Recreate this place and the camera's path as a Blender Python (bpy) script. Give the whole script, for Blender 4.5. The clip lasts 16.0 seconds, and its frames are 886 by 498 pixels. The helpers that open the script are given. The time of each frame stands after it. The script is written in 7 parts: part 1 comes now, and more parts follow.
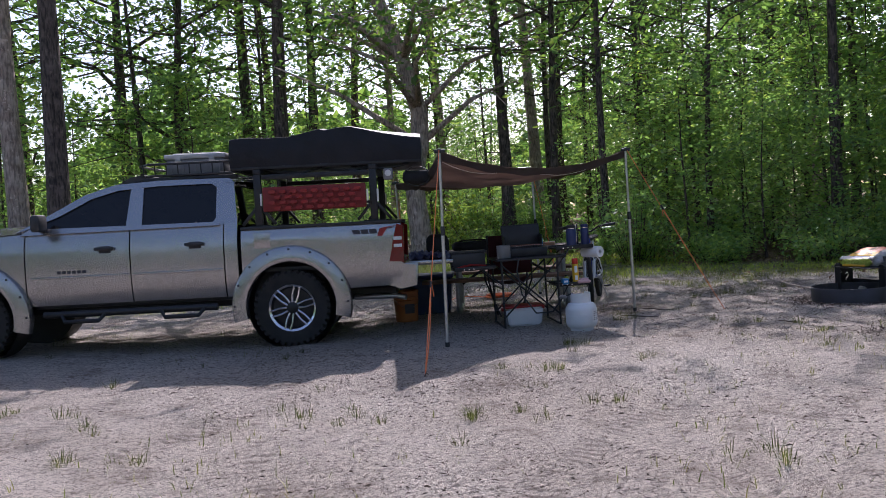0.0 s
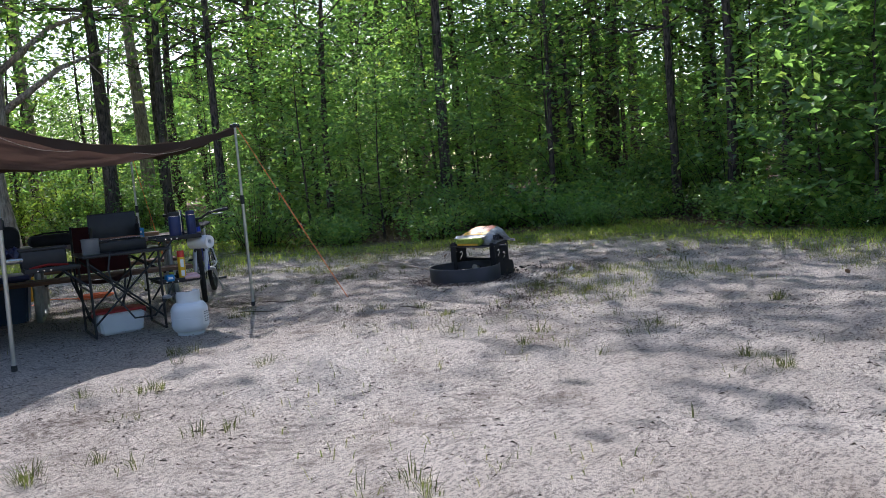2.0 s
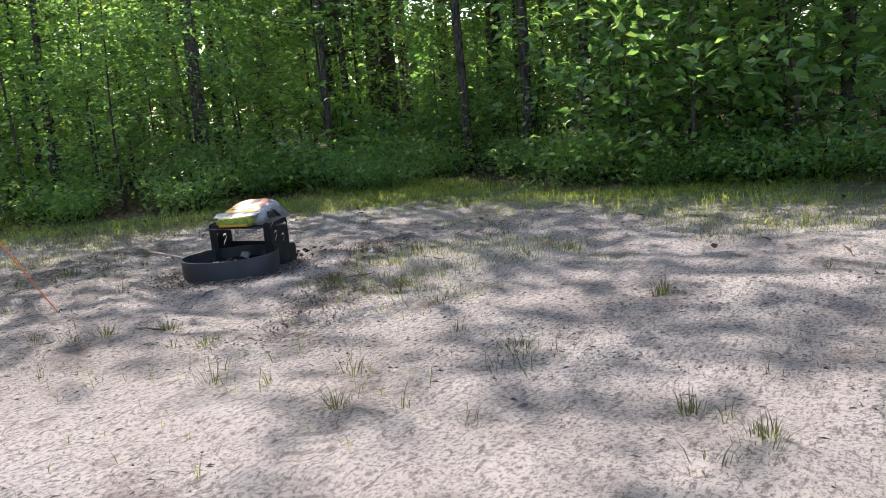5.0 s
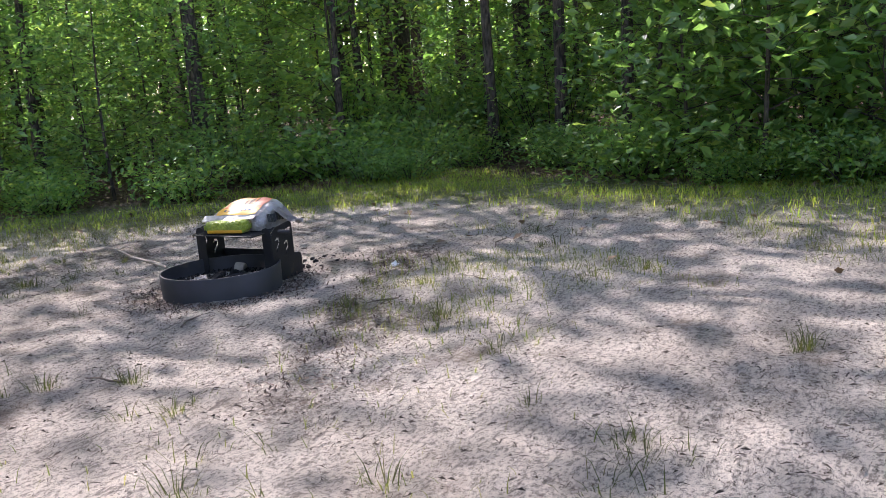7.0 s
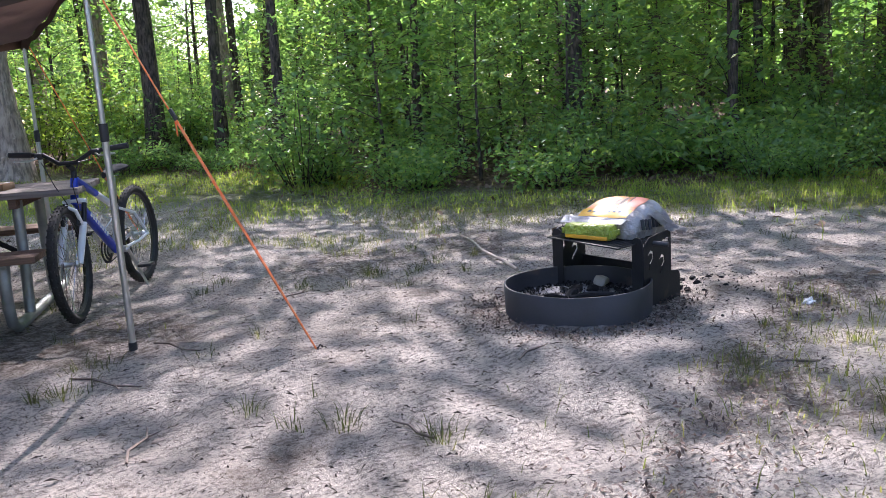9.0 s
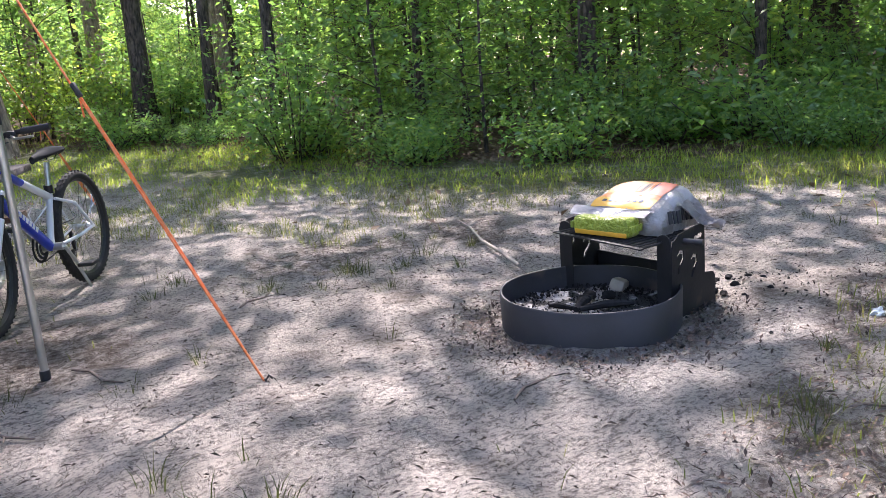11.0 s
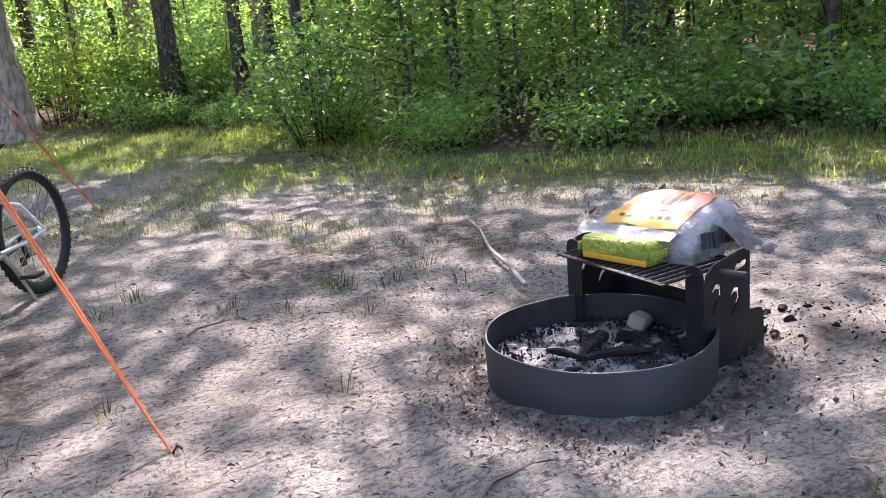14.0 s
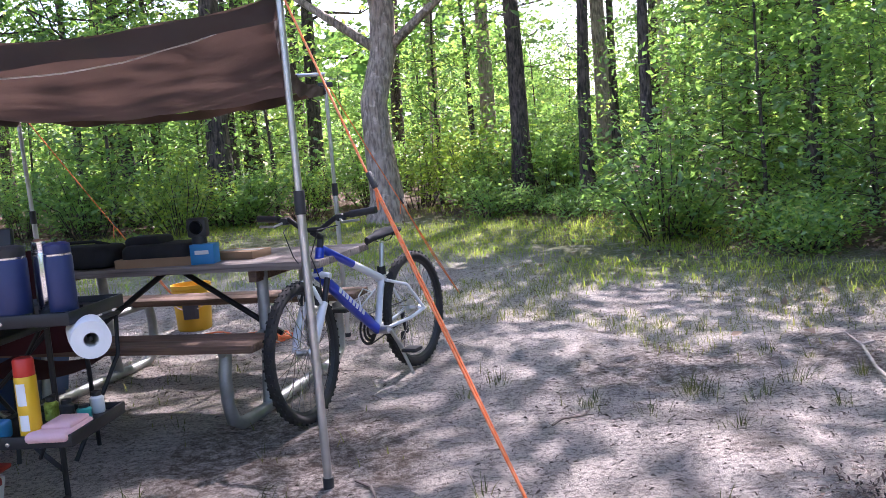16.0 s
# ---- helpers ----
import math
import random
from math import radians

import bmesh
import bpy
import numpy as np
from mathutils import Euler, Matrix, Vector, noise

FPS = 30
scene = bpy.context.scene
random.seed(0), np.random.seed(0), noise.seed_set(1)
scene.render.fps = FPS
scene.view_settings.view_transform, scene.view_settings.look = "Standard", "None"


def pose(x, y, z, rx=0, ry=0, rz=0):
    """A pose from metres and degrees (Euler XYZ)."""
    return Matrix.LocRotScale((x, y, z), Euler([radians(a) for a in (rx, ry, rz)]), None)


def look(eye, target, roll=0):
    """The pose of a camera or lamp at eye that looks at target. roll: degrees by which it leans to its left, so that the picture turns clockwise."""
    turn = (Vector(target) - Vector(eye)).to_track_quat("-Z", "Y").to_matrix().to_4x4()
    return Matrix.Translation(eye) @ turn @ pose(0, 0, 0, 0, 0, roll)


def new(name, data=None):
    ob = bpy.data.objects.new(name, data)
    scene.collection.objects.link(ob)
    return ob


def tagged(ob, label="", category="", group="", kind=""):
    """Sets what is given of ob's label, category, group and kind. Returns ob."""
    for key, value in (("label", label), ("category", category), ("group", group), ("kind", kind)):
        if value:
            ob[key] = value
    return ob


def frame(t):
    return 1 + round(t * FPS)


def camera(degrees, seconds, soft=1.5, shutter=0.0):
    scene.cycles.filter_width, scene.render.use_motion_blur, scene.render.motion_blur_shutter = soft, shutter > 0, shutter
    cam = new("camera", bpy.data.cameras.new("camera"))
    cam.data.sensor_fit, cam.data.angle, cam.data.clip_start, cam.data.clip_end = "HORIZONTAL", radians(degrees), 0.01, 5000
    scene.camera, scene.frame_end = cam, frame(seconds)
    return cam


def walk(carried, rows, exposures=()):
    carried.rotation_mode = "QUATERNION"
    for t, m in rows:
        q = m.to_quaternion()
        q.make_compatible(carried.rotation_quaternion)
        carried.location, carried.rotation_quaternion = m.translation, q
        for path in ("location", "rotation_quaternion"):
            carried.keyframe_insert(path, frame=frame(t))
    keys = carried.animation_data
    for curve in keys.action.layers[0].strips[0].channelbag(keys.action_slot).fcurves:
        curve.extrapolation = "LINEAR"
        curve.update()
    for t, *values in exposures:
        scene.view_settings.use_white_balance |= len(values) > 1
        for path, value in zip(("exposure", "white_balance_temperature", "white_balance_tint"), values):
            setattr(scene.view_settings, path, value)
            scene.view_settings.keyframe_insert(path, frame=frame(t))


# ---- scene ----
cam = camera(56.1, 16.0, soft=0.8)
METRES, EYE, TILT, LEAN, TURN = 7.6, 1.2, 0.0, 0.0, -17.9
ROWS = [
    (0.0, 0.0, 0.0, 0.0, -0.16, -2.21, 4.05),
    (0.5, 0.0056, 0.0297, -0.0016, -8.17, -2.8, 4.0),
    (1.0, 0.0088, 0.0647, -0.0009, -17.82, -3.35, 3.87),
    (1.5, 0.0174, 0.0898, -0.0018, -21.51, -3.97, 5.06),
    (2.0, 0.0403, 0.1183, -0.0015, -25.74, -5.37, 4.76),
    (2.5, 0.0521, 0.1548, -0.0041, -32.75, -7.18, 4.81),
    (3.0, 0.0689, 0.1895, -0.0026, -37.92, -7.28, 6.66),
    (3.5, 0.0998, 0.227, -0.0003, -37.62, -7.06, 6.59),
    (6.0, 0.2119, 0.4495, -0.0019, -43.89, -11.92, 3.94),
    (6.5, 0.2393, 0.4815, -0.0032, -43.05, -12.09, 3.65),
    (7.0, 0.262, 0.5171, -0.0019, -41.33, -10.99, 4.35),
    (7.5, 0.286, 0.5504, -0.0023, -30.72, -8.95, 4.27),
    (8.0, 0.3046, 0.5841, -0.0041, -25.02, -10.16, 3.4),
    (8.5, 0.3193, 0.6225, -0.0046, -23.15, -10.56, 2.72),
    (9.0, 0.3346, 0.6584, -0.0072, -16.04, -10.44, 3.43),
    (11.5, 0.3919, 0.7717, -0.0087, -15.58, -13.43, 4.24),
    (12.0, 0.402, 0.7869, -0.0098, -20.06, -13.8, 3.06),
    (12.5, 0.4123, 0.8086, -0.0095, -21.84, -15.18, 3.22),
    (13.0, 0.423, 0.8259, -0.0096, -18.86, -15.18, 3.99),
    (13.5, 0.4387, 0.8405, -0.0076, -15.46, -14.7, 4.72),
    (14.0, 0.4461, 0.8446, -0.0085, -11.34, -14.21, 4.82),
    (14.5, 0.4409, 0.8457, -0.0065, -5.56, -11.65, 5.09),
    (15.0, 0.4318, 0.845, -0.0026, 1.1, -8.33, 4.64),
    (15.5, 0.4246, 0.8443, -0.0019, 6.96, -7.25, 4.28),
    (16.0, 0.4183, 0.8447, -0.0013, 11.04, -6.27, 4.43),
]
walk(cam, [(t, pose(0, 0, EYE, TILT, LEAN, TURN) @ pose(METRES * x, METRES * y, METRES * z, 90 + pitch, roll, yaw)) for t, x, y, z, yaw, pitch, roll in ROWS],
     exposures=[(0.0, 0.5, 6100, 24), (1.0, 0.66, 6000, 18), (2.0, 0.86, 5950, 15), (3.5, 1.12, 6000, 14), (6.0, 1.45, 6500, 19), (9.0, 1.66, 6100, 22), (13.0, 2.0, 6650, 23), (16.0, 2.0, 6050, 30)])

# ---- daylight ----
SUN_AZ, SUN_EL = math.atan2(1.0, 1.63), radians(45.0)   # clockwise from +y
world = bpy.data.worlds.new("sky")
scene.world = world
world.use_nodes = True
wn = world.node_tree
sky = wn.nodes.new("ShaderNodeTexSky")
sky.sky_type, sky.sun_disc = "NISHITA", False
sky.sun_elevation, sky.sun_rotation = SUN_EL, SUN_AZ
sky.air_density, sky.dust_density = 1.0, 2.0
wn.links.new(sky.outputs[0], wn.nodes["Background"].inputs[0])
wn.nodes["Background"].inputs[1].default_value = 0.15
sun = new("sun", bpy.data.lights.new("sun", "SUN"))
sun.data.energy, sun.data.angle, sun.data.color = 5.0, radians(0.6), (1.0, 0.955, 0.915)
sun_way = Vector((math.sin(SUN_AZ) * math.cos(SUN_EL), math.cos(SUN_AZ) * math.cos(SUN_EL), math.sin(SUN_EL)))
sun.matrix_world = look(sun_way * 60, (0, 0, 0))


# ---- materials ----
def mat(name, base, rough=0.6, metal=0.0, second=None, scale=6.0, amount=0.5, bump=0.0, bump_scale=40.0, dist=0.01, coat=0.0,
        island=0.0, wear=None, wear_scale=3.0, wear_at=0.62, spec=0.5):
    """A principled surface whose colour wanders between two tones at two scales, with fine relief."""
    m = bpy.data.materials.new(name)
    m.use_nodes = True
    n, l = m.node_tree.nodes, m.node_tree.links
    b = n["Principled BSDF"]
    b.inputs["Roughness"].default_value, b.inputs["Metallic"].default_value = rough, metal
    b.inputs["Specular IOR Level"].default_value = spec
    b.inputs["Coat Weight"].default_value = coat
    b.inputs["Coat Roughness"].default_value = 0.06
    tc = n.new("ShaderNodeTexCoord")
    if second is None:
        second = tuple(c * 0.7 for c in base)
    tex = n.new("ShaderNodeTexNoise")
    tex.inputs["Scale"].default_value, tex.inputs["Detail"].default_value = scale, 6
    l.new(tc.outputs["Object"], tex.inputs["Vector"])
    ramp = n.new("ShaderNodeMapRange")
    ramp.inputs[1].default_value, ramp.inputs[2].default_value = 0.35, 0.65
    ramp.inputs[4].default_value = amount
    l.new(tex.outputs[0], ramp.inputs[0])
    mix = n.new("ShaderNodeMix")
    mix.data_type = "RGBA"
    mix.inputs[6].default_value, mix.inputs[7].default_value = (*base, 1), (*second, 1)
    l.new(ramp.outputs[0], mix.inputs[0])
    out = mix.outputs[2]
    if wear:
        t2 = n.new("ShaderNodeTexNoise")
        t2.inputs["Scale"].default_value, t2.inputs["Detail"].default_value = wear_scale, 9
        l.new(tc.outputs["Object"], t2.inputs["Vector"])
        r2 = n.new("ShaderNodeMapRange")
        r2.inputs[1].default_value, r2.inputs[2].default_value = wear_at, wear_at + 0.08
        l.new(t2.outputs[0], r2.inputs[0])
        m2 = n.new("ShaderNodeMix")
        m2.data_type = "RGBA"
        m2.inputs[7].default_value = (*wear, 1)
        l.new(r2.outputs[0], m2.inputs[0])
        l.new(out, m2.inputs[6])
        out = m2.outputs[2]
    if island:
        g = n.new("ShaderNodeNewGeometry")
        hsv = n.new("ShaderNodeHueSaturation")
        mr = n.new("ShaderNodeMapRange")
        mr.inputs[3].default_value, mr.inputs[4].default_value = 1 - island, 1 + island
        l.new(g.outputs["Random Per Island"], mr.inputs[0])
        l.new(mr.outputs[0], hsv.inputs["Value"])
        l.new(out, hsv.inputs["Color"])
        out = hsv.outputs[0]
    l.new(out, b.inputs["Base Color"])
    if bump:
        t3 = n.new("ShaderNodeTexNoise")
        t3.inputs["Scale"].default_value, t3.inputs["Detail"].default_value = bump_scale, 8
        l.new(tc.outputs["Object"], t3.inputs["Vector"])
        bp = n.new("ShaderNodeBump")
        bp.inputs["Strength"].default_value, bp.inputs["Distance"].default_value = bump, dist
        l.new(t3.outputs[0], bp.inputs["Height"])
        l.new(bp.outputs[0], b.inputs["Normal"])
    return m


def leaf_mat(name, dark, light, yellow, gloss=0.05):
    m = bpy.data.materials.new(name)
    m.use_nodes = True
    n, l = m.node_tree.nodes, m.node_tree.links
    n.remove(n["Principled BSDF"])
    g = n.new("ShaderNodeNewGeometry")
    oi = n.new("ShaderNodeObjectInfo")
    add = n.new("ShaderNodeMath")
    add.operation = "MULTIPLY_ADD"
    add.inputs[1].default_value, add.inputs[2].default_value = 0.3, 0.0
    l.new(oi.outputs["Random"], add.inputs[0])
    add2 = n.new("ShaderNodeMath")
    add2.operation = "MULTIPLY_ADD"
    add2.inputs[1].default_value = 0.7
    l.new(g.outputs["Random Per Island"], add2.inputs[0])
    l.new(add.outputs[0], add2.inputs[2])
    ramp = n.new("ShaderNodeValToRGB")
    e = ramp.color_ramp.elements
    e[0].color, e[1].color = (*dark, 1), (*yellow, 1)
    mid = e.new(0.6)
    mid.color = (*light, 1)
    l.new(add2.outputs[0], ramp.inputs[0])
    d, t, gl = n.new("ShaderNodeBsdfDiffuse"), n.new("ShaderNodeBsdfTranslucent"), n.new("ShaderNodeBsdfGlossy")
    gl.inputs["Roughness"].default_value = 0.38
    tint = n.new("ShaderNodeMix")
    tint.data_type, tint.blend_type = "RGBA", "MULTIPLY"
    tint.inputs[0].default_value = 1.0
    tint.inputs[7].default_value = (2.0, 2.0, 1.1, 1)
    l.new(ramp.outputs[0], tint.inputs[6])
    l.new(ramp.outputs[0], d.inputs[0])
    l.new(tint.outputs[2], t.inputs[0])
    m1, m2 = n.new("ShaderNodeMixShader"), n.new("ShaderNodeMixShader")
    m1.inputs[0].default_value, m2.inputs[0].default_value = 0.58, gloss
    l.new(d.outputs[0], m1.inputs[1])
    l.new(t.outputs[0], m1.inputs[2])
    l.new(m1.outputs[0], m2.inputs[1])
    l.new(gl.outputs[0], m2.inputs[2])
    l.new(m2.outputs[0], n["Material Output"].inputs[0])
    return m


def glass_mat(name, tint, rough=0.02):
    m = bpy.data.materials.new(name)
    m.use_nodes = True
    b = m.node_tree.nodes["Principled BSDF"]
    b.inputs["Base Color"].default_value = (*tint, 1)
    b.inputs["Roughness"].default_value, b.inputs["Transmission Weight"].default_value, b.inputs["IOR"].default_value = rough, 1.0, 1.45
    return m


def ground_mat():
    m = bpy.data.materials.new("sandy_ground")
    m.use_nodes = True
    n, l = m.node_tree.nodes, m.node_tree.links
    b = n["Principled BSDF"]
    b.inputs["Roughness"].default_value, b.inputs["Specular IOR Level"].default_value = 0.95, 0.15
    tc = n.new("ShaderNodeTexCoord")

    def noise_of(scale, detail=8, rough=0.6, stretch=None):
        t = n.new("ShaderNodeTexNoise")
        t.inputs["Scale"].default_value, t.inputs["Detail"].default_value, t.inputs["Roughness"].default_value = scale, detail, rough
        if stretch:
            mp = n.new("ShaderNodeMapping")
            mp.inputs["Scale"].default_value = stretch
            mp.inputs["Rotation"].default_value = (0, 0, 0.3)
            l.new(tc.outputs["Object"], mp.inputs[0])
            l.new(mp.outputs[0], t.inputs["Vector"])
        else:
            l.new(tc.outputs["Object"], t.inputs["Vector"])
        return t.outputs[0]

    def ranged(v, a, c):
        r = n.new("ShaderNodeMapRange")
        r.inputs[1].default_value, r.inputs[2].default_value = a, c
        l.new(v, r.inputs[0])
        return r.outputs[0]

    def times(a, c):
        q = n.new("ShaderNodeMath")
        q.operation = "MULTIPLY"
        l.new(a, q.inputs[0])
        if isinstance(c, float):
            q.inputs[1].default_value = c
        else:
            l.new(c, q.inputs[1])
        return q.outputs[0]

    def blend(f, a, c):
        q = n.new("ShaderNodeMix")
        q.data_type = "RGBA"
        l.new(f, q.inputs[0])
        for s, v in ((6, a), (7, c)):
            if isinstance(v, tuple):
                q.inputs[s].default_value = (*v, 1)
            else:
                l.new(v, q.inputs[s])
        return q.outputs[2]

    col = blend(ranged(noise_of(0.7), 0.35, 0.65), (0.84, 0.755, 0.675), (0.66, 0.58, 0.505))
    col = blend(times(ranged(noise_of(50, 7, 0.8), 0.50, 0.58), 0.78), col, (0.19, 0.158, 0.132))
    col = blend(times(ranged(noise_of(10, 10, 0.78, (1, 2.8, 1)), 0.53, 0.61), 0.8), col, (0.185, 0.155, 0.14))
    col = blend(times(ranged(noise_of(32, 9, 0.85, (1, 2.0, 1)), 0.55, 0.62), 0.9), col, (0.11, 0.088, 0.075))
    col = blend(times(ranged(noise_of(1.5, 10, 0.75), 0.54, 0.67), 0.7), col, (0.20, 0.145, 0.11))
    at = n.new("ShaderNodeAttribute")
    at.attribute_name = "grass_cover"
    col = blend(times(ranged(noise_of(5, 8, 0.7), 0.25, 0.52), at.outputs["Fac"]), col, (0.17, 0.19, 0.065))
    at2 = n.new("ShaderNodeAttribute")
    at2.attribute_name = "litter_cover"
    lit = blend(ranged(noise_of(14, 8, 0.7), 0.4, 0.6), (0.12, 0.078, 0.052), (0.26, 0.175, 0.12))
    col = blend(at2.outputs["Fac"], col, lit)
    at3 = n.new("ShaderNodeAttribute")
    at3.attribute_name = "needle_mat"
    col = blend(times(ranged(noise_of(18, 9, 0.8), 0.42, 0.58), at3.outputs["Fac"]), col, (0.10, 0.068, 0.052))
    # tread prints: bars across each wheel track, groove shade painted as darker sand
    run, inside = n.new("ShaderNodeAttribute"), n.new("ShaderNodeAttribute")
    run.attribute_name, inside.attribute_name = "track_run", "track_in"
    bar = n.new("ShaderNodeMath")
    bar.operation = "SINE"
    l.new(times(run.outputs["Fac"], 78.0), bar.inputs[0])
    tread = times(times(ranged(bar.outputs[0], -0.2, 0.6), inside.outputs["Fac"]), ranged(noise_of(3.0, 4, 0.6), 0.42, 0.55))
    col = blend(times(tread, 0.6), col, (0.21, 0.175, 0.15))
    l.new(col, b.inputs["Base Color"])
    h = n.new("ShaderNodeMath")
    l.new(times(noise_of(10, 10, 0.78, (1, 2.8, 1)), 1.0), h.inputs[0])
    l.new(times(noise_of(55, 8, 0.75), 0.6), h.inputs[1])
    bp = n.new("ShaderNodeBump")
    bp.inputs["Strength"].default_value, bp.inputs["Distance"].default_value = 1.0, 0.17
    l.new(h.outputs[0], bp.inputs["Height"])
    l.new(bp.outputs[0], b.inputs["Normal"])
    return m


def bark_mat(name, a, c, fissure=0.3):
    m = mat(name, a, 0.95, 0, c, 5, 1.0, 0, wear=tuple(x * 1.25 for x in a), wear_scale=9, wear_at=0.58)
    n, l = m.node_tree.nodes, m.node_tree.links
    tc, mp, t, bp = n.new("ShaderNodeTexCoord"), n.new("ShaderNodeMapping"), n.new("ShaderNodeTexNoise"), n.new("ShaderNodeBump")
    mp.inputs["Scale"].default_value = (26, 26, 6)
    t.inputs["Scale"].default_value, t.inputs["Detail"].default_value = 1.0, 8
    bp.inputs["Strength"].default_value, bp.inputs["Distance"].default_value = 1.0, 0.04
    l.new(tc.outputs["Object"], mp.inputs[0])
    l.new(mp.outputs[0], t.inputs["Vector"])
    l.new(t.outputs[0], bp.inputs["Height"])
    b = n["Principled BSDF"]
    l.new(bp.outputs[0], b.inputs["Normal"])
    # dark fissures run up the trunk
    mx, r = n.new("ShaderNodeMix"), n.new("ShaderNodeMapRange")
    mx.data_type, mx.blend_type = "RGBA", "MULTIPLY"
    r.inputs[1].default_value, r.inputs[2].default_value, r.inputs[3].default_value = 0.38, 0.56, fissure
    l.new(t.outputs[0], r.inputs[0])
    old = b.inputs["Base Color"].links[0].from_socket
    mx.inputs[0].default_value = 1.0
    l.new(old, mx.inputs[6])
    l.new(r.outputs[0], mx.inputs[7])
    l.new(mx.outputs[2], b.inputs["Base Color"])
    return m


def wood_mat(name, a, c):
    m = mat(name, a, 0.85, 0, c, 3, 0.8)
    n, l = m.node_tree.nodes, m.node_tree.links
    tc, mp, t, bp = n.new("ShaderNodeTexCoord"), n.new("ShaderNodeMapping"), n.new("ShaderNodeTexNoise"), n.new("ShaderNodeBump")
    mp.inputs["Scale"].default_value = (2.5, 70, 70)
    t.inputs["Scale"].default_value, t.inputs["Detail"].default_value = 1.0, 8
    bp.inputs["Strength"].default_value, bp.inputs["Distance"].default_value = 0.7, 0.006
    l.new(tc.outputs["Object"], mp.inputs[0])
    l.new(mp.outputs[0], t.inputs["Vector"])
    l.new(t.outputs[0], bp.inputs["Height"])
    b = n["Principled BSDF"]
    l.new(bp.outputs[0], b.inputs["Normal"])
    mx, r = n.new("ShaderNodeMix"), n.new("ShaderNodeMapRange")
    mx.data_type, mx.blend_type = "RGBA", "MULTIPLY"
    r.inputs[1].default_value, r.inputs[2].default_value, r.inputs[3].default_value = 0.3, 0.6, 0.45
    l.new(t.outputs[0], r.inputs[0])
    old = b.inputs["Base Color"].links[0].from_socket
    mx.inputs[0].default_value = 1.0
    l.new(old, mx.inputs[6])
    l.new(r.outputs[0], mx.inputs[7])
    l.new(mx.outputs[2], b.inputs["Base Color"])
    return m


M_GROUND = ground_mat()
M_LEAF = leaf_mat("oak_leaves", (0.046, 0.10, 0.037), (0.098, 0.185, 0.054), (0.19, 0.26, 0.065))
M_LEAF2 = leaf_mat("understory_leaves", (0.09, 0.175, 0.072), (0.17, 0.29, 0.098), (0.31, 0.37, 0.10))
# yellow-green leaves, lightened in colour to look sunlit
M_LEAF3 = leaf_mat("sunlit_shrub_leaves", (0.10, 0.16, 0.04), (0.22, 0.30, 0.06), (0.36, 0.40, 0.09))
M_GRASS = leaf_mat("grass_blades", (0.12, 0.20, 0.035), (0.24, 0.31, 0.06), (0.38, 0.36, 0.12), 0.03)
M_SPARSE = leaf_mat("olive_grass_blades", (0.065, 0.09, 0.03), (0.13, 0.155, 0.05), (0.25, 0.225, 0.10), 0.02)
M_TUFT = leaf_mat("dry_tuft_blades", (0.036, 0.044, 0.020), (0.075, 0.084, 0.034), (0.16, 0.135, 0.07), 0.02)
M_LITTER = mat("dead_leaves", (0.16, 0.095, 0.055), 0.85, 0, (0.26, 0.17, 0.10), 3, 1, island=0.4)
M_SCRAP = mat("bark_scraps", (0.13, 0.082, 0.058), 0.9, 0, (0.075, 0.05, 0.04), 3, 1, island=0.45)
M_TWIG = mat("twigs", (0.15, 0.112, 0.088), 0.9, island=0.65)
M_OAK = bark_mat("oak_bark", (0.54, 0.42, 0.345), (0.37, 0.265, 0.21), 0.5)
M_PINE = bark_mat("dark_bark", (0.16, 0.118, 0.096), (0.085, 0.064, 0.053))
M_PAINT = mat("silver_paint", (0.36, 0.355, 0.352), 0.27, 0.85, (0.33, 0.325, 0.32), 30, 0.5, coat=0.5, wear=(0.35, 0.33, 0.31), wear_scale=5, wear_at=0.64)
M_BLACKP = mat("black_plastic", (0.022, 0.022, 0.024), 0.55, 0, (0.035, 0.034, 0.034), 9, 0.7, 0.3, 160, 0.002)
M_RUBBER = mat("tyre_rubber", (0.014, 0.0135, 0.013), 0.85, 0, (0.032, 0.029, 0.026), 8, 0.7, 0.4, 120, 0.003)
M_BLACKM = mat("black_metal", (0.018, 0.018, 0.020), 0.45, 0.3, (0.03, 0.03, 0.032), 12, 0.6, 0.2, 90, 0.002)
M_ALU = mat("aluminium", (0.62, 0.62, 0.60), 0.38, 0.9, (0.45, 0.45, 0.44), 20, 0.5)
M_CHROME = mat("bright_metal", (0.75, 0.75, 0.76), 0.2, 1.0, (0.6, 0.6, 0.6), 15, 0.4)
M_GLASS = mat("tinted_glass", (0.008, 0.009, 0.011), 0.03, 0.0, (0.012, 0.013, 0.015), 4, 0.4, spec=0.35)
M_RED = mat("red_plastic", (0.33, 0.018, 0.014), 0.5, 0, (0.24, 0.014, 0.011), 10, 0.6, 0.2, 90, 0.002)
M_LENSR = mat("red_lens", (0.20, 0.006, 0.008), 0.12, 0, (0.13, 0.005, 0.005), 25, 0.6)
# red darkened to stand for shade between the traction boards' lugs
M_RECESSRED = mat("shaded_recess_red", (0.22, 0.016, 0.013), 0.65, 0, (0.15, 0.016, 0.013), 10, 0.6)
M_LENSW = mat("clear_lens", (0.72, 0.70, 0.68), 0.12, 0, None, 25, 0.4, coat=1)
M_TENT = mat("black_tent_cover", (0.009, 0.0095, 0.013), 0.5, 0, (0.014, 0.0145, 0.019), 4, 0.8, 0.6, 14, 0.02, spec=0.28)
M_GREYBOX = mat("grey_case_plastic", (0.20, 0.20, 0.20), 0.6, 0, (0.13, 0.13, 0.13), 8, 0.6)
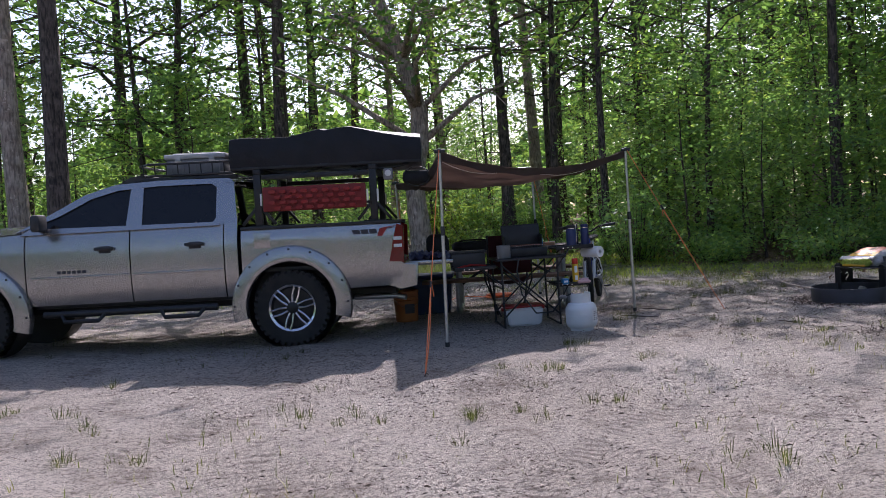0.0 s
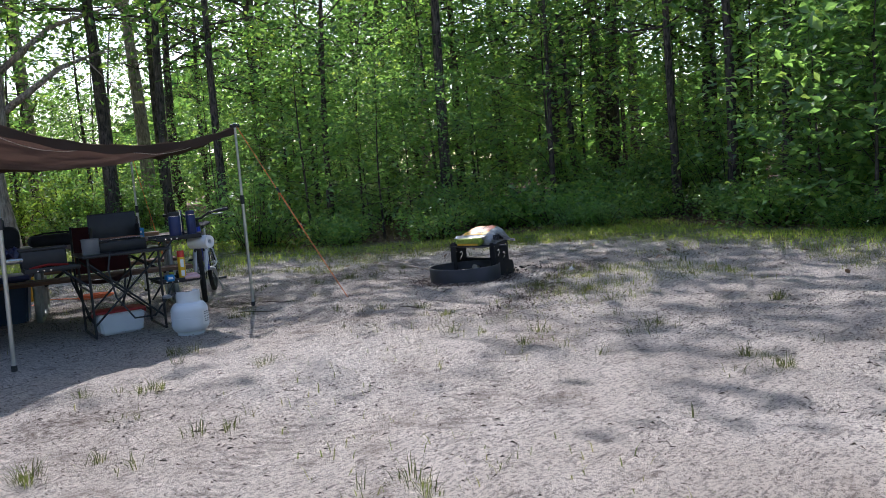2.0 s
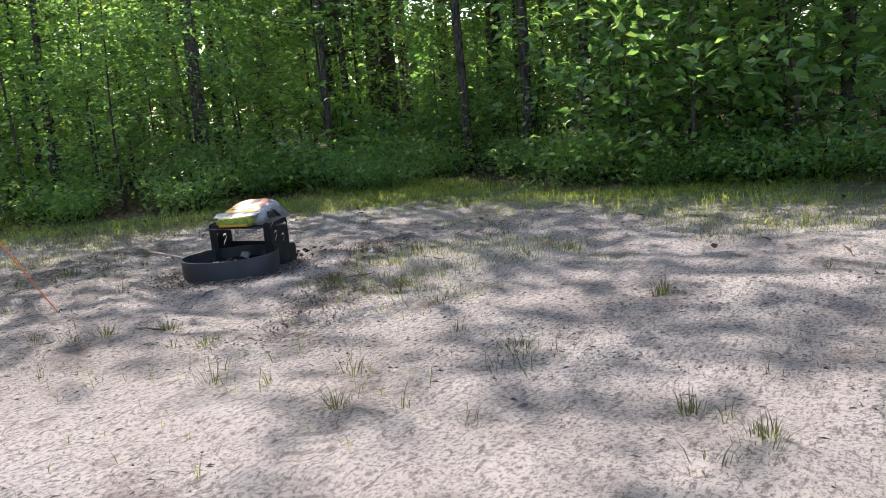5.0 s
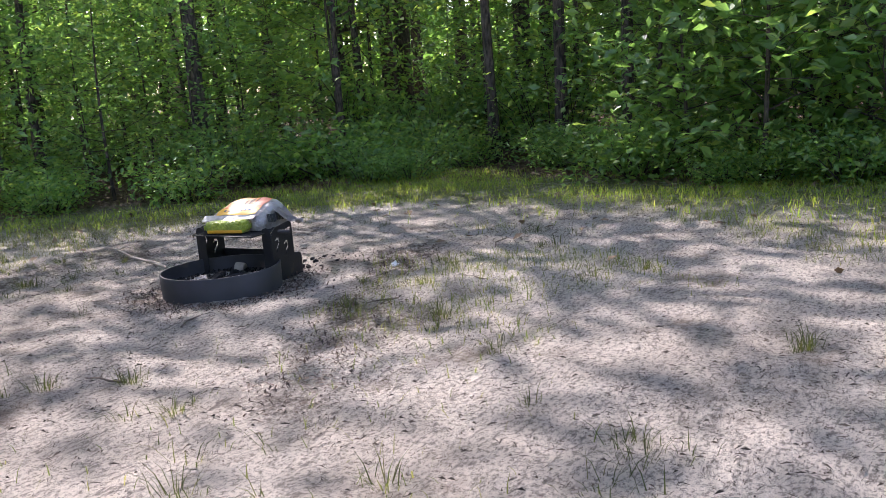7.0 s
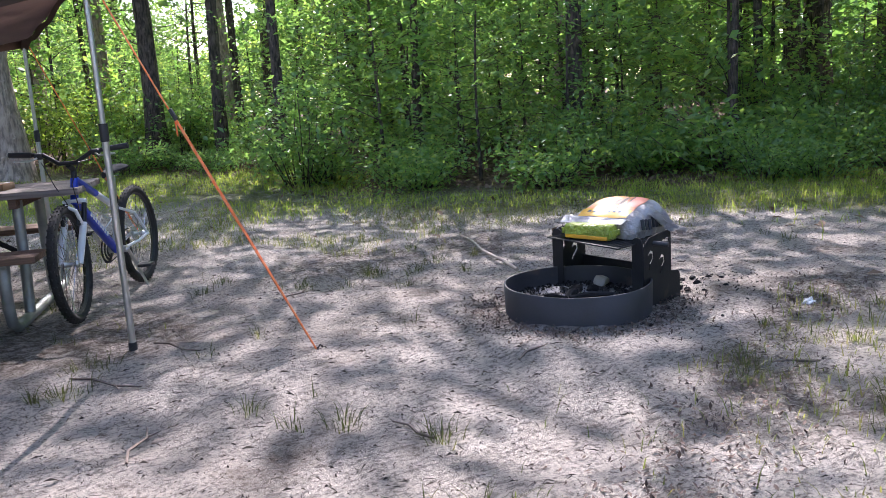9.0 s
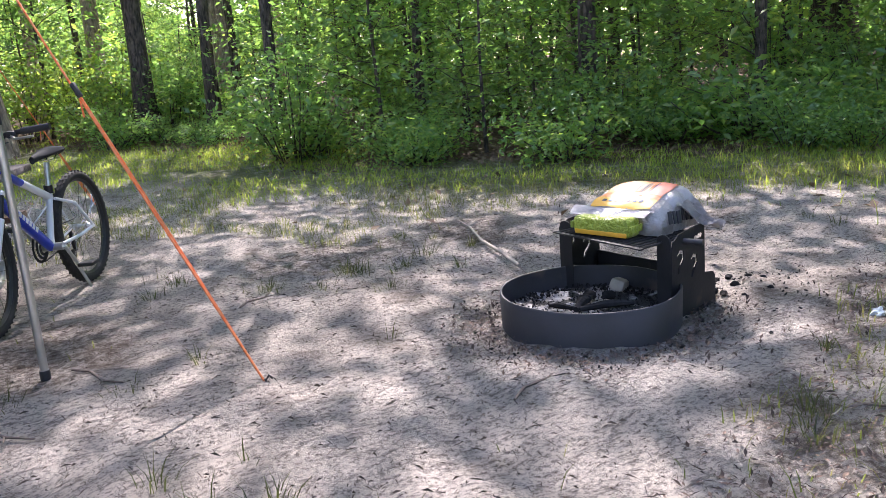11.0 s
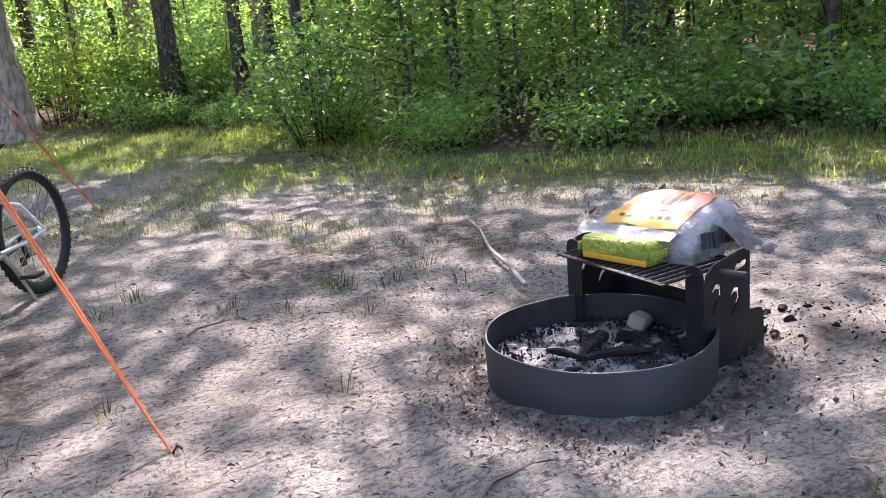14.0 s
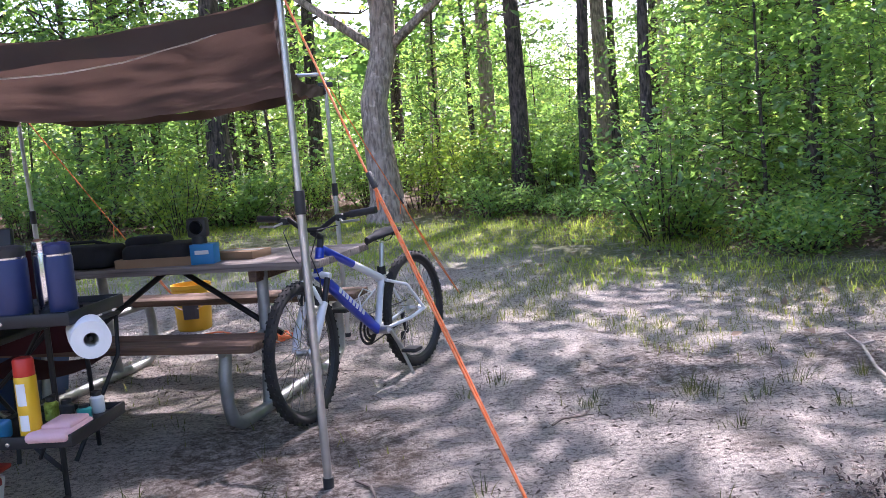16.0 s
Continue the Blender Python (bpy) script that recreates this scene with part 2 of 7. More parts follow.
M_GREYLID = mat("pale_grey_lid", (0.45, 0.44, 0.42), 0.6, 0, (0.33, 0.32, 0.30), 8, 0.6)
# orange dulled in colour for the shade under the picnic table
M_OCHRE = mat("shaded_orange_plastic", (0.42, 0.15, 0.045), 0.6, 0, (0.34, 0.11, 0.03), 7, 0.6)
M_ORANGE = mat("orange_cord", (0.85, 0.16, 0.03), 0.7, 0, (0.75, 0.30, 0.14), 60, 0.8)
M_WOOD = wood_mat("weathered_boards", (0.32, 0.265, 0.235), (0.20, 0.16, 0.14))
M_WOODB = wood_mat("brown_boards", (0.22, 0.13, 0.085), (0.14, 0.085, 0.06))
M_GALV = mat("galvanised_pipe", (0.42, 0.43, 0.42), 0.5, 0.7, (0.27, 0.28, 0.27), 12, 0.8, 0.1, 60, 0.002)
M_STEEL = mat("sooty_steel", (0.060, 0.057, 0.066), 0.6, 0.3, (0.045, 0.042, 0.044), 5, 0.9, 0.3, 60, 0.003, wear=(0.11, 0.085, 0.07), wear_scale=4, wear_at=0.63)
M_SOOT = mat("black_steel", (0.016, 0.016, 0.018), 0.6, 0.1, (0.028, 0.026, 0.026), 8, 0.8, 0.3, 60, 0.003, wear=(0.055, 0.042, 0.034), wear_scale=7, wear_at=0.64, spec=0.3)
M_ASH = mat("ash", (0.42, 0.395, 0.37), 0.95, 0, (0.22, 0.20, 0.185), 24, 1.0, 1.0, 60, 0.03, wear=(0.035, 0.032, 0.03), wear_scale=11, wear_at=0.48)
M_COAL = mat("charcoal", (0.012, 0.011, 0.011), 0.9, 0, (0.03, 0.028, 0.027), 20, 0.8, 0.6, 50, 0.01, island=0.5, spec=0.15)
M_WHITE = mat("white_enamel", (0.72, 0.73, 0.74), 0.4, 0, (0.55, 0.56, 0.57), 4, 0.5, wear=(0.35, 0.33, 0.30), wear_scale=6, wear_at=0.68)
M_LABEL = mat("dark_print", (0.05, 0.05, 0.06), 0.6)
M_NAVY = mat("navy_enamel", (0.022, 0.035, 0.115), 0.42, 0.1, (0.018, 0.028, 0.09), 20, 0.5)
M_BLUE = mat("blue_frame_paint", (0.010, 0.045, 0.50), 0.28, 0.1, (0.01, 0.026, 0.30), 14, 0.5, coat=0.6)
M_WPAINT = mat("white_frame_paint", (0.74, 0.75, 0.77), 0.3, 0, (0.62, 0.63, 0.64), 12, 0.5, coat=0.5)
M_CLOTHB = mat("black_fabric", (0.014, 0.014, 0.016), 0.9, 0, (0.025, 0.025, 0.028), 12, 0.7, 0.4, 80, 0.004)
M_MAROON = mat("maroon_fabric", (0.075, 0.012, 0.016), 0.8, 0, (0.06, 0.009, 0.01), 9, 0.6)
M_YELLOW = mat("yellow_plastic", (0.72, 0.40, 0.015), 0.5, 0, (0.6, 0.32, 0.012), 5, 0.5)
M_YELCAN = mat("yellow_can", (0.80, 0.47, 0.02), 0.3, 0.1, (0.7, 0.4, 0.02), 8, 0.4)
M_REDCAP = mat("red_cap", (0.60, 0.035, 0.018), 0.4, 0, (0.5, 0.03, 0.015), 8, 0.4)
M_PAPER = mat("white_paper", (0.80, 0.79, 0.77), 0.9, 0, (0.7, 0.69, 0.67), 10, 0.5, 0.3, 60, 0.003)
M_PINK = mat("pink_cloth", (0.75, 0.46, 0.46), 0.95, 0, (0.68, 0.40, 0.41), 14, 0.6, 0.5, 60, 0.006)
M_BIN = mat("blue_bin_plastic", (0.035, 0.07, 0.15), 0.5, 0, (0.028, 0.055, 0.12), 5, 0.5)
M_SKYBLUE = mat("bright_blue_card", (0.02, 0.22, 0.48), 0.5, 0, (0.02, 0.18, 0.42), 9, 0.5)
M_CARD = mat("cardboard", (0.34, 0.21, 0.12), 0.85, 0, (0.27, 0.165, 0.09), 9, 0.7)
M_BAG = mat("clear_white_plastic", (0.42, 0.40, 0.385), 0.32, 0, (0.23, 0.205, 0.19), 11, 1.0, 0.8, 20, 0.03, spec=0.5)
M_FILM = mat("pale_film", (0.56, 0.55, 0.555), 0.2, 0, (0.44, 0.43, 0.44), 9, 0.8, 0.6, 22, 0.02, spec=0.8)
M_BAGOR = mat("orange_print", (0.72, 0.22, 0.02), 0.5, 0, (0.74, 0.20, 0.05), 6, 0.9, 0.4, 18, 0.01)
M_BAGYEL = mat("yellow_print", (0.78, 0.40, 0.02), 0.5, 0, (0.8, 0.4, 0.04), 6, 0.9)
M_BAGRED = mat("salmon_print", (0.72, 0.17, 0.09), 0.5, 0, (0.75, 0.3, 0.2), 6, 0.9)
M_GREENP = mat("lime_foil", (0.42, 0.48, 0.06), 0.28, 0, (0.27, 0.33, 0.04), 14, 0.9, 1.0, 45, 0.025)
M_TEAL = mat("teal_plastic", (0.05, 0.36, 0.34), 0.4, 0, None, 9, 0.4)
M_BLANKET = mat("blue_print_cloth", (0.06, 0.07, 0.22), 0.9, 0, (0.28, 0.28, 0.36), 16, 1.0, 0.5, 20, 0.01)
M_STICK = mat("bare_wood", (0.40, 0.34, 0.27), 0.85, 0, (0.25, 0.2, 0.16), 12, 0.8, 0.5, 50, 0.005)


def tarp_mat():
    m = mat("brown_tarp", (0.14, 0.105, 0.088), 0.8, 0, (0.11, 0.082, 0.07), 3, 0.8, 0.25, 9, 0.02)
    n, l = m.node_tree.nodes, m.node_tree.links
    b, o = n["Principled BSDF"], n["Material Output"]
    t, mx = n.new("ShaderNodeBsdfTranslucent"), n.new("ShaderNodeMixShader")
    t.inputs[0].default_value = (0.17, 0.10, 0.075, 1)
    mx.inputs[0].default_value = 0.2
    l.new(b.outputs[0], mx.inputs[1])
    l.new(t.outputs[0], mx.inputs[2])
    l.new(mx.outputs[0], o.inputs[0])
    return m


M_TARP = tarp_mat()


# ---- mesh helpers ----
def bm_new():
    return bmesh.new()


def part(name, bm, material, parent=None, label="", smooth=True, m=None):
    """Links a bmesh as one mesh object, under parent if given."""
    me = bpy.data.meshes.new(name)
    bmesh.ops.recalc_face_normals(bm, faces=bm.faces)
    bm.to_mesh(me)
    bm.free()
    me.materials.append(material)
    if smooth:
        me.shade_smooth()
        me.set_sharp_from_angle(angle=radians(38))
    ob = new(name, me)
    ob.parent = parent
    if m is not None:
        ob.matrix_local = m
    if label:
        ob["label"] = label
    return ob


def share(ob, m):
    """Another object on ob's mesh under the same parent."""
    o = ob.copy()
    scene.collection.objects.link(o)
    o.matrix_local = m
    return o


def thing(name, m, label, category, group="", kind=""):
    ob = new(name)
    ob.matrix_world = m
    ob.empty_display_size = 0.1
    return tagged(ob, label, category, group, kind)


def box(bm, c, s, rot=None, bevel=0.0, seg=2):
    m = Matrix.Translation(c) @ (rot.to_4x4() if rot else Matrix()) @ Matrix.Diagonal((*s, 1))
    v = bmesh.ops.create_cube(bm, size=1.0, matrix=m)["verts"]
    if bevel:
        e = list({e for x in v for e in x.link_edges})
        bmesh.ops.bevel(bm, geom=e, offset=bevel, segments=seg, affect="EDGES", profile=0.5)
    return bm


def tube(bm, pts, r, n=8, cap=True):
    pts = [Vector(p) for p in pts]
    rs = r if isinstance(r, (list, tuple)) else [r] * len(pts)
    rings, up = [], None
    for i, p in enumerate(pts):
        d = (pts[min(i + 1, len(pts) - 1)] - pts[max(i - 1, 0)]).normalized()
        if up is None:
            up = d.orthogonal().normalized()
        up = (up - d * up.dot(d)).normalized()
        side = d.cross(up)
        rings.append([bm.verts.new(p + (up * math.cos(a) + side * math.sin(a)) * rs[i]) for a in (2 * math.pi * k / n for k in range(n))])
    for a, b in zip(rings, rings[1:]):
        for k in range(n):
            bm.faces.new((a[k], a[(k + 1) % n], b[(k + 1) % n], b[k]))
    if cap:
        bm.faces.new(rings[0][::-1])
        bm.faces.new(rings[-1])
    return bm


def lathe(bm, prof, n=24, m=None):
    """Turns (radius, height) pairs round z."""
    m = m or Matrix()
    rings = []
    for r, z in prof:
        if r < 1e-5:
            rings.append([bm.verts.new(m @ Vector((0, 0, z)))])
        else:
            rings.append([bm.verts.new(m @ Vector((r * math.cos(2 * math.pi * k / n), r * math.sin(2 * math.pi * k / n), z))) for k in range(n)])
    for a, b in zip(rings, rings[1:]):
        for k in range(n):
            q = [a[k % len(a)], a[(k + 1) % len(a)], b[(k + 1) % len(b)], b[k % len(b)]]
            u = []
            for v in q:
                if v not in u:
                    u.append(v)
            if len(u) > 2:
                bm.faces.new(u)
    return bm


def slab(bm, outline, y0, y1, bevel=0.0):
    """A plate whose outline lies in (x, z), from y0 to y1."""
    a = [bm.verts.new((x, y0, z)) for x, z in outline]
    b = [bm.verts.new((x, y1, z)) for x, z in outline]
    fs = [bm.faces.new(a), bm.faces.new(b[::-1])]
    n = len(outline)
    for k in range(n):
        bm.faces.new((a[k], b[k], b[(k + 1) % n], a[(k + 1) % n]))
    if bevel:
        es = [e for f in fs for e in f.edges]
        bmesh.ops.bevel(bm, geom=es, offset=bevel, segments=2, affect="EDGES")
    return bm


def arc(cx, cz, r, a0, a1, n):
    return [(cx + r * math.cos(radians(a0 + (a1 - a0) * k / n)), cz + r * math.sin(radians(a0 + (a1 - a0) * k / n))) for k in range(n + 1)]


RX90 = Matrix.Rotation(radians(90), 4, "X")
RY90 = Matrix.Rotation(radians(90), 4, "Y")


# ---- ground ----
EDGE = [(-30, 22), (-12, 21), (0, 20.5), (6.4, 20.0), (9.2, 16.0), (8.7, 13.6), (10.6, 11.6), (12.4, 9.6), (12.6, 7.0), (11.8, 3.0), (12.5, -3), (16, -12), (10, -22), (-25, -22)]


# wheel tracks in the sand, as lines driven
TRACKS = [[(0.1, 3.1), (0.25, 4.0), (0.42, 4.7), (0.55, 5.3), (0.62, 6.1), (0.5, 7.0)], [(-1.6, 5.5), (-1.0, 5.8), (-0.6, 6.6), (-0.5, 7.3)], [(-0.6, 4.8), (0.0, 5.2), (0.45, 5.75), (0.9, 6.6)],
          [(1.3, 3.1), (1.9, 3.7), (2.8, 4.3)], [(3.0, 3.4), (3.7, 3.9), (4.4, 4.3)]]


def edge_dist(px, py):
    """Signed distance to the clearing's edge: positive in the clearing."""
    px, py = np.asarray(px, float), np.asarray(py, float)
    d = np.full(px.shape, 1e9)
    inside = np.zeros(px.shape, bool)
    for (x0, y0), (x1, y1) in zip(EDGE, EDGE[1:] + EDGE[:1]):
        ex, ey = x1 - x0, y1 - y0
        t = np.clip(((px - x0) * ex + (py - y0) * ey) / (ex * ex + ey * ey), 0, 1)
        d = np.minimum(d, np.hypot(px - x0 - t * ex, py - y0 - t * ey))
        cr = ((y0 > py) != (y1 > py)) & (px < (x1 - x0) * (py - y0) / (y1 - y0 + 1e-9) + x0)
        inside ^= cr
    return np.where(inside, d, -d)


def smooth01(v):
    v = np.clip(v, 0, 1)
    return v * v * (3 - 2 * v)


def height(x, y):
    """The lie of the land: flat round the camp, a slight rise by the truck's nose and into the woods."""
    x, y = np.asarray(x, float), np.asarray(y, float)
    z = 0.07 * smooth01((0.2 - x) / 2.0) * smooth01((y - 7.5) / 1.5)
    z = z + 0.22 * smooth01((y - 13) / 8)
    z = z + 0.012 * np.sin(1.7 * x + 0.6 * y) * np.sin(1.3 * y - 0.4 * x)
    return z


def soft_noise(x, y, s, seed):
    rng = np.random.RandomState(seed)
    v = np.zeros(np.shape(x))
    for k in range(7):
        a, f, p = rng.uniform(0, 2 * math.pi), s * 1.55 ** k, rng.uniform(0, 6.28, 2)
        v = v + np.sin(f * (x * math.cos(a) + y * math.sin(a)) + p[0] + 1.5 * np.sin(f * 0.6 * (y * math.cos(a) - x * math.sin(a)) + p[1])) / 1.45 ** k
    return v


def build_ground():
    def axis(lo, hi, step, far):
        out, s = [], step
        fine = list(np.arange(lo, hi + 1e-6, step))
        a, v = [], lo
        while v > -far:
            s *= 1.35
            v -= s
            a.append(v)
        b, v, s = [], hi, step
        while v < far:
            s *= 1.35
            v += s
            b.append(v)
        return np.array(a[::-1] + fine + b)
    xs, ys = axis(-4, 15, 0.07, 900), axis(0, 16, 0.07, 900)
    X, Y = np.meshgrid(xs, ys)
    Z = height(X, Y)
    near = smooth01((30 - np.hypot(X - 5, Y - 7)) / 10)
    Z = Z + near * (0.007 * soft_noise(X, Y, 4.0, 3) + 0.005 * soft_noise(X, Y, 13.0, 4))
    nx, ny = len(xs), len(ys)
    idx = np.arange(nx * ny).reshape(ny, nx)
    faces = np.stack([idx[:-1, :-1], idx[:-1, 1:], idx[1:, 1:], idx[1:, :-1]], -1).reshape(-1, 4)
    me = bpy.data.meshes.new("ground")
    me.from_pydata(np.stack([X, Y, Z], -1).reshape(-1, 3).tolist(), [], faces.tolist())
    d = edge_dist(X, Y).ravel()
    wob = soft_noise(X, Y, 0.8, 9).ravel() * 0.35
    gr = smooth01((2.9 - d + wob) / 1.6) * 0.9
    far_left = smooth01((Y.ravel() - 13.5) / 3) * 0.85
    gr = np.maximum(gr, far_left)
    li = smooth01((0.5 - d + wob * 0.8) / 0.9)
    mat_d = np.full(d.shape, 9.0)
    run = [(8.3, 6.6), (7.3, 6.25), (6.4, 5.95), (5.4, 5.35)]
    xf, yf = X.ravel(), Y.ravel()
    for (x0, y0), (x1, y1) in zip(run, run[1:]):
        q = np.clip(((xf - x0) * (x1 - x0) + (yf - y0) * (y1 - y0)) / ((x1 - x0) ** 2 + (y1 - y0) ** 2), 0, 1)
        mat_d = np.minimum(mat_d, np.hypot(xf - x0 - q * (x1 - x0), yf - y0 - q * (y1 - y0)))
    for x0, y0, r0 in ((6.55, 5.85, 0.15), (6.95, 7.15, 0.35), (7.75, 9.3, 0.25), (6.7, 9.4, 0.3), (4.6, 8.6, 0.4), (2.1, 5.4, 0.2), (8.6, 8.2, 0.3)):
        mat_d = np.minimum(mat_d, np.hypot(xf - x0, yf - y0) - r0)
    nm_ = 0.85 * smooth01((0.30 + 0.12 * soft_noise(X, Y, 3.0, 41).ravel() - mat_d) / 0.30)
    t_run, t_in = np.zeros(d.shape), np.zeros(d.shape)
    for way in TRACKS:
        best, s0 = np.full(d.shape, 9.0), 0.0
        for (x0, y0), (x1, y1) in zip(way, way[1:]):
            L = math.hypot(x1 - x0, y1 - y0)
            q = np.clip(((xf - x0) * (x1 - x0) + (yf - y0) * (y1 - y0)) / L ** 2, 0, 1)
            e = np.hypot(xf - x0 - q * (x1 - x0), yf - y0 - q * (y1 - y0))
            t_run = np.where((e < best) & (e < 0.3), s0 + q * L, t_run)
            best = np.minimum(best, e)
            s0 += L
        t_in = np.maximum(t_in, smooth01((0.15 - best) / 0.07))
    me.vertices.foreach_set("co", np.stack([X.ravel(), Y.ravel(), Z.ravel() - 0.008 * t_in], -1).ravel())
    for nm, v in (("grass_cover", gr), ("litter_cover", li), ("needle_mat", nm_), ("track_run", t_run), ("track_in", t_in)):
        me.attributes.new(nm, "FLOAT", "POINT").data.foreach_set("value", v.astype(np.float32))
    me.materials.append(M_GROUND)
    me.shade_smooth()
    return tagged(new("ground", me), "pale sandy campsite ground with dry needles and wheel marks", "ground", kind="structure")


build_ground()


def gz(x, y):
    return float(height(x, y))


# ---- leaves and trees ----
def leaf_mesh(name, centres, normals_up, length, width, material, rng):
    """Many small folded leaves, one island each."""
    c = np.asarray(centres)
    n = len(c)
    a = rng.normal(size=(n, 3))
    a[:, 2] *= 0.5
    a /= np.linalg.norm(a, axis=1)[:, None]
    u = rng.normal(size=(n, 3)) * (1 - normals_up) + np.array([0, 0, 1.0]) * normals_up * 1.5
    s = np.cross(a, u)
    s /= np.linalg.norm(s, axis=1)[:, None] + 1e-9
    up = np.cross(s, a)
    k = rng.uniform(0.65, 1.3, (n, 1))
    L, W = length * k, width * k
    v = np.stack([c - a * L * 0.5, c + s * W * 0.5 + up * W * 0.18, c + a * L * 0.5, c - s * W * 0.5 + up * W * 0.18], 1).reshape(-1, 3)
    f = np.arange(4 * n).reshape(n, 4)
    me = bpy.data.meshes.new(name)
    me.from_pydata(v.tolist(), [], f.tolist())
    me.materials.append(material)
    return me


def spray(rng, centres, per, spread, flat):
    c = np.repeat(np.asarray(centres), per, 0)
    return c + rng.normal(size=c.shape) * np.array([spread, spread, spread * flat])


def limb_mesh(name, paths, material, n=6):
    bm = bm_new()
    for pts, rs in paths:
        tube(bm, pts, rs, n)
    me = bpy.data.meshes.new(name)
    bm.to_mesh(me)
    bm.free()
    me.materials.append(material)
    me.shade_smooth()
    return me


def grow_tree(seed, h, r, crown_lo, crown_r, limbs, per, leaf, bark, leaves, lean=0.3, fork=0.0, spread=0.45, n=8, twigs=4):
    """Trunk, limbs and crown meshes of one tree standing at the origin."""
    rng = np.random.RandomState(seed)
    steps = 9
    lx, ly = rng.uniform(-lean, lean, 2)
    ph = rng.uniform(0, 6.28, 2)
    def at(t):
        return Vector((lx * t * t + 0.02 * h * t * math.sin(4 * t + ph[0]), ly * t * t + 0.02 * h * t * math.sin(4 * t + ph[1]), h * t))
    trunk_p = [at(k / steps) for k in range(steps + 1)]
    trunk_r = [r * (1.35 if k == 0 else 1.0) * (1 - 0.85 * k / steps) + 0.004 for k in range(steps + 1)]
    trunk_p[0].z = -0.15
    trunk = limb_mesh("trunk", [(trunk_p, trunk_r)], bark, n)
    paths, tips = [], []
    for i in range(limbs):
        t = crown_lo + (1 - crown_lo) * ((i + rng.uniform(0, 0.8)) / limbs) ** 0.9
        t = min(t, 0.98)
        a = i * 2.4 + rng.uniform(-0.5, 0.5)
        reach = crown_r * (0.45 + 0.75 * math.sin(math.pi * min(1, (t - crown_lo) / (1 - crown_lo) * 0.8 + 0.18))) * rng.uniform(0.6, 1.15)
        p0 = at(t)
        d = Vector((math.cos(a), math.sin(a), rng.uniform(0.1, 0.55)))
        pts = [p0]
        for q in (0.35, 0.7, 1.0):
            pts.append(p0 + d * reach * q + Vector((rng.normal() * 0.06, rng.normal() * 0.06, -0.12 * q * q + rng.normal() * 0.05)) * reach)
        r0 = max(0.006, r * (1 - 0.85 * t) * 0.5)
        paths.append((pts, [r0, r0 * 0.7, r0 * 0.45, r0 * 0.2]))
        for q in pts[1:]:
            tips.append(q)
        for w in range(twigs):
            b0 = pts[rng.randint(1, 4)]
            e = b0 + Vector((rng.normal(), rng.normal(), rng.normal() * 0.5 + 0.1)) * reach * 0.32
            paths.append(([b0, (b0 + e) / 2 + Vector((0, 0, 0.04)), e], [r0 * 0.35, r0 * 0.25, r0 * 0.12]))
            tips.append(e)
    limbm = limb_mesh("branching", paths, bark, 4 if r > 0.05 else 3)
    c = spray(rng, [tuple(p) for p in tips], per, spread, 0.45)
    crown = leaf_mesh("crown", c, 0.55, leaf, leaf * 0.55, leaves, rng)
    return trunk, limbm, crown


def stand(kind, meshes, x, y, rz, s, label, category, group, z=0.0, sink=0.0):
    """One tree or shrub as a thing with its parts."""
    ob = new(kind)
    ob.matrix_world = Matrix.Translation((x, y, gz(x, y) - sink)) @ Matrix.Rotation(rz, 4, "Z") @ Matrix.Diagonal((s, s, s, 1))
    tagged(ob, label, category, group)
    for nm, me in zip(("trunk", "branching", "crown"), meshes):
        o = new(nm, me)
        o.parent = ob
    return ob


TALL = [grow_tree(10 + k, 15.0, 0.23, 0.42, 3.3, 24, 8, 0.25, M_PINE if k % 2 else M_OAK, M_LEAF, 0.8, spread=0.36) for k in range(4)]
THICK = [grow_tree(90 + k, 14.0, 0.21, 0.26, 3.4, 30, 11, 0.27, M_PINE, M_LEAF, 0.8, spread=0.42) for k in range(2)]
SPREAD = [grow_tree(110 + k, 13.0, 0.125, 0.40, 3.5, 28, 9, 0.25, M_PINE, M_LEAF, 0.5, spread=0.4) for k in range(3)]
POLE = [grow_tree(30 + k, 10.5, 0.10, 0.34, 1.9, 20, 6, 0.18, M_PINE, M_LEAF, 0.6, spread=0.3) for k in range(4)]
SAPL = [grow_tree(50 + k, 4.8, 0.032, 0.10, 1.35, 22, 10, 0.14, M_PINE, M_LEAF2, 0.35, spread=0.22, n=6) for k in range(5)]
BROAD = [grow_tree(60 + k, 3.8, 0.034, 0.10, 1.5, 22, 7, 0.21, M_PINE, M_LEAF2, 0.4, spread=0.22, n=6) for k in range(3)]


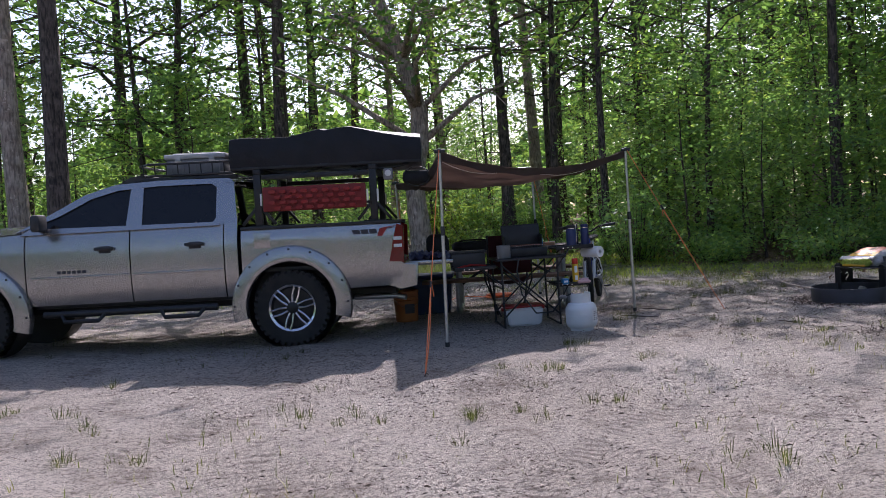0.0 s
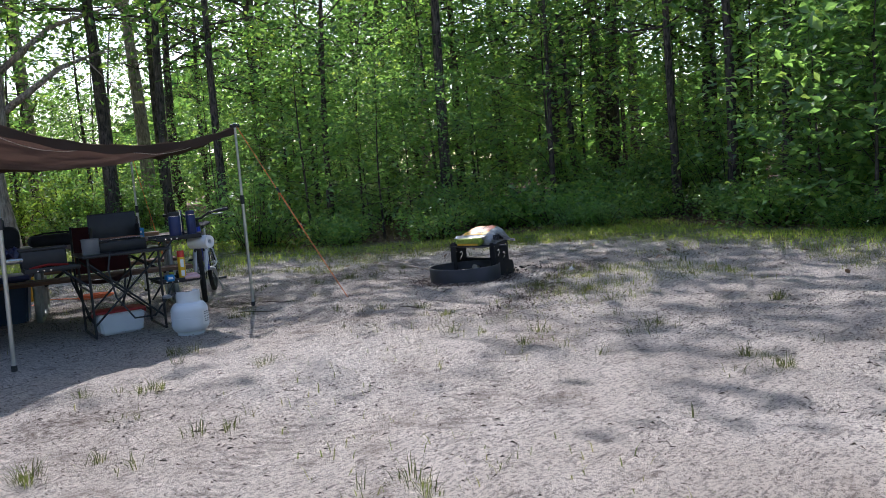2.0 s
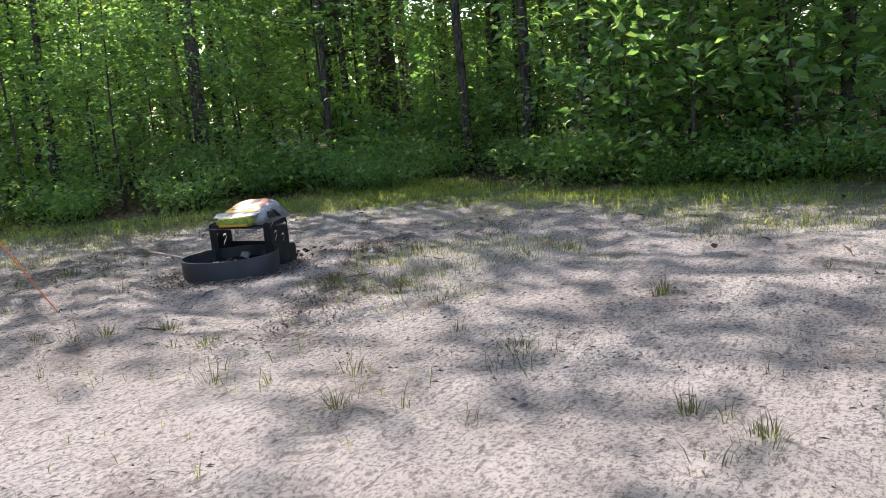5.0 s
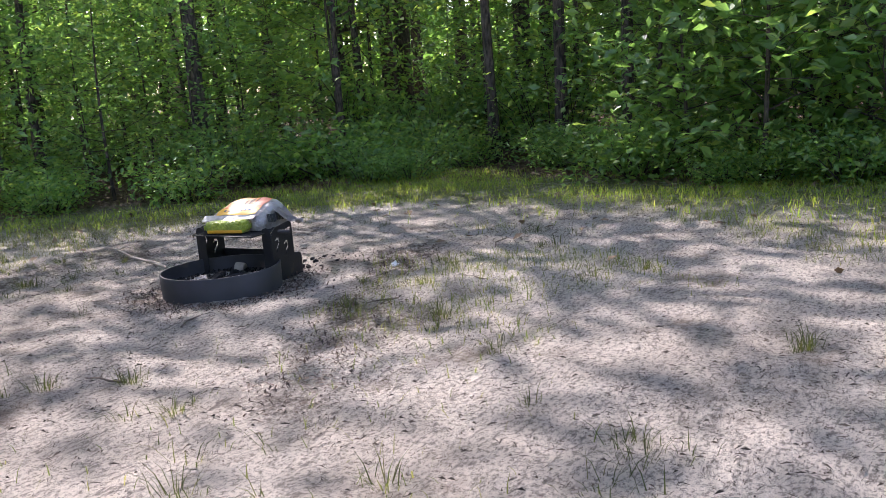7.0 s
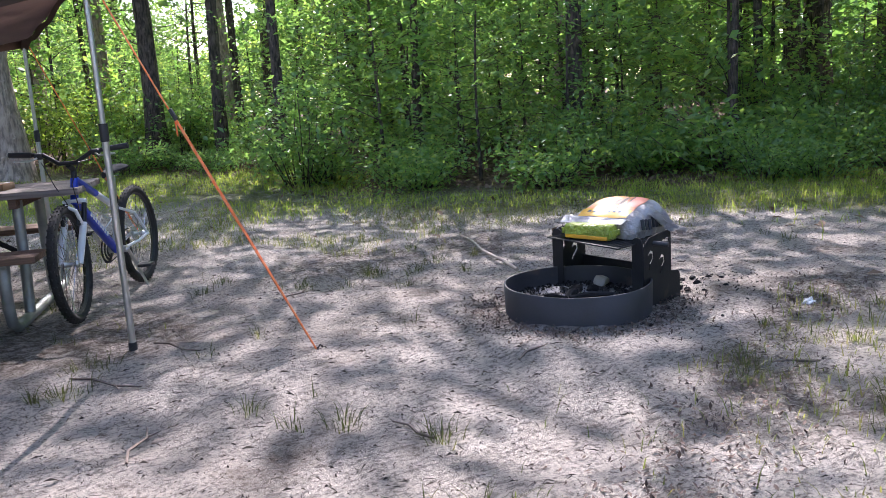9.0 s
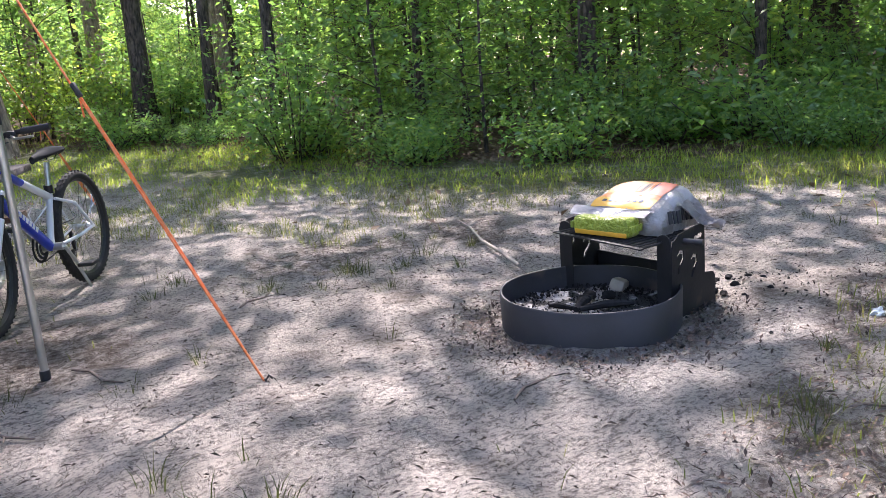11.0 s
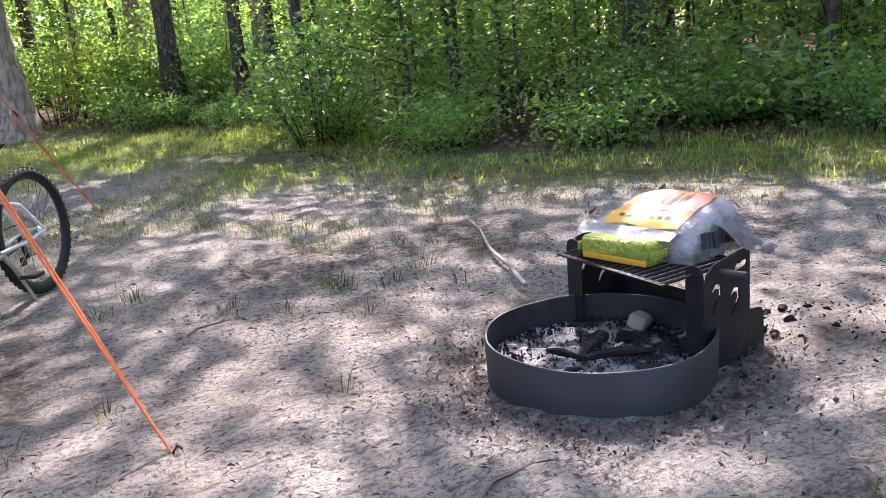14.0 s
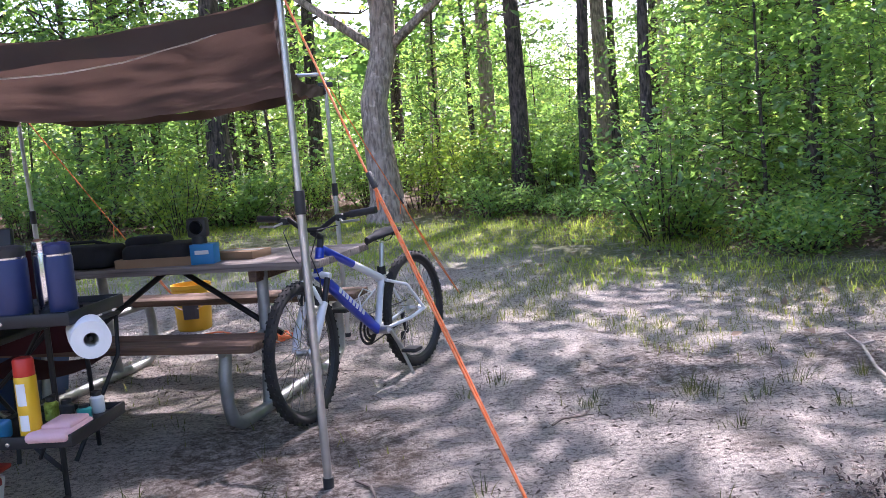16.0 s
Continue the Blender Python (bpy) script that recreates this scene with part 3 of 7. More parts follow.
def grow_shrub(seed, h, w, stems, per, leaf, leaves=None):
    rng = np.random.RandomState(seed)
    paths, tips = [], []
    for i in range(stems):
        a, q = rng.uniform(0, 6.28), rng.uniform(0.15, 1.0) ** 0.6
        e = Vector((math.cos(a) * w * q, math.sin(a) * w * q, h * (1.05 - 0.55 * q * q) * rng.uniform(0.7, 1.1)))
        b = Vector((math.cos(a) * w * 0.25 * q, math.sin(a) * w * 0.25 * q, -0.05))
        m = b.lerp(e, 0.5) + Vector((rng.normal() * 0.08, rng.normal() * 0.08, 0.1 * h))
        paths.append(([b, m, e], [0.011, 0.007, 0.003]))
        for t in (0.3, 0.5, 0.68, 0.85, 1.0):
            p = b.lerp(m, t * 2) if t < 0.5 else m.lerp(e, t * 2 - 1)
            tips.append(tuple(p))
            tips.append(tuple(p + Vector((rng.normal(), rng.normal(), rng.normal() * 0.6)) * 0.2 * h ** 0.5))
    stem = limb_mesh("stem", paths, M_PINE, 5)
    c = spray(rng, tips, per, 0.15, 0.6)
    c[:, 2] = np.maximum(c[:, 2], 0.03)
    return stem, leaf_mesh("foliage", c, 0.6, leaf, leaf * 0.55, leaves or M_LEAF2, rng)


SHRUB = [grow_shrub(70 + k, 1.5, 1.05, 22, 8, 0.10) for k in range(4)]
PALE = [grow_shrub(78 + k, 1.6, 1.2, 20, 7, 0.11, M_LEAF3) for k in range(2)]
LOW = [grow_shrub(80 + k, 0.7, 0.9, 18, 9, 0.085) for k in range(3)]


def plant_woods():
    rng = np.random.RandomState(5)
    def shrub(meshes, x, y, s, label, group):
        ob = new("shrub")
        ob.matrix_world = Matrix.Translation((x, y, gz(x, y))) @ Matrix.Rotation(rng.uniform(0, 6.28), 4, "Z") @ Matrix.Diagonal((s, s, s, 1))
        tagged(ob, label, "shrub", group)
        for nm, me in zip(("stem", "foliage"), meshes):
            o = new(nm, me)
            o.parent = ob

    # trunks that can be told apart, plus (15.6, 15.9) added to cast shade: x, y, girth scale, which kind
    marked = [(-2.9, 18.8, 1.0, 0), (-1.94, 16.4, 0.95, 1), (2.75, 21.0, 1.0, 1), (4.4, 26, 0.9, 3), (8.1, 19.5, 0.75, 1), (9.0, 18.6, 0.9, 6),
              (9.46, 16.9, 0.8, 7), (12.6, 13.3, 0.95, 8), (15.6, 15.9, 0.95, 6), (11.2, 15.5, 0.62, 6), (2.7, 27.6, 1.1, 1), (6.8, 31, 0.9, 3), (7.7, 29, 0.8, 2), (8.9, 27, 1.0, 0), (11.3, 24.6, 0.95, 2),
              (14, 28.3, 0.8, 3), (19.9, 14.2, 0.95, 1), (13.3, 21.5, 0.7, 1)]
    for i, (x, y, s, k) in enumerate(marked):
        stand("tree", (TALL + THICK + SPREAD)[k], x, y, i * 1.7, s, "tall leafy tree with a rough dark trunk in the woods" if k % 2 or k > 3 else "tall leafy oak with grey bark at the camp's edge", "tree", "trees of the wood")
    slim = [(12.9, 17.8, 0.75), (12.1, 17.3, 0.6), (13.5, 11.2, 0.6), (14.4, 9.0, 0.85), (14.6, 8.0, 0.95), (14.4, 6.9, 0.9), (18.5, 6.6, 0.9),
            (13.6, 3.2, 0.9), (19.3, 7.5, 0.8), (0.6, 26, 1.0), (-0.6, 24, 1.0), (16.5, 13, 0.9), (18, 4.7, 1.0)]
    for i, (x, y, s) in enumerate(slim):
        stand("young_tree", POLE[i % 4], x, y, i * 2.1, s, "slim young tree with a dark straight trunk", "tree", "young trees of the wood")
    # (17.2, 9.8) and (17.0, 13.8) are added to shade the right-hand verge
    for i, (x, y, sc) in enumerate(((-7, 22, 1.0), (-4.6, 25, 1.1), (-9, 30, 1.2), (19.5, 20.5, 1.0), (20, 10.5, 1.0), (22, 16, 1.1), (21, 3, 1.0), (17.2, 9.8, 0.85), (15.6, 4.4, 0.85), (17.0, 13.8, 0.65), (27, 30, 1.3), (33, 22, 1.3), (20, 36, 1.3), (31, 12, 1.3), (25, 23, 1.1), (29, 4, 1.2), (24, 38, 1.3), (36, 30, 1.3), (26, 16, 1.1), (23, 8.5, 1.0), (21.5, 25.5, 1.1), (0.4, 24, 0.8), (-1.2, 29, 1.1), (-4.4, 30, 0.9), (3.8, 31.5, 1.0), (18, 29, 1.0))):
        stand("tree", THICK[i % 2], x, y, i * 1.3, sc, "broad leafy tree with a full crown behind the camp", "tree", "trees of the wood")
    # the wood behind, thinner to the truck's side
    placed = [(x, y) for x, y, *_ in marked + slim]
    def free(x, y, gap):
        return all((x - a) ** 2 + (y - b) ** 2 > gap * gap for a, b in placed)
    def low(x, y):
        return 0.62 if 9 < x < 17.5 and 13.5 < y < 25 else 1.0
    tries = 0
    n_t = n_s = n_p = 0
    while n_t < 8 and tries < 4000:
        tries += 1
        x, y = rng.uniform(-22, 34), rng.uniform(-2, 46)
        if edge_dist(x, y) > -3.0 or not free(x, y, 3.0) or (x < 9 and y < 24):
            continue
        placed.append((x, y))
        n_t += 1
        stand("tree", TALL[n_t % 4], x, y, rng.uniform(0, 6.28), rng.uniform(0.75, 1.15), "tall leafy tree deeper in the wood", "tree", "trees of the wood")
    tries = 0
    while n_p < 26 and tries < 4000:
        tries += 1
        x, y = rng.uniform(-10, 30), rng.uniform(-2, 36)
        if edge_dist(x, y) > -1.5 or not free(x, y, 1.5) or (x < 5 and rng.rand() < 0.5):
            continue
        placed.append((x, y))
        n_p += 1
        stand("young_tree", POLE[n_p % 4], x, y, rng.uniform(0, 6.28), rng.uniform(0.6, 1.1), "slim young tree with a dark straight trunk", "tree", "young trees of the wood")
    tries = 0
    while n_s < 70 and tries < 6000:
        tries += 1
        x, y = rng.uniform(-12, 24), rng.uniform(-3, 32)
        d = edge_dist(x, y)
        if d > -0.7 or d < -11 or not free(x, y, 0.9):
            continue
        placed.append((x, y))
        n_s += 1
        stand("sapling", SAPL[n_s % 5], x, y, rng.uniform(0, 6.28), rng.uniform(0.55, 1.25) * low(x, y), "thin sapling with bright green leaves at the wood's edge", "sapling", "saplings at the wood's edge")
    # thick undergrowth deeper in
    n = tries = 0
    while n < 80 and tries < 9000:
        tries += 1
        x, y = rng.uniform(-26, 34), rng.uniform(-6, 44)
        d = edge_dist(x, y)
        if d > -6 or d < -24 or not free(x, y, 1.7):
            continue
        placed.append((x, y))
        n += 1
        stand("sapling", SAPL[n % 5], x, y, rng.uniform(0, 6.28), rng.uniform(0.7, 1.2) * (0.75 if x < 6 else 1.0) * low(x, y), "leafy sapling deep in the wood", "sapling", "saplings at the wood's edge")
    # leafy understory close behind the edge, past the fire ring
    n = tries = 0
    while n < 34 and tries < 9000:
        tries += 1
        x, y = rng.uniform(9.5, 20), rng.uniform(-1, 20)
        d = edge_dist(x, y)
        if d > -0.9 or d < -6.5 or not free(x, y, 0.75):
            continue
        placed.append((x, y))
        n += 1
        stand("sapling", SAPL[n % 5], x, y, rng.uniform(0, 6.28), rng.uniform(0.6, 1.15), "leafy sapling crowding the wood's edge", "sapling", "saplings at the wood's edge")
    # the behind-the-camera side of the clearing: unseen trees added to darken the truck's reflections
    for k in range(13):
        a = radians(188 + k * 13)
        stand("tree", (TALL + THICK)[(k * 5) % 6], 2 + 24 * math.cos(a) * (1 + 0.2 * (k % 2)), 1 + 23 * math.sin(a) * (1 + 0.2 * (k % 2)), k, 1.1, "unseen tall leafy tree behind the camera, added for reflections", "tree", "trees of the wood")
    # shrubs
    shrub(SHRUB[0], 8.75, 14.7, 1.0, "round leafy shrub standing out from the wood", "shrubs at the wood's edge")
    shrub(PALE[0], 7.75, 20.9, 1.1, "sunlit yellow-green shrub behind the grass", "shrubs at the wood's edge")
    shrub(PALE[1], 6.5, 22.0, 1.0, "sunlit yellow-green shrub behind the grass", "shrubs at the wood's edge")
    shrub(PALE[0], 2.2, 19.6, 0.9, "sunlit yellow-green shrub behind the grass", "shrubs at the wood's edge")
    for k, (x, y, sc) in enumerate(((11.95, 4.7, 0.8), (12.35, 3.6, 0.95), (12.5, 5.6, 0.7), (12.9, 2.2, 0.95), (13.1, 4.4, 1.1), (11.9, 16.9, 0.8))):
        stand("sapling", BROAD[k % 3], x, y, k * 1.9, sc, "broad-leaved sapling leaning out over the sand", "sapling", "saplings at the wood's edge")
    n = tries = 0
    while n < 80 and tries < 9000:
        tries += 1
        x, y = rng.uniform(-12, 19), rng.uniform(-3, 26)
        d = edge_dist(x, y)
        if d > 0.1 or d < -5.5 or (x < 10.4 and 11 < y < 17.5):
            continue
        n += 1
        if rng.rand() < 0.55:
            shrub(SHRUB[n % 4], x, y, rng.uniform(0.6, 0.95) if (x < 12.5 and 10 < y < 19) else rng.uniform(0.7, 1.3), "leafy green shrub at the wood's edge", "shrubs at the wood's edge")
        else:
            shrub(LOW[n % 3], x, y, rng.uniform(0.8, 1.4), "low leafy undergrowth shrub", "shrubs at the wood's edge")

    n = tries = 0
    while n < 34 and tries < 6000:
        tries += 1
        x, y = rng.uniform(7, 14), rng.uniform(1, 19)
        d = edge_dist(x, y)
        if d > 0.35 or d < -1.6:
            continue
        n += 1
        shrub(LOW[n % 3], x, y, rng.uniform(0.45, 0.9), "low leafy undergrowth shrub", "shrubs at the wood's edge")


def far_woods():
    rng = np.random.RandomState(8)
    n = 42000
    a = rng.uniform(0, 2 * math.pi, n)
    r = rng.uniform(40, 62, n)
    top = 9 + 2.5 * np.sin(a * 9) + 2 * np.sin(a * 23 + 1)
    top = np.where((a > 1.1) & (a < 2.6), 0.8 * top, top)
    c = np.stack([4 + r * np.cos(a), 6 + r * np.sin(a), top * rng.uniform(0, 1, n) ** 0.8], 1)
    me = leaf_mesh("far_woods", c, 0.3, 1.2, 0.75, M_LEAF, rng)
    tagged(new("far_woods", me), "distant green woods round the clearing", "woods", kind="stuff")


plant_woods()
far_woods()


# the oak by the picnic table, leaning and forked
def oak_tree():
    t = thing("oak_tree", pose(5.65, 19.2, gz(5.65, 19.2)), "old leaning oak with pale grey fissured bark", "tree", "trees of the wood")
    bm = bm_new()
    tr = [(0, 0, -0.2), (0.05, 0, 0.4), (-0.02, 0.0, 1.2), (-0.05, 0, 2.0), (0.18, 0.05, 2.8), (0.22, 0.1, 3.6), (-0.1, 0.1, 4.8), (-0.7, 0.1, 6.5), (-1.3, 0.2, 8.5), (-1.7, 0.2, 11)]
    tube(bm, tr, [0.42, 0.29, 0.245, 0.225, 0.22, 0.21, 0.19, 0.16, 0.12, 0.05], 14)
    part("trunk", bm, M_OAK, t)
    rng = np.random.RandomState(21)
    paths, tips = [], []
    for i in range(20):
        q = rng.randint(4, 9)
        b = Vector(tr[q])
        a = i * 2.4
        e = b + Vector((math.cos(a), math.sin(a), rng.uniform(0.2, 0.7))) * rng.uniform(1.6, 3.6)
        m = b.lerp(e, 0.5) + Vector((rng.normal() * 0.2, rng.normal() * 0.2, 0.25))
        paths.append(([b, m, e], [0.09, 0.055, 0.015]))
        tips += [tuple(e), tuple(m), tuple(m.lerp(e, 0.5))]
        for w in range(4):
            f = m.lerp(e, rng.uniform(0, 1)) + Vector((rng.normal(), rng.normal(), rng.normal() * 0.4)) * 0.8
            paths.append(([m.lerp(e, 0.5), f], [0.02, 0.006]))
            tips.append(tuple(f))
    o = new("branching", limb_mesh("branching", paths, M_OAK, 6))
    o.parent = t
    o = new("crown", leaf_mesh("crown", spray(rng, tips, 20, 0.5, 0.5), 0.5, 0.2, 0.11, M_LEAF, rng))
    o.parent = t


oak_tree()
# ==== THINGS ====
# ---- the pickup ----
TRUCK = pose(1.353, 9.37, 0.0, 0, 0, 163.0) @ pose(0, 0, 0, 0, -1.1, 0)


def skin_y(u, w):
    y = 0.885 - 0.055 * max(0.0, (w - 0.92) / 0.35) ** 2 - 0.05 * max(0.0, (0.80 - w) / 0.3) ** 2
    y -= 0.10 * max(0.0, (u - 3.35) / 0.7) ** 2
    y += 0.010 * math.exp(-((w - 1.10) / 0.05) ** 2)
    return y


def low_edge(u):
    w = 0.53
    for uc in (0.0, 3.24):
        if abs(u - uc) < 0.455:
            w = max(w, 0.41 + math.sqrt(0.455 ** 2 - (u - uc) ** 2))
    if u < -0.5:
        w = max(w, 0.55 + 0.03 * (-0.5 - u))
    return w


def side_panel(name, u0, u1, top, parent, side, label="", rows=10, material=None):
    bm = bm_new()
    us = np.linspace(u0, u1, max(3, int((u1 - u0) / 0.035)))
    def col(u, off):
        lo, hi = low_edge(u), top(u)
        return [bm.verts.new((u, side * (skin_y(u, lo + (hi - lo) * k / rows) - off), lo + (hi - lo) * k / rows)) for k in range(rows + 1)]
    for off in (0.0, 0.035):
        cols = [col(u, off) for u in us]
        for a, b in zip(cols, cols[1:]):
            for k in range(rows):
                bm.faces.new((a[k], b[k], b[k + 1], a[k + 1]))
        if off == 0.0:
            outer = cols
    rim_o = outer[0] + [c[-1] for c in outer[1:]] + outer[-1][::-1][1:] + [c[0] for c in outer[::-1][1:-1]]
    rim_i = cols[0] + [c[-1] for c in cols[1:]] + cols[-1][::-1][1:] + [c[0] for c in cols[::-1][1:-1]]
    n = len(rim_o)
    for k in range(n):
        bm.faces.new((rim_o[k], rim_o[(k + 1) % n], rim_i[(k + 1) % n], rim_i[k]))
    return part(name, bm, material or M_PAINT, parent, label)


def hull_y(w):
    return 0.80 + (0.635 - 0.80) * (w - 1.27) / 0.46


def hull_strip(name, outline, parent, side, material, o0=-0.02, o1=0.012):
    bm = bm_new()
    a = [bm.verts.new((u, side * (hull_y(w) + o0), w)) for u, w in outline]
    b = [bm.verts.new((u, side * (hull_y(w) + o1), w)) for u, w in outline]
    bm.faces.new(a)
    bm.faces.new(b)
    for k in range(len(a)):
        bm.faces.new((a[k], b[k], b[(k + 1) % len(a)], a[(k + 1) % len(a)]))
    bmesh.ops.triangulate(bm, faces=[f for f in bm.faces if len(f.verts) > 4])
    return part(name, bm, material, parent, smooth=False)


def wheel(parent, u, side):
    w = new("wheel")
    w.parent = parent
    w.matrix_local = Matrix.Translation((u, side * 0.78, 0.385)) @ Matrix.Rotation(radians(-90 * side), 4, "X")
    bm = bm_new()
    lathe(bm, [(0.235, -0.11), (0.30, -0.13), (0.355, -0.128), (0.378, -0.105), (0.382, 0), (0.378, 0.105), (0.355, 0.128), (0.30, 0.13), (0.235, 0.11)], 48)
    for k in range(36):
        for s in (-1, 1):
            a = 2 * math.pi * (k + 0.25 * s) / 36
            box(bm, (0.380 * math.cos(a), 0.380 * math.sin(a), s * 0.075), (0.02, 0.038, 0.085), Matrix.Rotation(a, 3, "Z") @ Matrix.Rotation(0.25 * s, 3, "X"))
            box(bm, (0.366 * math.cos(a), 0.366 * math.sin(a), s * 0.122), (0.035, 0.03, 0.02), Matrix.Rotation(a, 3, "Z"))
    part("tyre", bm, M_RUBBER, w)
    bm = bm_new()
    lathe(bm, [(0.0, 0.05), (0.20, 0.05), (0.225, 0.09), (0.225, -0.1), (0.0, -0.1)], 40)
    part("rim", bm, M_BLACKM, w, "black wheel dish")
    bm = bm_new()
    lathe(bm, [(0.218, 0.10), (0.240, 0.116), (0.243, 0.10), (0.222, 0.085), (0.218, 0.10)], 40)
    part("rim_lip", bm, M_CHROME, w, "bright rim lip")
    for k in range(6):
        a = 2 * math.pi * k / 6 + 0.26
        bm = bm_new()
        for s in (-1, 1):
            rot = Matrix.Rotation(a + s * 0.10, 4, "Z")
            p = [rot @ Vector(q) for q in ((0.055, s * 0.012, 0.085), (0.14, s * 0.018, 0.10), (0.222, s * 0.006, 0.105))]
            tube(bm, p, [0.012, 0.010, 0.011], 6)
        part("spoke", bm, M_CHROME, w)
    bm = bm_new()
    lathe(bm, [(0.0, 0.112), (0.035, 0.11), (0.06, 0.095), (0.065, 0.05)], 20)
    part("hub_cap", bm, M_BLACKM, w)
    for k in range(6):
        a = 2 * math.pi * k / 6
        bm = bm_new()
        lathe(bm, [(0, 0.102), (0.008, 0.10), (0.009, 0.08)], 6, Matrix.Translation((0.075 * math.cos(a), 0.075 * math.sin(a), 0)))
        part("lug_nut", bm, M_CHROME, w)


def pickup():
    t = thing("pickup_truck", TRUCK, "silver four-door pickup truck with dusty black tyres, tailgate down", "truck")
    bed_top, belt = (lambda u: 1.205), (lambda u: 1.285 - 0.02 * max(0, u - 1.7))
    hood = lambda u: 1.27 - 0.06 * max(0, (u - 2.68)) - 0.10 * max(0, (u - 3.5) / 0.5) ** 2
    for side in (1, -1):
        side_panel("bed_side", -1.14, 0.485, bed_top, t, side, "silver bed side with a rounded arch")
        side_panel("cab_corner", 0.525, 0.655, belt, t, side)
        rd = side_panel("rear_door", 0.667, 1.605, belt, t, side)
        fd = side_panel("front_door", 1.617, 2.665, belt, t, side)
        side_panel("front_fender", 2.677, 4.0, hood, t, side)
        for door, u in ((rd, 0.95), (fd, 1.86)):
            bm = bm_new()
            box(bm, (u, side * 0.905, 1.085), (0.20, 0.03, 0.035), None, 0.012)
            box(bm, (u, side * 0.885, 1.075), (0.12, 0.014, 0.07), None, 0.006)
            part("door_handle", bm, M_BLACKP, door, "black door handle")
            bm = bm_new()
            a, b = (0.68, 1.595) if door is rd else (1.63, 2.62)
            box(bm, ((a + b) / 2, side * 0.886, 0.815), (b - a, 0.014, 0.022), None, 0.005)
            part("rub_strip", bm, M_PAINT, door)
        for k, (u, h) in enumerate(((2.33, 0.03), (2.28, 0.03), (2.23, 0.03), (2.18, 0.03), (2.13, 0.03), (2.08, 0.03))):
            bm = bm_new()
            box(bm, (u, side * 0.888, 0.865), (0.035, 0.006, h))
            part("badge_bar", bm, M_LABEL, fd)
        # wheel-arch flares
        for uc in (0.0, 3.24):
            bm = bm_new()
            prof = [(0.445, 0.875), (0.455, 0.955), (0.50, 0.965), (0.60, 0.925), (0.615, 0.875)]
            rings = []
            for k in range(29):
                a = radians(-14 + 208 * k / 28)
                rings.append([bm.verts.new((uc + r * math.cos(a), side * y, 0.41 + r * math.sin(a))) for r, y in prof])
            for a, b in zip(rings, rings[1:]):
                for k in range(len(prof) - 1):
                    bm.faces.new((a[k], b[k], b[k + 1], a[k + 1]))
            fl = part("fender_flare", bm, M_PAINT, t)
            for k in range(9):
                a = radians(2 + 176 * k / 8)
                bm = bm_new()
                lathe(bm, [(0, 0.012), (0.010, 0.008), (0.013, 0)], 8, Matrix.Translation((uc + 0.575 * math.cos(a), side * 0.935, 0.41 + 0.575 * math.sin(a))) @ Matrix.Rotation(radians(-90 * side), 4, "X"))
                part("flare_bolt", bm, M_BLACKP, fl)
            bm = bm_new()
            lathe(bm, [(0.46, 0), (0.46, 0.34), (0.0, 0.34)], 28, Matrix.Translation((uc, side * 0.86, 0.41)) @ Matrix.Rotation(radians(90 * side), 4, "X"))
            part("wheel_well", bm, M_BLACKP, t)
            wheel(t, uc, side)
        # cab pillars and glass surrounds
        hull_strip("roof_rail", [(2.68, 1.31), (2.78, 1.285), (2.43, 1.465), (2.10, 1.645), (1.80, 1.735), (1.30, 1.762), (0.62, 1.75), (0.56, 1.70), (0.80, 1.70), (1.35, 1.70), (1.76, 1.675), (2.03, 1.60), (2.36, 1.43)], t, side, M_PAINT)
        hull_strip("door_pillar", [(1.50, 1.27), (1.665, 1.27), (1.63, 1.68), (1.50, 1.70)], t, side, M_PAINT)
        hull_strip("rear_pillar", [(0.525, 1.27), (0.80, 1.27), (0.745, 1.34), (0.745, 1.66), (0.80, 1.70), (0.57, 1.71)], t, side, M_PAINT)
        hull_strip("window_sill", [(0.70, 1.265), (2.72, 1.255), (2.62, 1.315), (0.70, 1.30)], t, side, M_PAINT, -0.02, 0.06)
        bm = bm_new()
        box(bm, (2.46, side * 0.98, 1.37), (0.10, 0.20, 0.17), None, 0.03)
        box(bm, (2.50, side * 0.87, 1.32), (0.06, 0.10, 0.04), None, 0.01)
        part("door_mirror", bm, M_BLACKP, t)
        # running board
        bm = bm_new()
        tube(bm, [(0.75, side * 0.90, 0.44), (2.5, side * 0.90, 0.44)], 0.035, 10)
        rb = part("running_board", bm, M_BLACKM, t)
        for u in (1.1, 2.1):
            bm = bm_new()
            tube(bm, [(u - 0.22, side * 0.91, 0.44), (u - 0.17, side * 0.97, 0.37), (u + 0.17, side * 0.97, 0.37), (u + 0.22, side * 0.91, 0.44)], 0.022, 8)
            part("step", bm, M_BLACKM, rb)
        # lamps
        bm = bm_new()
        slab(bm, [(-1.17, 1.16), (-1.10, 1.19), (-1.00, 0.80), (-1.16, 0.79)], side * 0.80, side * 0.892, 0.008)
        tl = part("tail_light", bm, M_LENSR, t, "red and white tail light")
        for w in (1.04, 0.965):
            bm = bm_new()
            box(bm, (-1.105, side * 0.892, w), (0.085, 0.012, 0.035), None, 0.004)
            part("reversing_lens", bm, M_LENSW, tl)
        bm = bm_new()
        box(bm, (3.86, side * 0.66, 0.98), (0.22, 0.30, 0.20), None, 0.05)
        part("headlight", bm, M_LENSW, t)
        # bed-side lettering as plain shapes
    for k in range(3):
        bm = bm_new()
        slab(bm, [(-0.66 - 0.085 * k, 1.10), (-0.735 - 0.085 * k, 1.10), (-0.72 - 0.085 * k, 1.145), (-0.645 - 0.085 * k, 1.145)], 0.884, 0.8875)
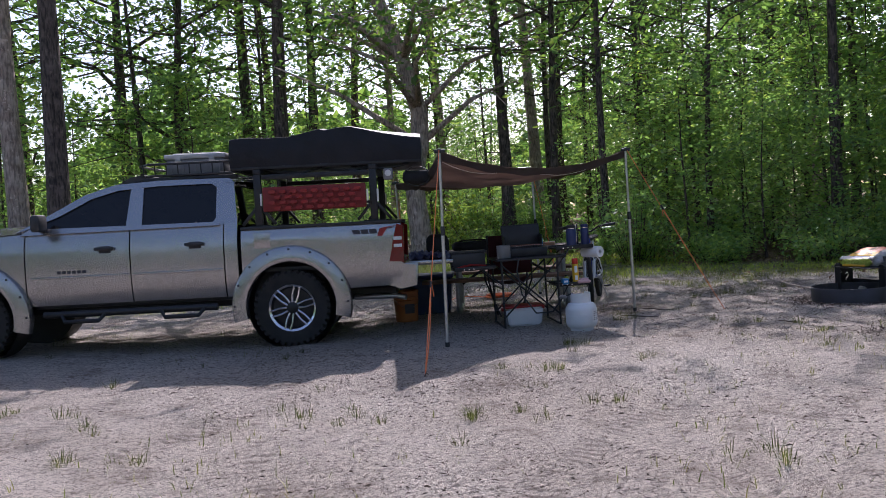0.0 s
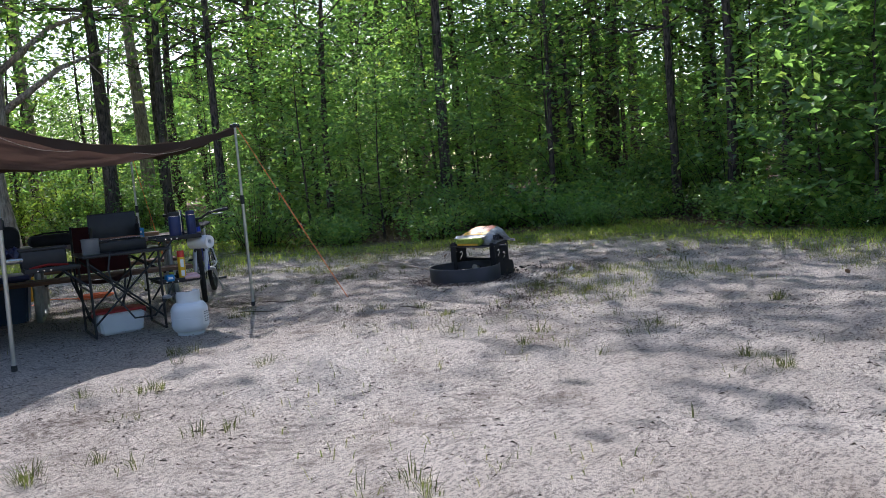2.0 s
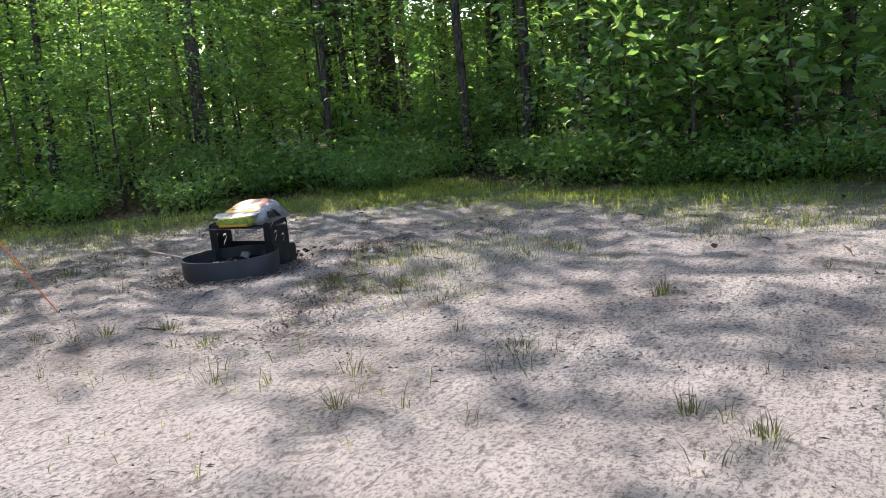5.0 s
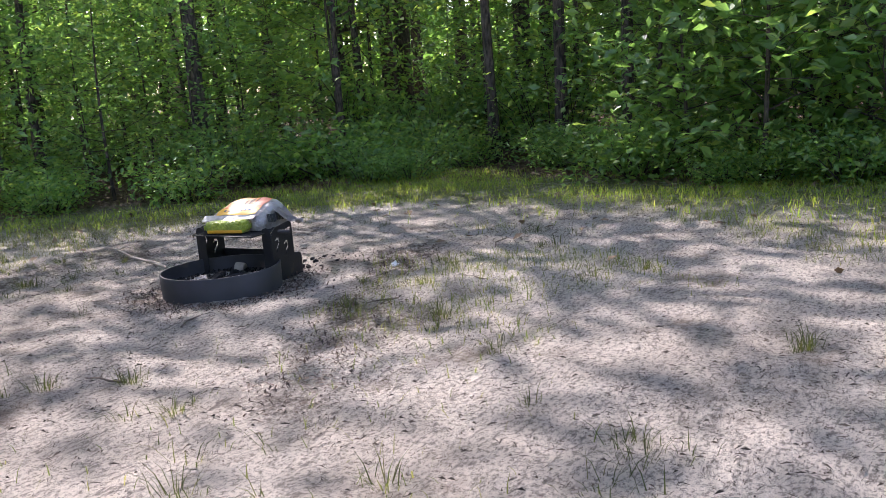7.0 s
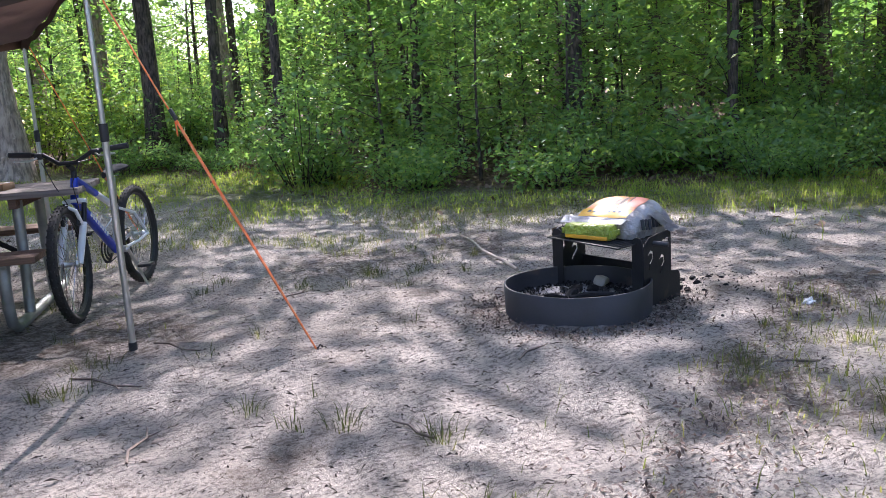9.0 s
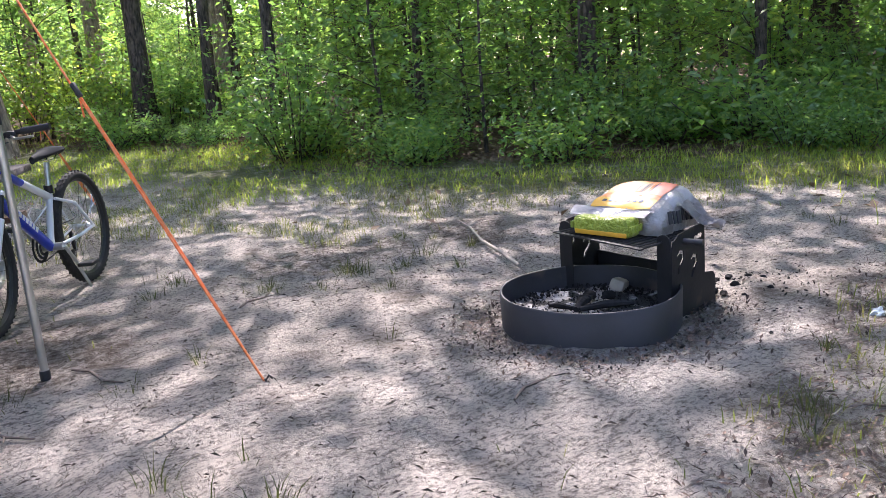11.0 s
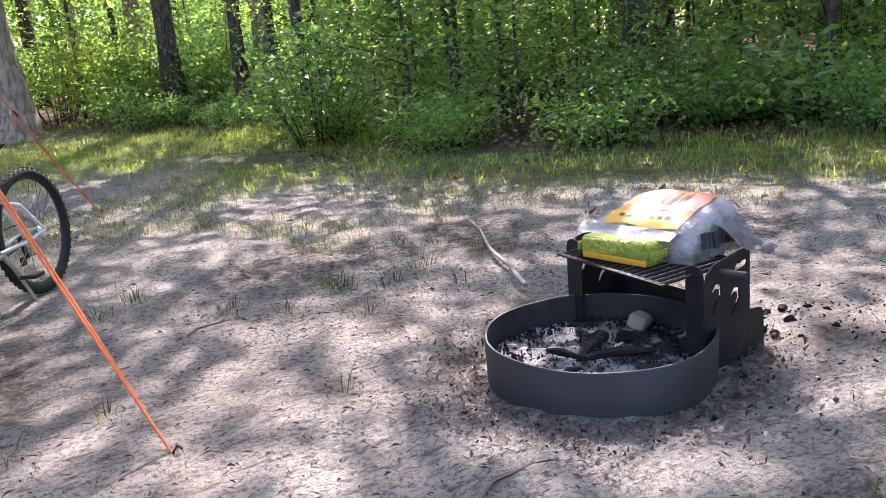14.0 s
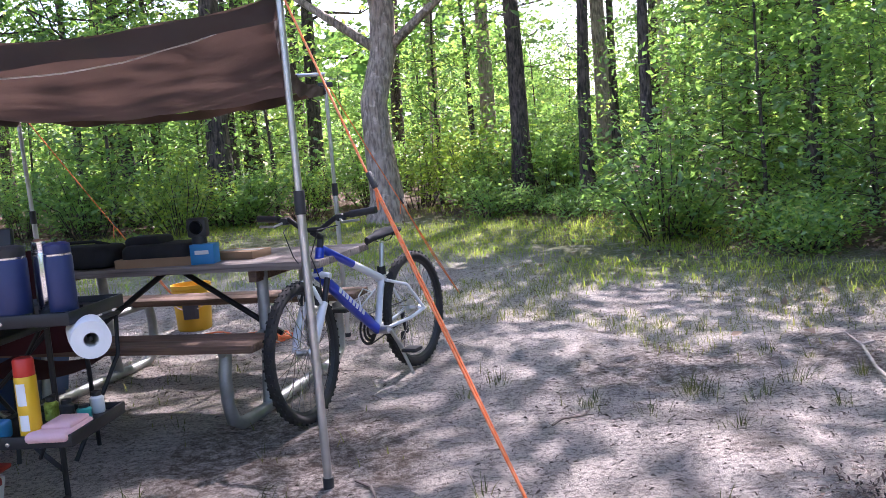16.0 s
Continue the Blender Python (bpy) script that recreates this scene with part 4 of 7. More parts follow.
        part("decal_bar", bm, M_LABEL, t, smooth=False)
    bm = bm_new()
    slab(bm, [(-0.90, 1.075), (-0.95, 1.07), (-1.0, 1.15), (-1.13, 1.175), (-0.99, 1.16), (-0.93, 1.15)], 0.884, 0.888)
    part("decal_swoosh", bm, M_RED, t, smooth=False)
    # fuel door
    bm = bm_new()
    box(bm, (0.27, 0.878, 1.085), (0.17, 0.012, 0.16), None, 0.005)
    part("fuel_door", bm, M_PAINT, t)
    # glass hull
    bm = bm_new()
    prof = [(2.78, 1.26), (2.42, 1.445), (2.09, 1.625), (1.79, 1.712), (1.3, 1.735), (0.66, 1.725), (0.57, 1.66), (0.545, 1.26)]
    a = [bm.verts.new((u, hull_y(w) - 0.008, w)) for u, w in prof]
    b = [bm.verts.new((u, -hull_y(w) + 0.008, w)) for u, w in prof]
    bm.faces.new(a)
    bm.faces.new(b)
    for k in range(len(prof)):
        bm.faces.new((a[k], b[k], b[(k + 1) % len(prof)], a[(k + 1) % len(prof)]))
    part("glazing", bm, M_GLASS, t, "dark tinted cab windows", smooth=False)
    # roof skin
    bm = bm_new()
    cols = []
    for u, w in ((1.84, 1.705), (1.6, 1.745), (1.3, 1.76), (0.95, 1.762), (0.66, 1.75), (0.565, 1.70)):
        cols.append([bm.verts.new((u, y, w + 0.035 * (1 - (y / 0.64) ** 2))) for y in np.linspace(-0.64, 0.64, 9)])
    for c, d in zip(cols, cols[1:]):
        for k in range(8):
            bm.faces.new((c[k], c[k + 1], d[k + 1], d[k]))
    ret = bmesh.ops.solidify(bm, geom=bm.faces[:], thickness=0.02)
    part("roof", bm, M_PAINT, t)
    # bonnet
    bm = bm_new()
    cols = []
    for u in np.linspace(2.55, 4.02, 12):
        cols.append([bm.verts.new((u, y, hood(max(u, 2.68)) + 0.01 + 0.11 * (1 - (y / 0.85) ** 2) * (1 - max(0, u - 3.5) / 0.9))) for y in np.linspace(-0.85, 0.85, 13)])
    for c, d in zip(cols, cols[1:]):
        for k in range(12):
            bm.faces.new((c[k], c[k + 1], d[k + 1], d[k]))
    bmesh.ops.solidify(bm, geom=bm.faces[:], thickness=0.02)
    part("bonnet", bm, M_PAINT, t)
    bm = bm_new()
    box(bm, (3.98, 0, 0.98), (0.10, 1.0, 0.26), None, 0.04)
    part("grille", bm, M_BLACKP, t)
    bm = bm_new()
    box(bm, (4.03, 0, 0.66), (0.24, 1.66, 0.26), None, 0.07)
    part("front_bumper", bm, M_PAINT, t)
    bm = bm_new()
    box(bm, (1.6, 0, 0.80), (2.1, 1.60, 0.62), None, 0.03)
    box(bm, (3.2, 0, 0.85), (1.4, 1.0, 0.5), None, 0.03)
    box(bm, (1.4, 0, 0.46), (4.9, 0.9, 0.12), None, 0.02)
    part("chassis", bm, M_BLACKP, t)
    # bed floor, front wall, rails, tailgate, bumper
    bm = bm_new()
    box(bm, (-0.33, 0, 0.78), (1.62, 1.60, 0.05), None, 0.01)
    box(bm, (0.46, 0, 0.98), (0.04, 1.60, 0.44), None, 0.01)
    part("bed_floor", bm, M_BLACKP, t)
    for side in (1, -1):
        bm = bm_new()
        box(bm, (-0.33, side * 0.83, 1.215), (1.64, 0.10, 0.028), None, 0.01)
        part("bed_rail", bm, M_BLACKP, t, "black plastic bed rail cap")
    bm = bm_new()
    box(bm, (-1.42, 0, 0.765), (0.50, 1.36, 0.05), None, 0.015)
    part("tailgate", bm, M_PAINT, t, "silver tailgate folded down flat")
    bm = bm_new()
    slab(bm, [(-1.30, 0.78), (-1.12, 0.78), (-1.0, 0.77), (-1.0, 0.56), (-1.12, 0.52), (-1.28, 0.55)], -0.87, 0.87, 0.02)
    part("rear_bumper", bm, M_PAINT, t)
    bm = bm_new()
    tube(bm, [(-0.6, 0.45, 0.42), (-1.05, 0.5, 0.42), (-1.15, 0.55, 0.40)], 0.03, 10)
    part("exhaust", bm, M_ALU, t)


pickup()


def tail_things():
    th = thing("blanket", TRUCK @ pose(-1.42, 0.15, 0.792), "crumpled blue and white patterned blanket on the open tailgate", "blanket")
    bm = bm_new()
    n = 22
    g = [[bm.verts.new((-0.22 + 0.44 * i / n, -0.5 + 1.0 * j / n, 0.03 + 0.025 * math.sin(i * 1.3 + j * 0.7) + 0.02 * math.sin(j * 1.1 - i * 0.4))) for j in range(n + 1)] for i in range(n + 1)]
    for i in range(n):
        for j in range(n):
            bm.faces.new((g[i][j], g[i + 1][j], g[i + 1][j + 1], g[i][j + 1]))
    bmesh.ops.solidify(bm, geom=bm.faces[:], thickness=0.02)
    part("cloth", bm, M_BLANKET, th)
    th = thing("duffel_bag", TRUCK @ pose(-1.52, -0.30, 0.795), "black soft duffel bag on the tailgate", "bag")
    bm = bm_new()
    box(bm, (0, 0, 0.12), (0.26, 0.55, 0.24), None, 0.08, 4)
    part("body", bm, M_CLOTHB, th)
    bm = bm_new()
    tube(bm, [(0.0, -0.15, 0.23), (0, -0.1, 0.30), (0, 0.1, 0.30), (0, 0.15, 0.23)], 0.012, 6)
    part("strap", bm, M_CLOTHB, th)


tail_things()


def bed_rack():
    t = thing("bed_rack", TRUCK @ pose(0, 0, 1.229), "black steel bed rack carrying the folded tent", "rack")
    for u in (0.30, -0.88):
        for side in (1, -1):
            bm = bm_new()
            box(bm, (u, side * 0.79, 0.265), (0.075, 0.06, 0.53), None, 0.008)
            box(bm, (u, side * 0.79, 0.006), (0.22, 0.08, 0.012), None, 0.003)
            box(bm, (u + 0.10, side * 0.79, 0.10), (0.03, 0.03, 0.22), Matrix.Rotation(radians(-40), 3, "Y"), 0.004)
            box(bm, (u - 0.10, side * 0.79, 0.10), (0.03, 0.03, 0.22), Matrix.Rotation(radians(40), 3, "Y"), 0.004)
            part("post", bm, M_BLACKM, t)
        bm = bm_new()
        box(bm, (u, 0, 0.555), (0.075, 1.64, 0.05), None, 0.008)
        part("crossbar", bm, M_BLACKM, t)
    for side in (1, -1):
        for z, s in ((0.50, 0.05), (0.20, 0.03)):
            bm = bm_new()
            box(bm, (-0.29, side * 0.79, z), (1.10, 0.03, s), None, 0.006)
            part("side_rail", bm, M_BLACKM, t)
        bm = bm_new()
        box(bm, (-0.925, side * 0.822, 0.26), (0.02, 0.006, 0.13))
        part("reflector", bm, M_LENSW, t)
    # traction boards
    b = thing("traction_boards", TRUCK @ pose(-0.285, 0.865, 1.372), "pair of red moulded traction boards on the rack's side", "board")
    # board in a darker red than its lugs: recess shade put into colour
    bm = bm_new()
    box(bm, (0, 0, 0.125), (1.05, 0.035, 0.25), None, 0.014)
    body = part("board", bm, M_RECESSRED, b)
    k = 0
    for row in range(4):
        for c in range(9 if row % 2 else 8):
            bm = bm_new()
            x = -0.44 + 0.108 * c + (0 if row % 2 else 0.054)
            slab(bm, [(x - 0.038, 0.028 + 0.055 * row), (x - 0.025, 0.050 + 0.055 * row), (x + 0.025, 0.050 + 0.055 * row), (x + 0.038, 0.028 + 0.055 * row), (x + 0.02, 0.016 + 0.055 * row), (x - 0.02, 0.016 + 0.055 * row)], 0.012, 0.052, 0.004)
            part("lug", bm, M_RED, body)
    for x in (-0.54, 0.54):
        bm = bm_new()
        box(bm, (x, 0.012, 0.125), (0.02, 0.012, 0.12), None, 0.003)
        part("end_tag", bm, M_LENSW, b, "pale end tag")


bed_rack()


def rooftop_tent():
    t = thing("rooftop_tent", TRUCK @ pose(-0.40, 0, 1.814), "folded rooftop tent under a black sagging cover", "tent")
    bm = bm_new()
    box(bm, (0, 0, 0.018), (1.98, 1.40, 0.036), None, 0.008)
    part("base_board", bm, M_BLACKM, t, "thin dark base")
    bm = bm_new()
    n, mm = 36, 24
    top, bot = [], []
    def ztop(u, y):
        ridge = 0.13 * max(0, 1 - abs(u + 0.24) / 0.62) + 0.02 * math.sin(5 * u + 3 * y)
        return 0.33 + 0.025 * (u > 0) + ridge * (1 - 0.25 * abs(y) / 0.7) + 0.012 * math.sin(9 * y + 2 * u) - 0.03 * (abs(y) / 0.7) ** 6 - 0.03 * (abs(u) / 0.98) ** 10
    rows = []
    for i in range(n + 1):
        u = -0.985 + 1.97 * i / n
        ring = []
        for j in range(mm + 1):
            y = -0.70 + 1.4 * j / mm
            ring.append(bm.verts.new((u, y, ztop(u, y))))
        rows.append(ring)
    for a, b in zip(rows, rows[1:]):
        for j in range(mm):
            bm.faces.new((a[j], a[j + 1], b[j + 1], b[j]))
    edge = rows[0][:] + [r[-1] for r in rows[1:]] + rows[-1][::-1][1:] + [r[0] for r in rows[::-1][1:-1]]
    prev = edge
    for k in (1, 2, 3, 4):
        nxt = []
        for i, v in enumerate(edge):
            z = v.co.z * (1 - k / 4) + 0.03 * k / 4
            bul = 1.0 + 0.02 * math.sin(k / 4 * math.pi) + 0.006 * math.sin(i * 0.9 + k)
            nxt.append(bm.verts.new((v.co.x * (1.0 + (bul - 1) * 0.6), v.co.y * bul, z)))
        for i in range(len(edge)):
            j = (i + 1) % len(edge)
            bm.faces.new((prev[i], prev[j], nxt[j], nxt[i]))
        prev = nxt
    part("cover", bm, M_TENT, t)
    bm = bm_new()
    lathe(bm, [(0, 0.004), (0.03, 0.003), (0.034, 0)], 16, Matrix.Translation((0.78, 0.708, 0.20)) @ Matrix.Rotation(radians(-90), 4, "X") @ Matrix.Diagonal((1.6, 0.55, 1, 1)))
    part("oval_tag", bm, M_LENSW, t, "small pale oval tag")
    for u in (-0.2, -0.55, 0.35):
        bm = bm_new()
        tube(bm, [(u - 0.3, 0.62, -0.005), (u - 0.1, 0.64, -0.045), (u + 0.15, 0.63, -0.03), (u + 0.3, 0.62, -0.004)], 0.012, 6)
        part("loose_strap", bm, M_BLACKP, t)
    # folded ladder and boot bag behind the tent
    b = thing("boot_bag", TRUCK @ pose(-1.33, 0.45, 1.62), "black mesh boot bag slung under the tent's rear edge", "bag")
    bm = bm_new()
    box(bm, (0, 0, 0.05), (0.30, 0.34, 0.13), None, 0.045, 3)
    part("body", bm, M_CLOTHB, b)
    for k in range(2):
        bm = bm_new()
        tube(bm, [(0.0 + 0.14 * math.cos(a), 0.20, 0.05 + 0.10 * math.sin(a)) for a in np.linspace(0.2 + k, 4.6 + k, 14)], 0.006, 6)
        part("hanging_strap", bm, M_BLACKP, b)
    b = thing("work_light", TRUCK @ pose(-1.04, 0.78, 1.66), "small grey work light on the rack's corner", "lamp")
    bm = bm_new()
    box(bm, (0, 0, 0.04), (0.10, 0.06, 0.12), None, 0.02)
    part("housing", bm, M_GREYBOX, b)
    bm = bm_new()
    lathe(bm, [(0, 0.008), (0.03, 0.006), (0.034, 0)], 14, Matrix.Translation((0, 0.03, 0.05)) @ Matrix.Rotation(radians(-90), 4, "X"))
    part("lens", bm, M_LENSW, b)


rooftop_tent()


def roof_basket():
    t = thing("roof_basket", TRUCK @ pose(1.05, 0, 1.78), "black steel roof basket on the cab", "rack")
    L, W = 1.10, 1.16
    for z, g in ((0.03, 0.0), (0.15, 0.015)):
        bm = bm_new()
        h, w = L / 2 + g, W / 2 + g
        tube(bm, [(-h, -w, z), (h - 0.15, -w, z), (h, -w + 0.2, z), (h, w - 0.2, z), (h - 0.15, w, z), (-h, w, z), (-h, -w, z)], 0.013, 8)
        part("rail", bm, M_BLACKM, t)
    for k in range(9):
        x = -L / 2 + 0.06 + k * (L - 0.14) / 8
        for s in (-1, 1):
            bm = bm_new()
            tube(bm, [(x, s * W / 2, 0.03), (x, s * (W / 2 + 0.015), 0.15)], 0.007, 6)
            part("upright", bm, M_BLACKM, t)
        bm = bm_new()
        box(bm, (x, 0, 0.03), (0.025, W, 0.015))
        part("slat", bm, M_BLACKM, t)
    bm = bm_new()
    slab(bm, [(0.40, 0.02), (0.62, -0.045), (0.80, -0.085), (0.82, -0.075), (0.62, 0.03), (0.48, 0.05)], -0.56, 0.56, 0.006)
    part("wind_fairing", bm, M_BLACKP, t)
    for s in (-1, 1):
        bm = bm_new()
        box(bm, (0, s * 0.55, -0.012), (1.0, 0.05, 0.05), None, 0.01)
        part("mount_rail", bm, M_BLACKM, t)
    c = thing("storage_case", TRUCK @ pose(1.02, 0.22, 1.818), "grey hard storage case with a paler ribbed lid in the basket", "case")
    bm = bm_new()
    box(bm, (0, 0, 0.085), (0.62, 0.40, 0.17), None, 0.02)
    body = part("body", bm, M_GREYBOX, c)
    for x in (-0.26, -0.13, 0, 0.13, 0.26):
        bm = bm_new()
        box(bm, (x, 0.203, 0.08), (0.025, 0.012, 0.15), None, 0.004)
        part("rib", bm, M_GREYBOX, body)
    bm = bm_new()
    box(bm, (0, 0, 0.195), (0.66, 0.43, 0.055), None, 0.018)
    box(bm, (0, 0, 0.226), (0.5, 0.28, 0.02), None, 0.008)
    lid = part("lid", bm, M_GREYLID, c, "pale grey lid")
    for x in (-0.18, 0.18):
        bm = bm_new()
        box(bm, (x, 0.22, 0.165), (0.06, 0.015, 0.07), None, 0.005)
        part("latch", bm, M_GREYLID, lid)


roof_basket()


# ---- awning ----
CORNER = [Vector((2.37, 7.24, 1.80)), Vector((4.83, 8.15, 1.80)), Vector((4.93, 10.9, 1.74)), Vector((2.92, 10.92, 1.70))]
FOOT = [(2.33, 7.28), (4.84, 8.17), (4.93, 10.88), (2.95, 10.95)]


def awning():
    t = thing("awning", pose(3.7, 9.2, 0), "brown canvas awning strung between four aluminium poles", "awning")
    o = Vector((3.7, 9.2, 0))
    A, B, C, D = (c - o for c in CORNER)
    n = 40
    def at(i, j):
        s, q = i / n, j / n
        p = A.lerp(B, s).lerp(D.lerp(C, s), q)
        sag = 0.17 * (4 * s * (1 - s)) ** 0.9 * (1 - 0.4 * q) + 0.10 * 4 * q * (1 - q)
        inward = 0.09 * 4 * s * (1 - s) * (1 - 2 * q) + 0.0
        p = p + (D - A).normalized() * inward + (B - A).normalized() * 0.08 * 4 * q * (1 - q) * (1 - 2 * s)
        p.z -= sag - 0.012 * math.sin(s * 19 + q * 7) * math.sin(q * 13)
        return p
    bm = bm_new()
    g = [[bm.verts.new(at(i, j)) for j in range(n + 1)] for i in range(n + 1)]
    for i in range(n):
        for j in range(n):
            bm.faces.new((g[i][j], g[i + 1][j], g[i + 1][j + 1], g[i][j + 1]))
    bmesh.ops.solidify(bm, geom=bm.faces[:], thickness=0.004)
    cloth = part("canopy", bm, M_TARP, t)
    cloth["label"] = "sagging brown canvas"
    def valance(pts, drop, lean):
        bm = bm_new()
        rows = [[bm.verts.new(p + Vector((lean[0] * k * 0.5, lean[1] * k * 0.5, -drop * k / 4 + 0.008 * math.sin(i * 0.8 + k)))) for i, p in enumerate(pts)] for k in range(5)]
        for a, b in zip(rows, rows[1:]):
            for i in range(len(pts) - 1):
                bm.faces.new((a[i], a[i + 1], b[i + 1], b[i]))
        bmesh.ops.solidify(bm, geom=bm.faces[:], thickness=0.004)
        part("valance", bm, M_TARP, cloth)
    valance([at(i, 0) for i in range(n + 1)], 0.07, (0.006, 0.012))
    valance([at(i, n) for i in range(n + 1)], 0.06, (0, -0.01))
    valance([at(n, j) for j in range(n + 1)], 0.07, (-0.012, 0))
    valance([at(0, j) for j in range(n + 1)], 0.09, (0.01, 0))
    for (x, y), c in zip(FOOT, (A, B, C, D)):
        f = Vector((x, y, 0)) - o
        f.z = gz(x, y) - 0.01
        mid = f.lerp(c, 0.60)
        bm = bm_new()
        tube(bm, [f + Vector((0, 0, 0.03)), mid], 0.0165, 12)
        tube(bm, [mid, c + Vector((0, 0, 0.03))], 0.0135, 12)
        p = part("pole", bm, M_ALU, t)
        bm = bm_new()
        tube(bm, [mid - Vector((0, 0, 0.05)), mid + Vector((0, 0, 0.035))], 0.0205, 12)
        part("clamp", bm, M_BLACKP, p, "black twist clamp")
        bm = bm_new()
        tube(bm, [f, f + Vector((0, 0, 0.045))], 0.021, 12)
        part("foot", bm, M_BLACKP, p, "black rubber foot")
        bm = bm_new()
        box(bm, c + Vector((0, 0, 0.0)), (0.10, 0.035, 0.035), None, 0.008)
        part("corner_bracket", bm, M_BLACKP, p)
    bm = bm_new()
    tube(bm, [C + Vector((-0.22, -0.04, 0.07)), C + Vector((0.0, 0.02, 0.075))], 0.012, 8)
    part("spreader_bar", bm, M_ALU, t)
    bm = bm_new()
    pts = [at(int(n * s), 1) + Vector((0, 0.05, -0.05 - 0.03 * math.sin(s * 11))) for s in np.linspace(0.02, 0.98, 30)]
    tube(bm, pts, 0.003, 5)
    part("dangling_cord", bm, M_PAPER, cloth, "thin pale cord")


awning()


def guy_rope(a, b, double):
    """A guy rope from a pole's head to its peg, doubled through a slider in its lower part."""
    a, b = Vector(a), Vector(b)
    t = thing("guy_rope", Matrix.Translation(b), "taut bright orange guy rope pegged into the sand", "rope", "guy ropes of the awning")
    d = a - b
    side = d.cross(Vector((0, 0, 1))).normalized()
    rng = random.Random(int(a.x * 100))
    def strand(q0, q1, off):
        bm = bm_new()
        tube(bm, [d * (q0 + (q1 - q0) * k / 12) + side * off * math.sin(math.pi * k / 12) + Vector((0, 0, -0.012 * math.sin(math.pi * k / 12))) for k in range(13)], 0.0042, 6)
        part("strand", bm, M_ORANGE, t)
    strand(0.0, 1.0, 0.0)
    strand(0.0, double, 0.014)
    bm = bm_new()
    c = d * double
    box(bm, c, (0.018, 0.018, 0.06), d.to_track_quat("Z", "Y").to_matrix(), 0.005)
    part("slider", bm, M_BLACKP, t)
    bm = bm_new()
    tube(bm, [c + side * 0.01, c + side * 0.02 - Vector((0, 0, 0.10))], 0.004, 5)
    part("loose_end", bm, M_ORANGE, t)
    bm = bm_new()
    tube(bm, [(-0.05 * d.x / d.length, -0.05 * d.y / d.length, -0.06), (0.0, 0, 0.012), (0.015, 0.0, 0.03), (0.028, 0, 0.015)], 0.005, 6)
    part("peg", bm, M_BLACKM, t)


guy_rope(CORNER[0] + Vector((0, 0, 0.03)), (1.73, 6.02, 0.0), 0.36)
guy_rope(CORNER[1] + Vector((0, 0, 0.03)), (5.512, 7.47, 0.0), 0.62)
guy_rope(CORNER[2] + Vector((0, 0, 0.03)), (5.92, 12.3, gz(5.92, 12.3)), 0.5)
guy_rope(CORNER[3] + Vector((0, 0, 0.03)), (3.5, 12.7, gz(3.5, 12.7)), 0.5)
# ---- picnic table ----
def picnic_table():
    a = radians(-21)
    t = thing("picnic_table", pose(4.70, 8.70, 0.0, 0, 0, -21), "weathered wooden picnic table on a bent galvanised pipe frame", "picnic table")
    # local x runs along the boards, 0 at the bike's end; y away from the fire ring
    L = 2.0
    for k in range(5):
        bm = bm_new()
        y = 0.40 + 0.145 * k
        box(bm, (-L / 2, y + 0.07, 0.735), (L, 0.138, 0.038), None, 0.005)
        part("board", bm, M_WOOD, t)
    for y, nm in ((0.0, "near"), (1.27, "far")):
        for k in range(2):
            bm = bm_new()
            box(bm, (-L / 2 - 0.13, y + 0.07 + 0.135 * k, 0.425), (L - 0.10, 0.13, 0.038), None, 0.005)
            part("bench_board", bm, M_WOODB, t)
    for x in (-0.36, -1.66):
        bm = bm_new()
        box(bm, (x, 0.76, 0.695), (0.045, 0.66, 0.042), None, 0.005)
        slab(bm, [(0, 0)] * 0 or [(x - 0.02, 0.66), (x + 0.02, 0.66), (x + 0.02, 0.715), (x - 0.02, 0.715)], 0.42, 1.12)
        part("batten", bm, M_WOODB, t)
        bm = bm_new()
        pts = [(x, 0.52, 0.71), (x, 0.50, 0.50), (x, 0.48, 0.30), (x, 0.40, 0.16)]
        # bench arm, ground runner and the other side in one bent pipe each
        for s in (0, 1):
            def f(y):
                return y if s == 0 else 1.54 - y
            tube(bm, [(x, f(0.10), 0.405), (x, f(0.07), 0.30), (x, f(0.07), 0.16), (x, f(0.10), 0.075), (x, f(0.18), 0.035), (x, f(0.32), 0.03), (x, f(0.78), 0.03)], 0.030, 12)
            tube(bm, [(x, f(0.52), 0.70), (x, f(0.50), 0.30), (x, f(0.46), 0.05)], 0.030, 12)
            tube(bm, [(x, f(0.06), 0.395), (x, f(0.50), 0.395)], 0.022, 10)
        part("pipe_leg", bm, M_GALV, t)
    for x0, x1 in ((-0.40, -0.98), (-1.62, -1.04)):
        bm = bm_new()
        tube(bm, [(x0, 0.77, 0.33), (x1, 0.77, 0.70)], 0.016, 8)
        part("brace", bm, M_SOOT, t)
    return t


PT = picnic_table().matrix_world.copy()
# a helper for what stands on the table top: along, across
def on_table(x, y, z=0.0, rz=0.0):
    return PT @ pose(x, y, 0.754 + z, 0, 0, rz)


